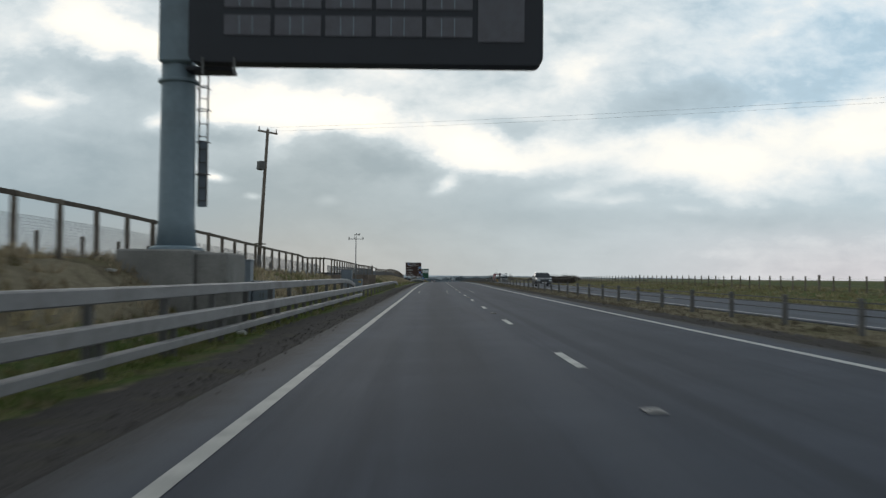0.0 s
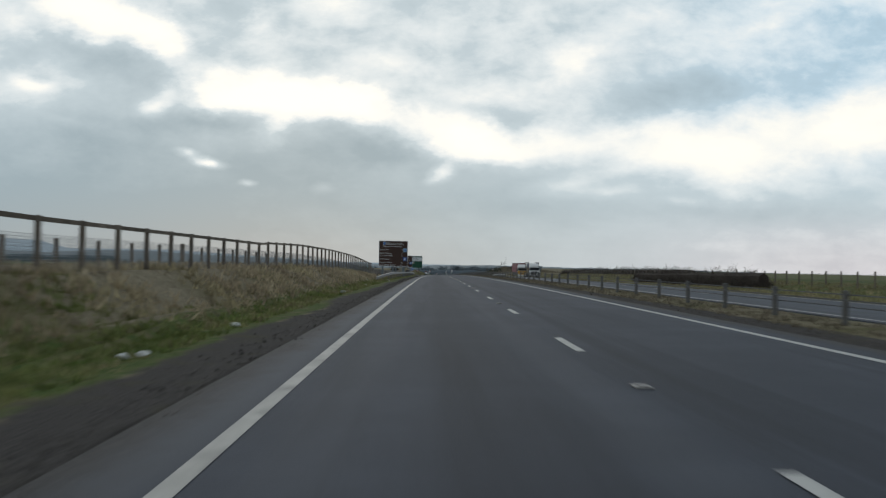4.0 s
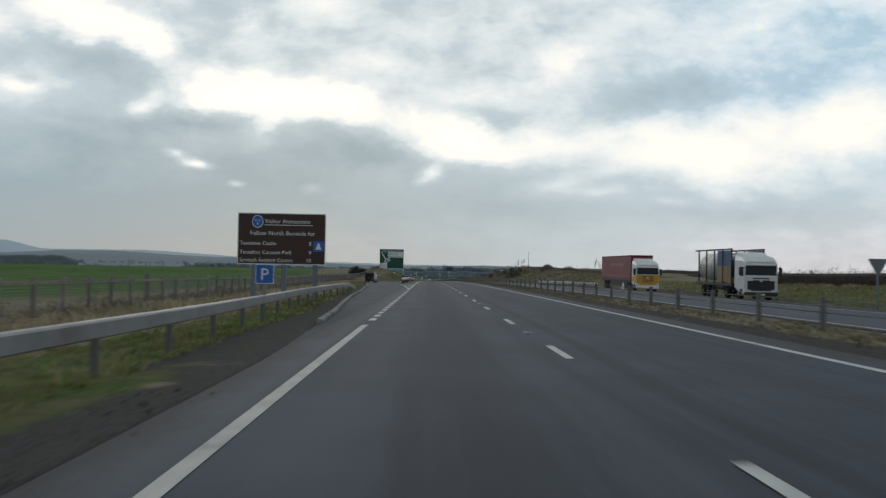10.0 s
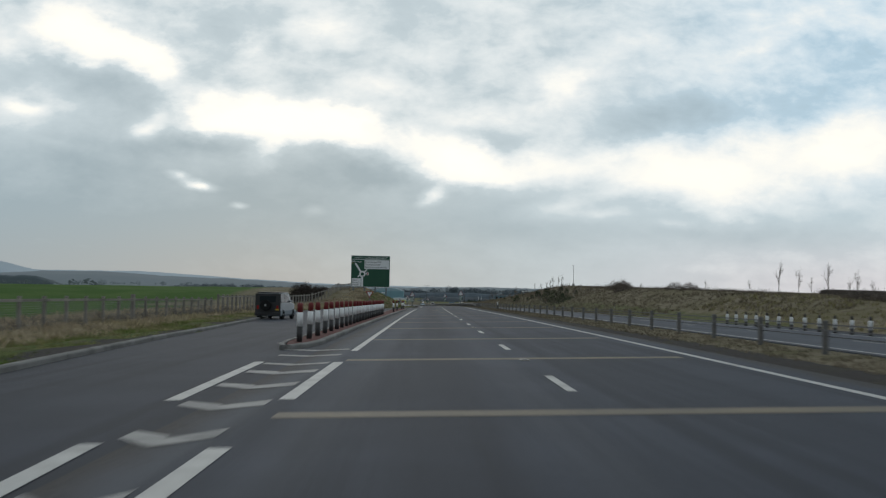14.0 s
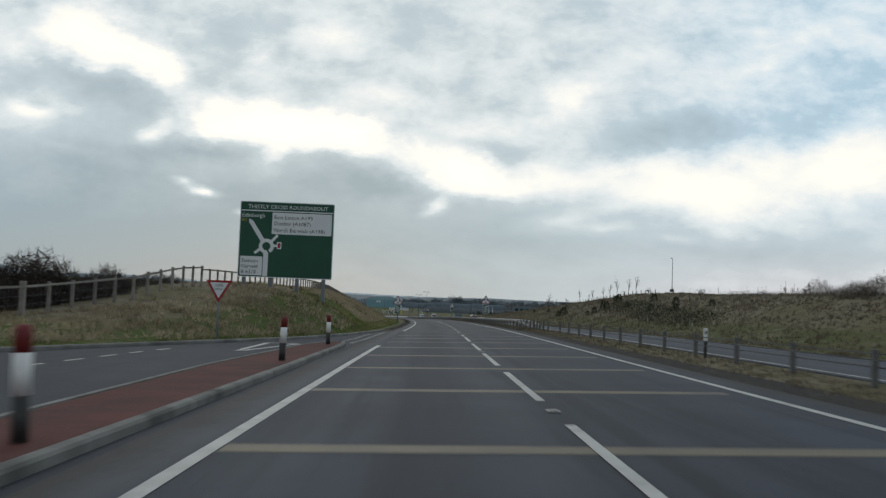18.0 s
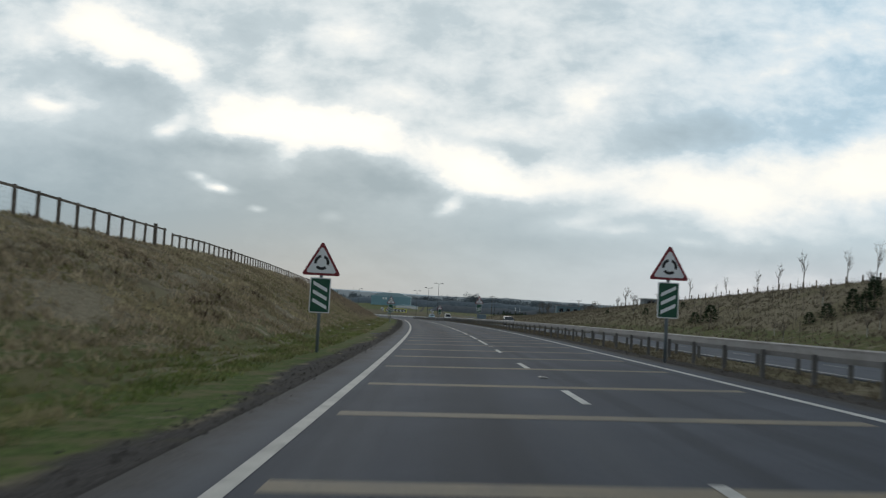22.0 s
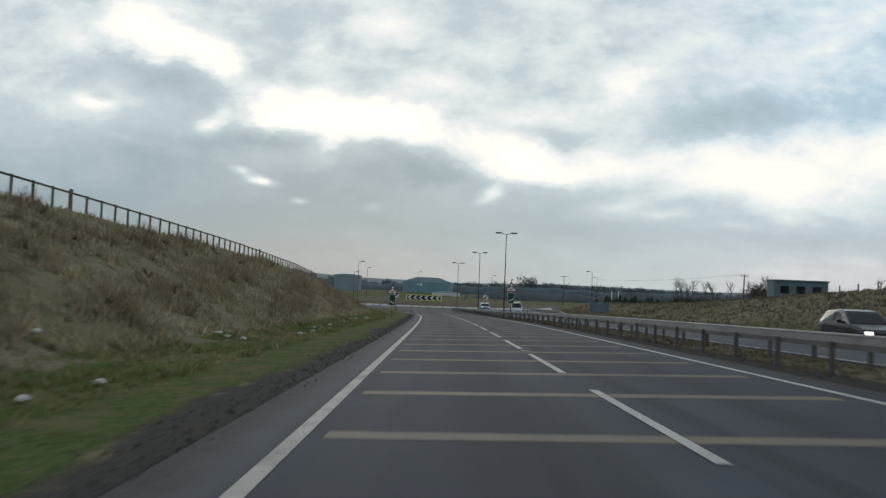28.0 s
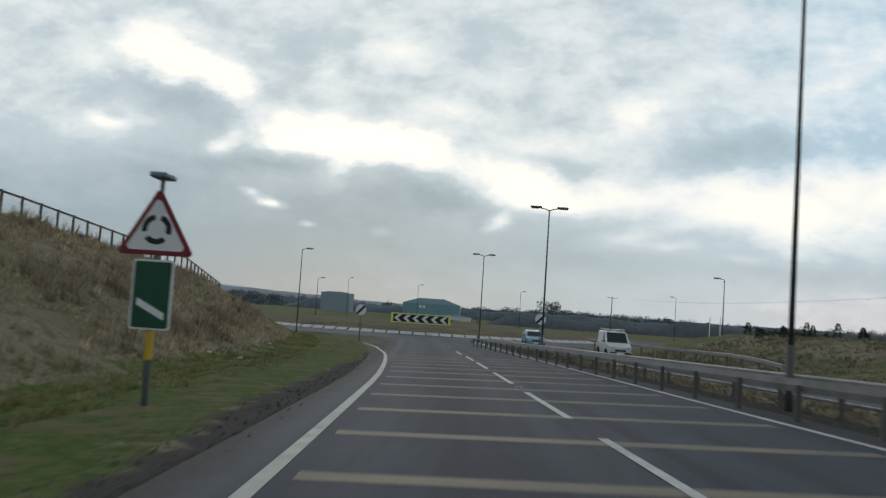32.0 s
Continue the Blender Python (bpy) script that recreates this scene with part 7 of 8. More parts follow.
lorry(on_road(334.6, 21.9) @ Matrix.Scale(0.925, 4), "parked lorry with red curtain sides and a white and amber cab", P_WHITE, M_AMBER, M_CURTAIN, material("dark_roof_edge", (0.06, 0.018, 0.018), (0.05, 0.016, 0.016), 0.6, bump=0), False, 19.4)
lorry(on_road(303.2, 21.75) @ Matrix.Scale(0.89, 4), "parked white-cab lorry carrying a framed tank with a blue end", P_WHITE, P_WHITE, M_LOAD, M_BOARD, True, 12.2)
cone = thing("traffic_cone", Matrix.Translation(at(331.0, 18.6, -0.02)), "small white marker cone in the far lay-by", "cone")
part("cone", turned([(0.17, 0.05), (0.06, 0.7), (0.03, 0.75)], 14), M_BOLLARD_WHITE, cone, "", True)
part("base", box((-0.22, -0.22, 0.0), (0.22, 0.22, 0.05), 0.02), M_PLASTIC, cone)


# ---------- plants ----------
def tufts(name, count, pick, mat, h0, h1, blades, label, seed, wide=0.03):
    """Many thin blades as one mesh. pick(rng, n) gives s and u."""
    rng = np.random.RandomState(seed)
    s, u = pick(rng, count)
    x, z = rx(s) + u, ground_z(s, u)
    n = len(s)
    k = blades
    S = np.repeat(np.stack([x, s, z - 0.04], -1), k, 0)
    S[:, :2] += rng.normal(0, 0.07, (n * k, 2))
    h = rng.uniform(h0, h1, n).repeat(k) * rng.uniform(0.6, 1.1, n * k)
    a = rng.uniform(0, 2 * math.pi, n * k)
    lean = rng.normal(0, 0.42, (n * k, 2)) * h[:, None]
    w = wide * (0.6 + h / h1)
    side = np.stack([np.cos(a), np.sin(a), np.zeros_like(a)], -1) * w[:, None]
    tip = S + np.stack([lean[:, 0], lean[:, 1], h], -1)
    verts = np.stack([S - side, S + side, tip], 1).reshape(-1, 3)
    me = bpy.data.meshes.new(name)
    m = n * k
    me.vertices.add(m * 3), me.loops.add(m * 3), me.polygons.add(m)
    me.vertices.foreach_set("co", verts.astype(np.float32).ravel())
    me.loops.foreach_set("vertex_index", np.arange(m * 3, dtype=np.int32))
    me.polygons.foreach_set("loop_start", np.arange(0, m * 3, 3, dtype=np.int32))
    me.update(calc_edges=True)
    me.materials.append(mat)
    return tagged(new(name, me), label, "grass", kind="stuff")


def clear_of_paving(s, u):
    """Keep places off paving, walls and kerbs."""
    keep = (u < -4.1) | (u > 6.9)
    keep &= ~((s > 254) & (s < 482) & (u > LAYBY_KERB(s) - 0.9 - 0.35 * np.sin(s * 0.7) * np.sin(s * 0.23)) & (u < 0))
    keep &= ~((s > 55) & (s < 112) & (u < -7.3) & (u > -8.2))
    keep &= ~((u > 8.9) & (u < 17.6)) & ~((s > 258) & (s < 420) & (u > 17) & (u < 24.5))
    keep &= ~((s > 785) & (np.hypot(s - 842, rx(s) + u + 8) < 48))
    return s[keep], u[keep]


def pick_bank(lo, hi, a, b, clump=0.0):
    def f(rng, n):
        s = rng.uniform(lo, hi, n)
        toe = column(BANK_LEFT, s, 1)
        u = toe + rng.uniform(a, b, n)
        if clump:
            keep = np.sin(s * 0.9 + 2 * np.sin(u * 0.7)) + np.sin(u * 1.7 + s * 0.23) + rng.normal(0, 0.6, n) > clump
            s, u = s[keep], u[keep]
        return clear_of_paving(s, u)
    return f


def pick_strip(lo, hi, u0, u1):
    def f(rng, n):
        return clear_of_paving(rng.uniform(lo, hi, n), rng.uniform(u0, u1, n))
    return f


tufts("dead_grass", 52000, pick_bank(-10, 480, -7.5, -0.3, -1.0), M_GRASS_DEAD, 0.12, 0.36, 5, "dead pale grass on the verge and low bank", 1)
tufts("dead_grass", 34000, pick_bank(494, 612, -12.5, -0.8, -1.0), M_GRASS_DEAD, 0.07, 0.26, 5, "short dead pale grass over the long bank", 2)
tufts("rough_grass", 13000, pick_bank(490, 612, -12.0, -0.2, -0.6), M_GRASS_MIX, 0.06, 0.20, 5, "short olive grass over the long bank", 12)
tufts("dead_grass", 24000, pick_bank(600, 800, -12.5, -0.6, -1.3), M_GRASS_DEAD, 0.12, 0.36, 5, "dead shaggy grass at the end of the long bank", 13)
tufts("rough_grass", 20000, pick_bank(-10, 800, -11, 0.4, -0.2), M_GRASS_MIX, 0.09, 0.26, 5, "olive rough grass among the dead grass", 3)
tufts("green_grass", 62000, pick_bank(-10, 790, -0.7, 1.6), M_GRASS_GREEN, 0.05, 0.17, 5, "short green grass along the verge", 4, 0.022)
tufts("rough_grass", 22000, pick_bank(-10, 790, -1.5, 1.7, 0.4), M_GRASS_MIX, 0.08, 0.24, 5, "straw-coloured grass at the edge of the bare soil", 14, 0.022)
tufts("green_grass", 9000, pick_bank(474, 512, -4.8, -0.3, -0.3), M_GRASS_GREEN, 0.07, 0.20, 5, "green grass on the bank below the large sign", 15, 0.025)
tufts("rough_grass", 9000, pick_bank(555, 630, -7.0, -0.3, -0.4), M_GRASS_MIX, 0.08, 0.24, 5, "olive grass on the middle of the long bank", 16)
tufts("green_grass", 9000, pick_bank(555, 630, -4.5, -0.3, 0.1), M_GRASS_GREEN, 0.07, 0.20, 5, "green grass low on the long bank", 17, 0.025)
tufts("green_grass", 9000, pick_strip(40, 118, -7.4, -4.2), M_GRASS_GREEN, 0.06, 0.16, 5, "short green grass before the bridge wall", 5, 0.02)
tufts("dead_grass", 14000, pick_strip(-20, 500, 6.9, 8.9), M_GRASS_BROWN, 0.04, 0.13, 5, "short dead grass in the central reserve", 6, 0.02)
tufts("dead_grass", 9000, pick_strip(490, 780, 6.8, 8.9), M_GRASS_BROWN, 0.05, 0.16, 5, "short rough grass under the median barrier", 7, 0.02)
tufts("rough_grass", 26000, pick_strip(-40, 420, 17.7, 34), M_GRASS_MIX, 0.10, 0.34, 5, "rough grass on the far verge", 8, 0.04)
tufts("dead_grass", 36000, pick_strip(395, 780, 18.0, 42), M_GRASS_BROWN, 0.12, 0.34, 5, "brown dead grass on the far bank", 9, 0.035)


def clods(name, count, lo, hi, u0, u1, label, seed):
    """Small lumps of soil and gravel, one mesh."""
    rng = np.random.RandomState(seed)
    s = rng.uniform(lo, hi, count)
    u = u0 + (u1 - u0) * rng.beta(1.4, 1.4, count)
    off = ~((s > 254) & (s < 484))
    s, u = s[off], u[off]
    n = len(s)
    c = np.stack([rx(s) + u, s, ground_z(s, u) - 0.012], -1)
    r = rng.uniform(0.006, 0.020, n) * rng.choice((1, 1, 1, 2.0), n)
    a = rng.uniform(0, 2.1, n)
    ring = [c + np.stack([np.cos(a + k * 2.094) * r, np.sin(a + k * 2.094) * r, np.zeros(n)], -1) * rng.uniform(0.7, 1.4, (n, 1)) for k in range(3)]
    top = c + np.stack([np.zeros(n), np.zeros(n), r * rng.uniform(0.7, 1.3, n) + 0.006], -1)
    verts = np.stack(ring + [top], 1).reshape(-1, 3)
    b = np.arange(n)[:, None] * 4
    faces = np.concatenate([b + np.array(f) for f in ((0, 1, 3), (1, 2, 3), (2, 0, 3))])
    return tagged(new(name, mesh_from(name, verts.tolist(), faces.tolist(), M_CLOD)), label, "gravel", kind="stuff")


clods("soil_clods", 24000, -10, 780, -3.6, -2.42, "dark soil lumps and gravel along the asphalt edge", 51)
clods("soil_clods", 9000, -10, 780, 6.05, 6.9, "dark soil and gravel beside the central reserve", 52)


def weed_field(name, count, lo, hi, a, b, seed, label):
    """Dead stalks of last year's weeds, one mesh."""
    return tufts(name, count, pick_bank(lo, hi, a, b, 0.6), M_WEED, 0.35, 0.9, 14, label, seed, 0.018)


tufts("dead_weeds", 1500, pick_bank(600, 780, -11.5, -1.8, 0.9), M_STALK, 0.12, 0.50, 16, "dark brown clumps of dead dock on the bank", 23, 0.02)
tufts("dead_weeds", 900, pick_bank(478, 552, -11.5, -1.8, 0.9), M_STALK, 0.10, 0.42, 16, "dark brown clumps of dead dock on the bank", 24, 0.02)
weed_field("dead_weeds", 5000, 612, 775, -11.5, -1.2, 21, "brown dead weed stalks standing on the bank")


def branches(bm_verts, bm_faces, rng, p, d, length, r, depth, leaf=None):
    q = p + d * length
    k = len(bm_verts)
    side = d.orthogonal().normalized()
    up = d.cross(side)
    for c, rr in ((p, r), (q, r * 0.6)):
        for a in (0, 2.09, 4.19):
            bm_verts.append(c + side * math.cos(a) * rr + up * math.sin(a) * rr)
    for j in range(3):
        bm_faces.append((k + j, k + (j + 1) % 3, k + 3 + (j + 1) % 3, k + 3 + j))
    if depth:
        for _ in range(rng.choice((2, 3, 3))):
            nd = (d + Vector((rng.uniform(-0.75, 0.75), rng.uniform(-0.75, 0.75), rng.uniform(-0.15, 0.45)))).normalized()
            start = p + d * length * rng.uniform(0.45, 1.0)
            branches(bm_verts, bm_faces, rng, start, nd, length * rng.uniform(0.55, 0.8), r * 0.55, depth - 1, leaf)


def bare_tree(h, label, seed, depth=4, guard=False, name="bare_tree"):
    rng = random.Random(seed)
    t = thing(name, Matrix(), label, "tree" if name == "bare_tree" else "shrub", "bare trees")
    part("trunk", tube([(0, 0, -0.2), (0.02 * h, 0, h * 0.3), (0, 0.02 * h, h * 0.62)], 0.018 * h + 0.012, 0.010 * h + 0.006, 7), M_BARK, t, "", True)
    v, f = [], []
    for k in range(7):
        z = h * rng.uniform(0.28, 0.62)
        a = rng.uniform(0, 6.28)
        branches(v, f, rng, Vector((0, 0, z)), Vector((math.cos(a) * 0.5, math.sin(a) * 0.5, 0.85)).normalized(), h * 0.22, 0.008 * h + 0.006, depth - 1)
    child("crown", mesh_from("crown", v, f, M_TWIG), t, None, "bare winter twigs")
    if guard:
        part("tree_guard", tube([(0.02, 0, -0.05), (0.02, 0, 0.9)], 0.06, seg=8), M_TUBE, t, "pale tree guard tube")
    return t


def conifer(h, label, seed):
    """Small dark evergreen of many needle clumps."""
    rng = np.random.RandomState(seed)
    t = thing("evergreen_shrub", Matrix(), label, "shrub", "evergreen shrubs")
    part("trunk", tube([(0, 0, -0.2), (0, 0, h * 0.8)], 0.03 * h, 0.01, 6), M_BARK, t)
    v, f = [], []
    for _ in range(420):
        z = h * rng.uniform(0.06, 1.0)
        r = 0.34 * h * (1.04 - z / h) ** 0.6 * math.sqrt(rng.uniform(0.1, 1.0)) * rng.uniform(0.7, 1.25)
        a = rng.uniform(0, 2 * math.pi)
        c = Vector((r * math.cos(a), r * math.sin(a), z))
        d = Vector((math.cos(a) + rng.normal(0, 0.4), math.sin(a) + rng.normal(0, 0.4), rng.uniform(-0.3, 0.5))).normalized() * h * 0.11
        w = d.cross(Vector((rng.normal(), rng.normal(), rng.normal()))).normalized() * h * 0.03
        k = len(v)
        v += [c - w, c + w, c + d]
        f.append((k, k + 1, k + 2))
    child("crown", mesh_from("crown", v, f, M_EVERGREEN), t, None, "dark needle clumps")
    return t


def thicket(name, label, spots, h, spread_, count, mat, seed, category="hedge", core=0.0, twiggy=False):
    """Dense dark growth along a line of (s, u): many small twigs in rounded mounds, uneven at the top."""
    rng = np.random.RandomState(seed)
    line = np.array(spots, float)
    i = rng.randint(0, len(line), count)
    mound = h * (0.55 + 0.65 * rng.uniform(0, 1, len(line)) ** 1.3)
    a, r = rng.uniform(0, 2 * math.pi, count), np.sqrt(rng.uniform(0, 1, count))
    s, u = line[i, 0] + r * np.cos(a) * spread_ * 1.3, line[i, 1] + r * np.sin(a) * spread_ * 0.8
    z = mound[i] * (1 - 0.75 * r * r) * rng.uniform(0, 1, count) ** 0.8
    c = np.stack([rx(s) + u, s, ground_z(s, u) + z - 0.04], -1)
    d = np.stack([rng.normal(0, 0.6, count), rng.normal(0, 0.6, count), rng.uniform(0.1, 1.0, count)], -1)
    size = (0.10 + 0.10 * h * rng.uniform(0.4, 1.0, count)) * (1.9 if twiggy else 1.0)
    d *= (size / np.linalg.norm(d, axis=1))[:, None]
    w = rng.normal(0, 1, (count, 3))
    w *= ((0.018 + 0.02 * h) * (0.33 if twiggy else 1.0) * rng.uniform(0.6, 1.4, count) / np.linalg.norm(w, axis=1))[:, None]
    verts = np.stack([c - w, c + w, c + d], 1).reshape(-1, 3)
    ob = tagged(new(name, mesh_from(name, verts.tolist(), np.arange(3 * count).reshape(-1, 3).tolist(), mat)), label, category)
    if core:
        pts = [on_ground(p, q) for p, q in spots]
        prof = [(-spread_ * 0.55, -0.1), (spread_ * 0.55, -0.1), (spread_ * 0.42, h * core * 0.8), (0.0, h * core), (-spread_ * 0.42, h * core * 0.8)]
        child("inner_growth", sweep(prof, pts, mat, "inner_growth"), ob, None, "dense inner twigs")
    return ob


prng = random.Random(11)
saplings = [bare_tree(2.6, "slender bare sapling in a pale guard tube", 1, 4, True), bare_tree(3.4, "bare young tree on the far bank", 2, 4), bare_tree(2.1, "small bare sapling on the far bank", 3, 4, True)]
for k, t in enumerate(saplings):
    t.matrix_basis = Matrix.Translation(on_ground(640 + 9 * k, 33 + k))
for k in range(30):
    s = prng.choice((prng.uniform(500, 745), prng.uniform(545, 700), prng.uniform(440, 560)))
    top = float(column(BANK_RIGHT, s, 2))
    u = top + prng.uniform(-9, 1)
    copy_thing(saplings[(0, 2)[k % 2]], Matrix.Translation(on_ground(s, u)) @ pose(0, 0, 0, 0, 0, prng.uniform(0, 360)) @ Matrix.Scale(prng.uniform(0.4, 0.8) * (0.7 if s < 520 else 1.0), 4))
# taller saplings on the crest: along, height
for s, h in ((399.0, 1.3), (401.3, 1.9), (402.6, 1.4), (406.2, 2.4), (409.5, 1.5), (412.0, 2.1), (416.7, 2.6), (424.0, 1.2), (438.7, 1.2), (445.0, 1.0),
             (572.5, 2.9), (577.5, 2.7), (586.5, 3.2), (593.0, 2.6), (598.5, 2.3), (608.7, 2.2), (612.5, 1.6), (623.7, 2.8), (640.0, 1.6), (655.0, 1.8), (668.0, 1.5)):
    u = float(column(BANK_RIGHT, s, 2)) + 0.9
    copy_thing(saplings[1], Matrix.Translation(on_ground(s, u)) @ pose(0, 0, 0, prng.uniform(-4, 4), prng.uniform(-4, 4), prng.uniform(0, 360)) @ Matrix.Diagonal((h / 3.4 * 0.7, h / 3.4 * 0.7, h / 3.0, 1)))
pines = [conifer(1.6, "small dark evergreen on the far bank", 5), conifer(2.3, "dark young pine on the far bank", 6)]
for t, s, u, k in zip(pines, (558.8, 560.6), (26.9, 29.2), (1.0, 0.62)):
    t.matrix_basis = Matrix.Translation(on_ground(s, u)) @ Matrix.Scale(k, 4)
# along, across, height
for s, u, h in ((584.0, 24.5, 1.1), (580.6, 24.8, 1.6), (613.0, 27.6, 0.9), (560.7, 24.9, 0.85), (560.3, 25.9, 1.05), (557.6, 27.2, 1.3), (562.5, 30.2, 1.3), (520, 27, 0.9), (527, 29, 1.1), (533, 27.5, 0.8), (541, 30, 1.2), (548, 28, 0.9), (512, 28.5, 0.8), (606, 30, 0.7), (640, 29, 0.7)):
    copy_thing(pines[0], Matrix.Translation(on_ground(s, u)) @ pose(0, 0, 0, 0, 0, prng.uniform(0, 360)) @ Matrix.Diagonal((h / 1.6 * 1.5, h / 1.6 * 1.5, h / 1.6, 1)))

line_of = lambda s0, s1, u0, u1, n: [(s0 + (s1 - s0) * k / (n - 1), u0 + (u1 - u0) * k / (n - 1)) for k in range(n)]
thicket("hedge", "long dark leafless hedge beyond the far lay-by", line_of(222, 346, 34.3, 34.3, 110), 1.5, 1.4, 46000, M_SCRUB, 31, "hedge", 0.70, True)
thicket("hedge", "short dark leafless hedge beside the far verge", line_of(173, 212, 26.2, 24.8, 34), 1.75, 0.9, 14000, M_SCRUB, 30, "hedge", 0.7, True)
thicket("hedge", "long dark leafless hedge along the far field", line_of(340, 420, 56, 52, 40), 0.8, 2.2, 9000, M_SCRUB, 32, "hedge", 0.7)
thicket("hedge", "dark leafless hedge far along the field", line_of(330, 470, 75, 60, 50), 1.2, 2.6, 12000, M_SCRUB, 33, "hedge", 0.7)
thicket("scrub", "dark bare scrub along the crest of the far bank", line_of(414, 520, 32, 33.5, 80), 0.55, 1.5, 16000, M_TWIG, 34, "shrub", 0.0, True)
thicket("scrub", "pale leafless bushes on the crest of the far bank", [(474, 29.5), (476, 30.5), (482, 31.0), (484, 31.8), (486, 31.2), (491, 33.0), (497, 33.0), (444, 31.6), (452, 32.0)], 1.5, 1.5, 9000, M_TWIG, 46, "shrub", 0.0, True)
thicket("scrub", "dark bare scrub where the crest runs down", line_of(396, 404, 32, 32.3, 8), 0.8, 1.0, 3500, M_TWIG, 41, "shrub", 0.0, True)
thicket("scrub", "dark evergreen scrub on the face of the far bank", line_of(500, 556, 24, 29, 40), 0.55, 3.0, 12000, M_EVERGREEN, 35, "shrub")
thicket("scrub", "bare brown scrub on the crest of the far bank", line_of(560, 700, 36, 39, 50), 0.5, 2.0, 9000, M_TWIG, 36, "shrub", 0.0, True)
thicket("bush", "tall dark leafless bush behind the lay-by fence", line_of(455, 463, -17.9, -17.2, 11), 2.35, 1.2, 14000, M_SCRUB, 37, "bush", 0.45, True)
thicket("bush", "dark leafless bush sloping down behind the lay-by fence", line_of(463.5, 469, -17.2, -16.7, 7), 1.55, 1.1, 7000, M_SCRUB, 48, "bush", 0.45, True)
thicket("bush", "dark bush behind the lay-by fence", line_of(466, 480, -17.2, -17.0, 8), 0.9, 1.1, 5000, M_SCRUB, 38, "bush", 0.0, True)
thicket("bush", "bare brambles at the foot of the field fence", line_of(228, 430, -9.0, -15.3, 70), 0.6, 0.8, 14000, M_TWIG, 39, "bush", 0.0, True)
thicket("scrub", "dark evergreen scrub row before the far wood", line_of(784, 806, 33, 48, 24), 0.95, 1.8, 7000, M_EVERGREEN, 43, "shrub")
thicket("scrub", "dark evergreen scrub row by the far power pole", line_of(780, 792, 43, 60, 30), 1.9, 1.5, 14000, M_EVERGREEN, 44, "shrub")
thicket("bush", "tall spreading leafless thorn beside the power pole", [(789, 60.6), (790, 61.6), (790, 62.6), (791, 61.4)], 6.0, 2.3, 6000, M_TWIG, 47, "bush", 0.0, True)
thicket("scrub", "dark earth and weeds heaped beside the roundabout", line_of(815, 818, -16.5, -4.5, 26), 0.95, 1.0, 8000, M_SCRUB, 45, "shrub")
big = [bare_tree(6.0, "tall bare tree beyond the far bank", 8, 5), bare_tree(7.5, "spreading bare tree beyond the far bank", 9, 5)]
for t, (s, x) in zip(big, ((784, 57), (792, 62))):
    t.matrix_basis = Matrix.Translation(on_ground(s, x)) @ Matrix.Scale(0.62, 4)
for k, (s, u) in enumerate(((779, 43.0), (782, 44.6), (779, 45.6), (784, 46.4), (780, 48.2), (783, 50.4), (781, 53.0), (790, 60.0), (812, 66.0), (820, 72.0), (806, 80.0))):
    copy_thing(big[k % 2], Matrix.Translation(on_ground(s, u)) @ pose(0, 0, 0, 0, 0, prng.uniform(0, 360)) @ Matrix.Diagonal((0.95, 0.95, prng.uniform(1.05, 1.35), 1)))
for k in range(12):
    s, u = prng.uniform(778, 800), prng.choice((prng.uniform(30, 50), prng.uniform(50, 75)))
    copy_thing(pines[k % 2], Matrix.Translation(on_ground(s, u)) @ pose(0, 0, 0, 0, 0, prng.uniform(0, 360)) @ Matrix.Scale(prng.uniform(0.6, 1.15), 4))
whip_rng = np.random.RandomState(77)
verts, faces = [], []
for _ in range(420):
    s, u = whip_rng.uniform(486, 600), whip_rng.uniform(21.5, 33)
    p, h = on_ground(s, u, -0.05), whip_rng.uniform(0.5, 1.5)
    q = p + Vector((whip_rng.normal(0, 0.06), whip_rng.normal(0, 0.06), h))
    k = len(verts)
    for c, r in ((p, 0.022), (q, 0.008)):
        verts += [c + Vector((r, 0, 0)), c + Vector((-r * 0.5, r * 0.87, 0)), c + Vector((-r * 0.5, -r * 0.87, 0))]
    faces += [(k, k + 1, k + 4, k + 3), (k + 1, k + 2, k + 5, k + 4), (k + 2, k, k + 3, k + 5)]
tagged(new("planted_whips", mesh_from("planted_whips", verts, faces, M_TWIG)), "many thin leafless whips planted on the far bank", "shrubs", kind="stuff")
# pines along the crest: along, across, height
for s, u, h in ((775, 28.3, 1.5), (773, 29.4, 1.0), (775, 32.2, 1.35), (777, 33.6, 1.2), (775, 34.8, 1.45), (779, 35.7, 1.1), (775, 36.9, 1.9), (778, 38.4, 1.3), (782, 40.5, 1.6), (776, 43.0, 1.2)):
    copy_thing(pines[int(u * 10) % 2], Matrix.Translation(on_ground(s, u)) @ pose(0, 0, 0, 0, 0, prng.uniform(0, 360)) @ Matrix.Diagonal((h / 1.9, h / 1.9, h / (1.6, 2.3)[int(u * 10) % 2], 1)))
for k in range(34):
    s, u = prng.uniform(492, 566), prng.uniform(21.5, 31)
    copy_thing(saplings[(0, 2)[k % 2]], Matrix.Translation(on_ground(s, u)) @ pose(0, 0, 0, 0, 0, prng.uniform(0, 360)) @ Matrix.Scale(prng.uniform(0.4, 0.7), 4))


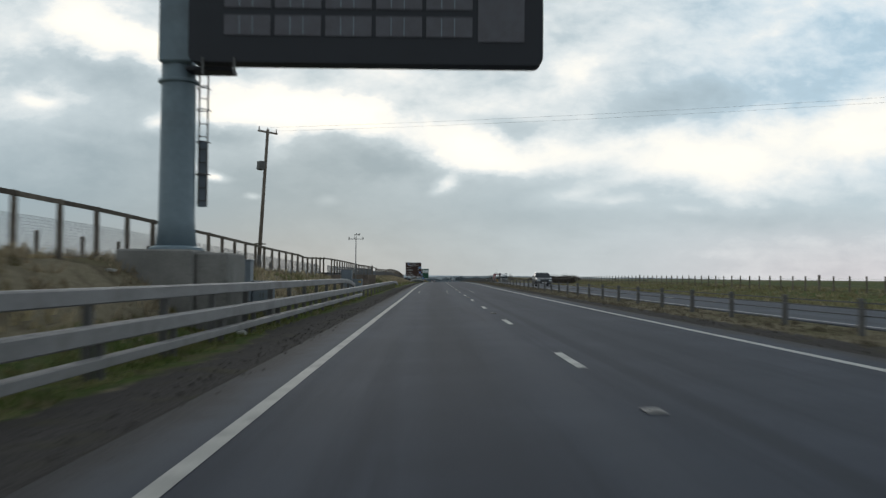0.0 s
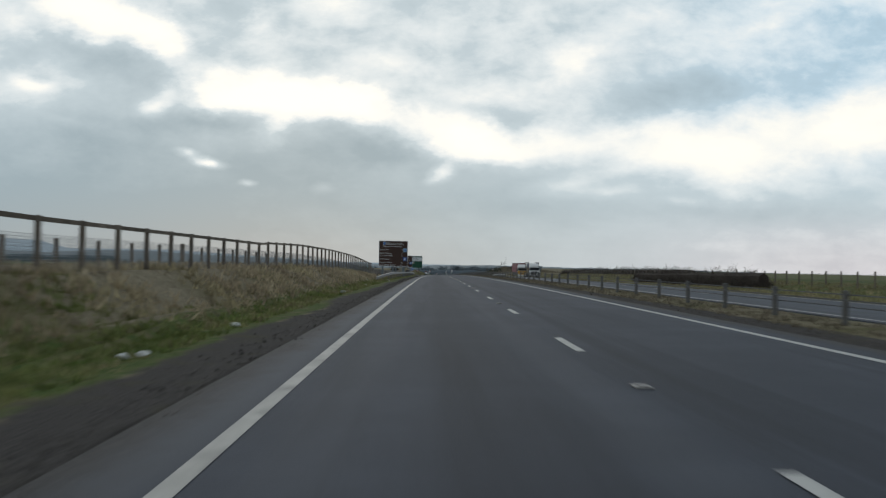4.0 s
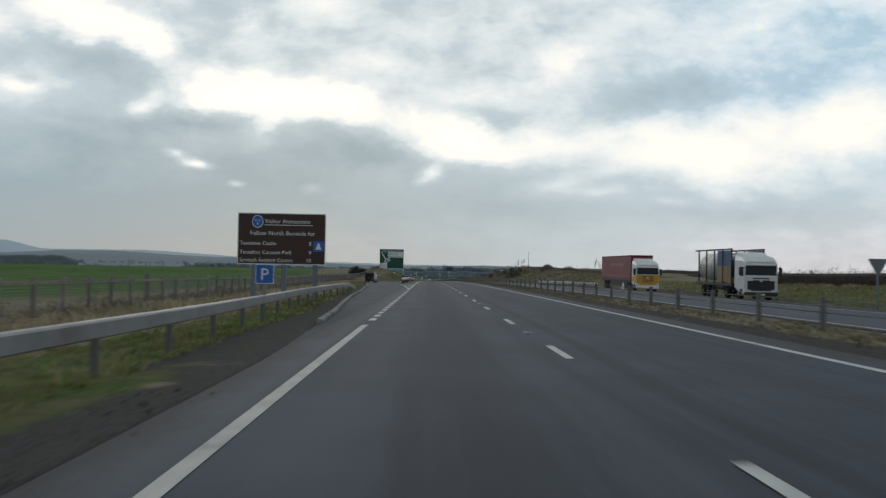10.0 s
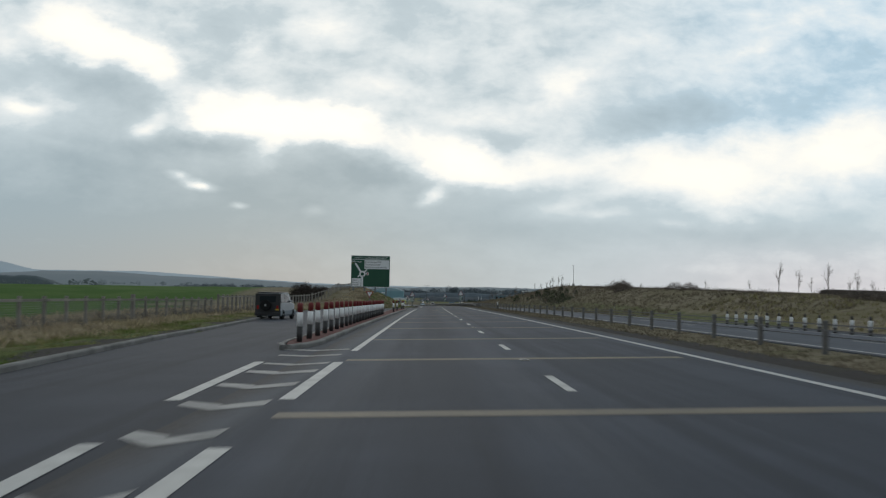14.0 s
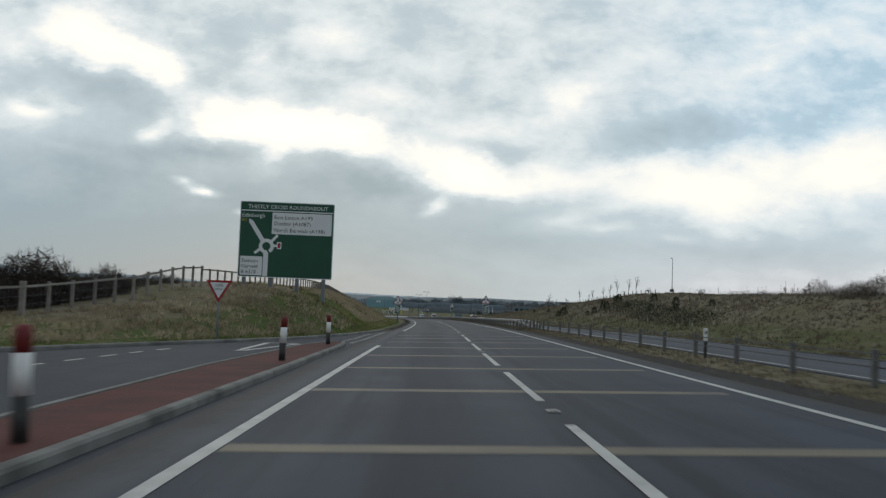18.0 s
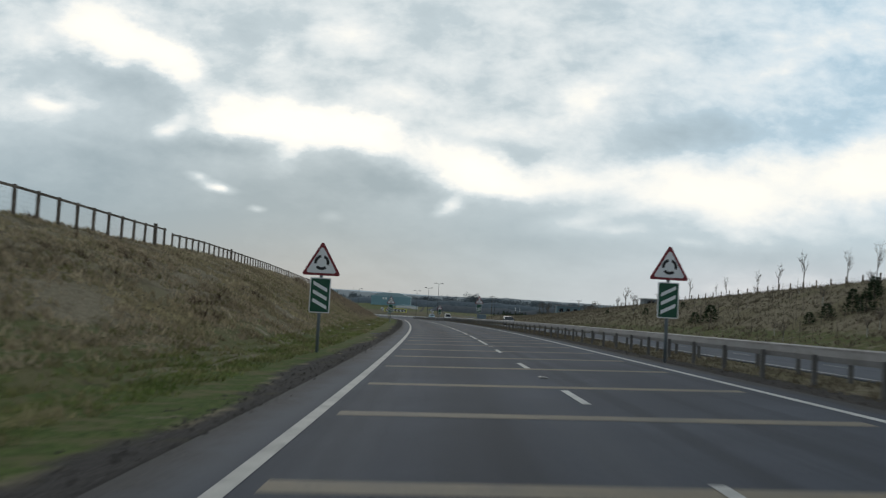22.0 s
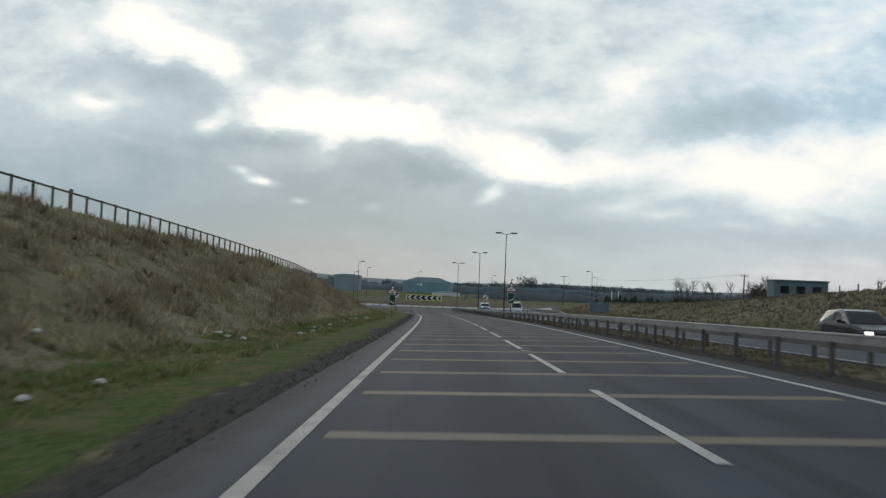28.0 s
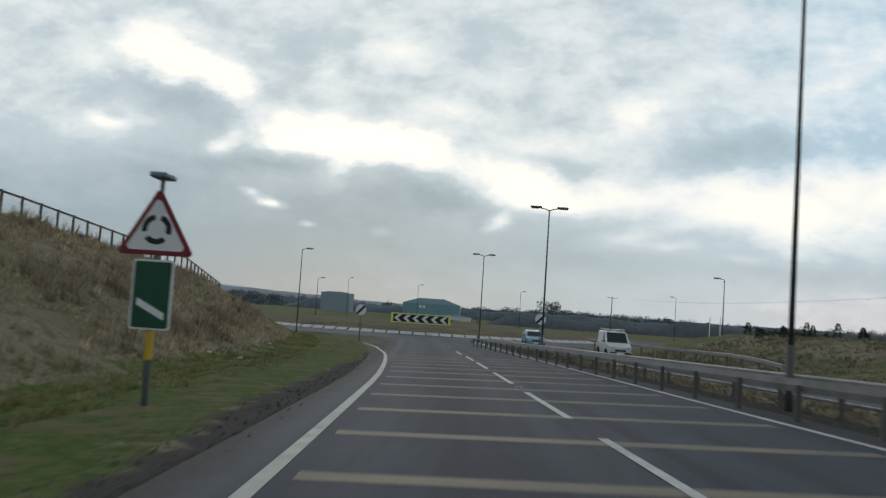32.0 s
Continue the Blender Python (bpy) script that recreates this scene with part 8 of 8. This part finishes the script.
# ---------- distance ----------
def blobs(name, label, places, mat, seed, category="woodland", each=120):
    """Far bare crowns: loose clouds of small twig clumps in one mesh. places: (x, y, z, radius, height)."""
    rng = np.random.RandomState(seed)
    P = np.repeat(np.array(places), each, 0)
    n = len(P)
    d = rng.normal(0, 1, (n, 3))
    d /= np.linalg.norm(d, axis=1)[:, None]
    d *= rng.uniform(0.15, 1.0, (n, 1)) ** 0.5
    c = P[:, :3] + d * P[:, [3, 3, 4]] + np.stack([np.zeros(n), np.zeros(n), P[:, 4] * 0.35], -1)
    size = (0.055 + 0.075 * rng.uniform(0, 1, n)) * (P[:, 3] + P[:, 4])
    tri = rng.normal(0, 0.55, (n, 3, 3)) * size[:, None, None]
    verts = (c[:, None, :] + tri).reshape(-1, 3)
    return tagged(new(name, mesh_from(name, verts.tolist(), np.arange(3 * n).reshape(-1, 3).tolist(), mat)), label, category, kind="stuff")


frng = random.Random(5)
wood = []
for k in range(1500):
    x = frng.uniform(-260, 640)
    y = 1230 + frng.uniform(-30, 240) + 0.12 * abs(x)
    wood.append((x, y, float(base_z(1000, 0)) - 2 + (y - 1190) * 0.022 + 1.5 * math.sin(x * 0.02), frng.uniform(2.5, 5), frng.uniform(2.0, 4.2)))
for k in range(260):
    x = frng.uniform(20, 240)
    wood.append((x, 1014 + frng.uniform(0, 70), float(base_z(900, 0)) - 0.8, frng.uniform(1.2, 2.6), frng.uniform(1.2, 2.6)))
blobs("far_woodland", "hazy bare woodland beyond the roundabout", wood, M_WOOD_FAR_HAZED, 1)
hedges = []
for x0, y0, x1, y1, n in ((-60, 520, -700, 900, 130), (-900, 700, -200, 1300, 140), (-300, 420, -900, 560, 80), (-1200, 900, -500, 1700, 120), (150, 500, 900, 900, 100), (300, 300, 1200, 500, 100), (200, 1000, 900, 1300, 90)):
    for k in range(n):
        a = k / n + frng.uniform(-0.01, 0.01)
        if frng.random() < 0.75:
            hedges.append((x0 + (x1 - x0) * a + frng.uniform(-3, 3), y0 + (y1 - y0) * a, float(base_z(700 if x0 > 0 else 420, 0)) + (-2 if x0 > 0 else 0.5), frng.uniform(1.5, 4), frng.choice((0.9, 1.2, 1.6, 2.8)) * frng.uniform(0.8, 1.2)))
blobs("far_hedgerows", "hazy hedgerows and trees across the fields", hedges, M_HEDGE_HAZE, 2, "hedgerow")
clump = [(35 + frng.uniform(-5, 5), 1130, -4 + frng.uniform(0, 2.5), frng.uniform(1.5, 3), frng.uniform(2, 3.5)) for _ in range(10)]
blobs("tree_clump", "dark tree clump standing over the far wood", clump, M_WOOD_FAR_HAZED, 3, "trees")


def ridge(name, label, y, x0, x1, profile, mat, depth=500.0):
    """Far hill with a rounded back. profile: (x, top z)."""
    n = 420
    verts, faces = [], []
    for i in range(n + 1):
        x = x0 + (x1 - x0) * i / n
        top = float(np.interp(x, [p[0] for p in profile], [p[1] for p in profile])) + 2.5 * noise.noise(Vector((x * 0.004, y, 0))) + 1.2 * noise.noise(Vector((x * 0.02, y, 3))) + 1.6 * abs(noise.noise(Vector((x * 0.045, y, 7))))
        verts += [(x, y - depth, -14), (x, y - depth * 0.4, -14 + (top + 14) * 0.7), (x, y, top), (x, y + depth, -14)]
    for i in range(n):
        for k in range(3):
            faces.append((i * 4 + k, i * 4 + k + 1, (i + 1) * 4 + k + 1, (i + 1) * 4 + k))
    return tagged(new(name, mesh_from(name, verts, faces, mat, True)), label, "hill", kind="structure")


def wood_mass(name, label, y, x0, x1, mat, top):
    """Closed front of a far wood: bumpy crowns over a dark foot."""
    n = int((x1 - x0) / 1.5)
    verts, faces = [], []
    for i in range(n + 1):
        x = x0 + (x1 - x0) * i / n
        z = top + 1.6 * noise.noise(Vector((x * 0.013, y, 0))) + 1.5 * noise.noise(Vector((x * 0.06, y, 5))) + 0.8 * abs(noise.noise(Vector((x * 0.21, y, 9)))) + 0.5 * noise.noise(Vector((x * 0.5, y, 2)))
        z -= 9.0 * max(0.0, 1 - (x - x0) / 25, 1 - (x1 - x) / 25)
        verts += [(x, y - 8, -14), (x, y - 7, min(top - 3.5, z - 2)), (x, y - 4, z - 1.2), (x, y, z), (x, y + 60, z - 6)]
    for i in range(n):
        for k in range(4):
            faces.append((i * 5 + k, i * 5 + k + 1, (i + 1) * 5 + k + 1, (i + 1) * 5 + k))
    return tagged(new(name, mesh_from(name, verts, faces, mat, True)), label, "woodland", kind="stuff")


wood_mass("far_woodland", "hazy blue-grey bare wood beyond the roundabout", 1215, -120, 640, M_WOOD_FAR_HAZED, -5.6)
wood_mass("far_woodland", "darker bare wood edge beyond the roundabout", 1010, -10, 210, M_WOOD_EDGE_HAZED, -6.2)
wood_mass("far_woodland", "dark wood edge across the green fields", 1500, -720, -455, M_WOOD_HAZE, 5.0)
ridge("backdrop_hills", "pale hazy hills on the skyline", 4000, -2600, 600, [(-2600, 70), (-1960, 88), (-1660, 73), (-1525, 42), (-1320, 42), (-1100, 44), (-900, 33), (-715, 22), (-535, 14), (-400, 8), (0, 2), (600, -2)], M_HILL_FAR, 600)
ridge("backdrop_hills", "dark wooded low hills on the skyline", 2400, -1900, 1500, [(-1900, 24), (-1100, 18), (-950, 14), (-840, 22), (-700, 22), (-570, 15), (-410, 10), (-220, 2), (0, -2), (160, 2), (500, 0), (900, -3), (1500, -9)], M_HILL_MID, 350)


def shed(x, y, w, d, z0, eave, apex, mat, label, windows=()):
    t = thing("industrial_shed", Matrix.Translation((x, y, z0)), label, "building", "far buildings")
    part("wall", box((0, 0, -1), (w, d, eave), 0.05), mat, t)
    part("roof", prism([(-0.4, eave), (w + 0.4, eave), (w * 0.72, apex), (w * 0.28, apex)], d), M_SHED_ROOF, t, "pale sheet roof")
    for k in range(int(w / 3)):
        part("cladding_rib", box((k * 3.0 + 0.2, -0.06, -0.5), (k * 3.0 + 0.35, -0.005, eave - 0.1)), mat, t)
    for a, b, c, e in windows:
        part("window", box((a, -0.09, c), (b, -0.02, e)), M_SIGN_WHITE, t, "white panel")
    return t


shed(-35.0, 1135, 27.5, 30, -13.0, 9.0, 11.6, M_SHED, "blue-green clad industrial shed", ((8.0, 9.2, 6.8, 8.2), (9.8, 11.0, 6.8, 8.2)))
shed(-69.0, 1100, 13.0, 14, -11.0, 9.0, 9.6, material("grey_block", (0.26, 0.33, 0.37), (0.22, 0.28, 0.32), 0.7, scale=0.1, bump=0), "grey block building beyond the bank")
shed(-14.0, 1040, 13.0, 8, -11.5, 2.6, 3.2, P_WHITE, "low white building beside the blue shed")
hut = thing("portable_cabin", Matrix.Translation((39.55, 719.8, -5.35)), "grey-blue flat-roofed cabin on the far bank", "cabin")
part("wall", box((-2.85, -1.2, -1.2), (2.85, 1.2, 2.3), 0.03), material("cabin_blue_grey", (0.13, 0.20, 0.23), (0.10, 0.16, 0.19), 0.7, bump=0.02), hut)
part("roof", box((-2.95, -1.35, 2.3), (2.95, 1.35, 2.45), 0.03), M_SIGN_BACK, hut)
for x in (-2.2, -0.5, 1.2):
    part("window", box((x, -1.24, 1.0), (x + 0.9, -1.2, 1.8)), M_GLASS_DARK, hut)
long_hut = thing("site_office", Matrix.Translation(on_ground(648, 42.0, -0.2)), "long low site office with a pale flat roof", "building")
part("wall", box((-5.5, -1.5, -1.0), (5.5, 1.5, 1.25), 0.03), M_SIGN_BACK, long_hut)
part("roof", box((-5.8, -1.8, 1.25), (5.8, 1.8, 1.42), 0.03), M_BOLLARD_WHITE, long_hut, "pale flat roof")
for x in np.arange(-5.0, 4.6, 1.9):
    part("window", box((x, -1.56, 0.35), (x + 1.1, -1.5, 1.0)), M_GLASS_DARK, long_hut)

# ---------- litter ----------
def scrap(seed):
    rng = np.random.RandomState(seed)
    bm = bmesh.new()
    bmesh.ops.create_icosphere(bm, subdivisions=1, radius=0.09)
    for v in bm.verts:
        v.co = Vector((v.co.x * rng.uniform(0.6, 1.5), v.co.y * rng.uniform(0.6, 1.3), v.co.z * rng.uniform(0.3, 0.7)))
    return mesh_of("litter", bm, M_LITTER)


scraps = [scrap(1), scrap(2), scrap(3)]
for k in range(105):
    s = prng.choice((prng.uniform(12, 120), prng.uniform(140, 226), prng.uniform(520, 760), prng.uniform(545, 700), prng.uniform(620, 700)))
    toe = float(column(BANK_LEFT, s, 1))
    u = toe + prng.choice((prng.uniform(-2.2, 0.8), prng.uniform(-0.5, 1.0)))
    if s < 120 and u < -7.0:
        u = -5.0
    if 195 < s < 216:
        u = -7.0
    tagged(new("litter", scraps[k % 3]), "small white scrap of litter on the verge", "litter", "litter on the verge").matrix_basis = Matrix.Translation(on_ground(s, u, 0.05)) @ pose(0, 0, 0, prng.uniform(-20, 20), 0, prng.uniform(0, 360)) @ Matrix.Scale(prng.uniform(0.7, 1.8), 4)
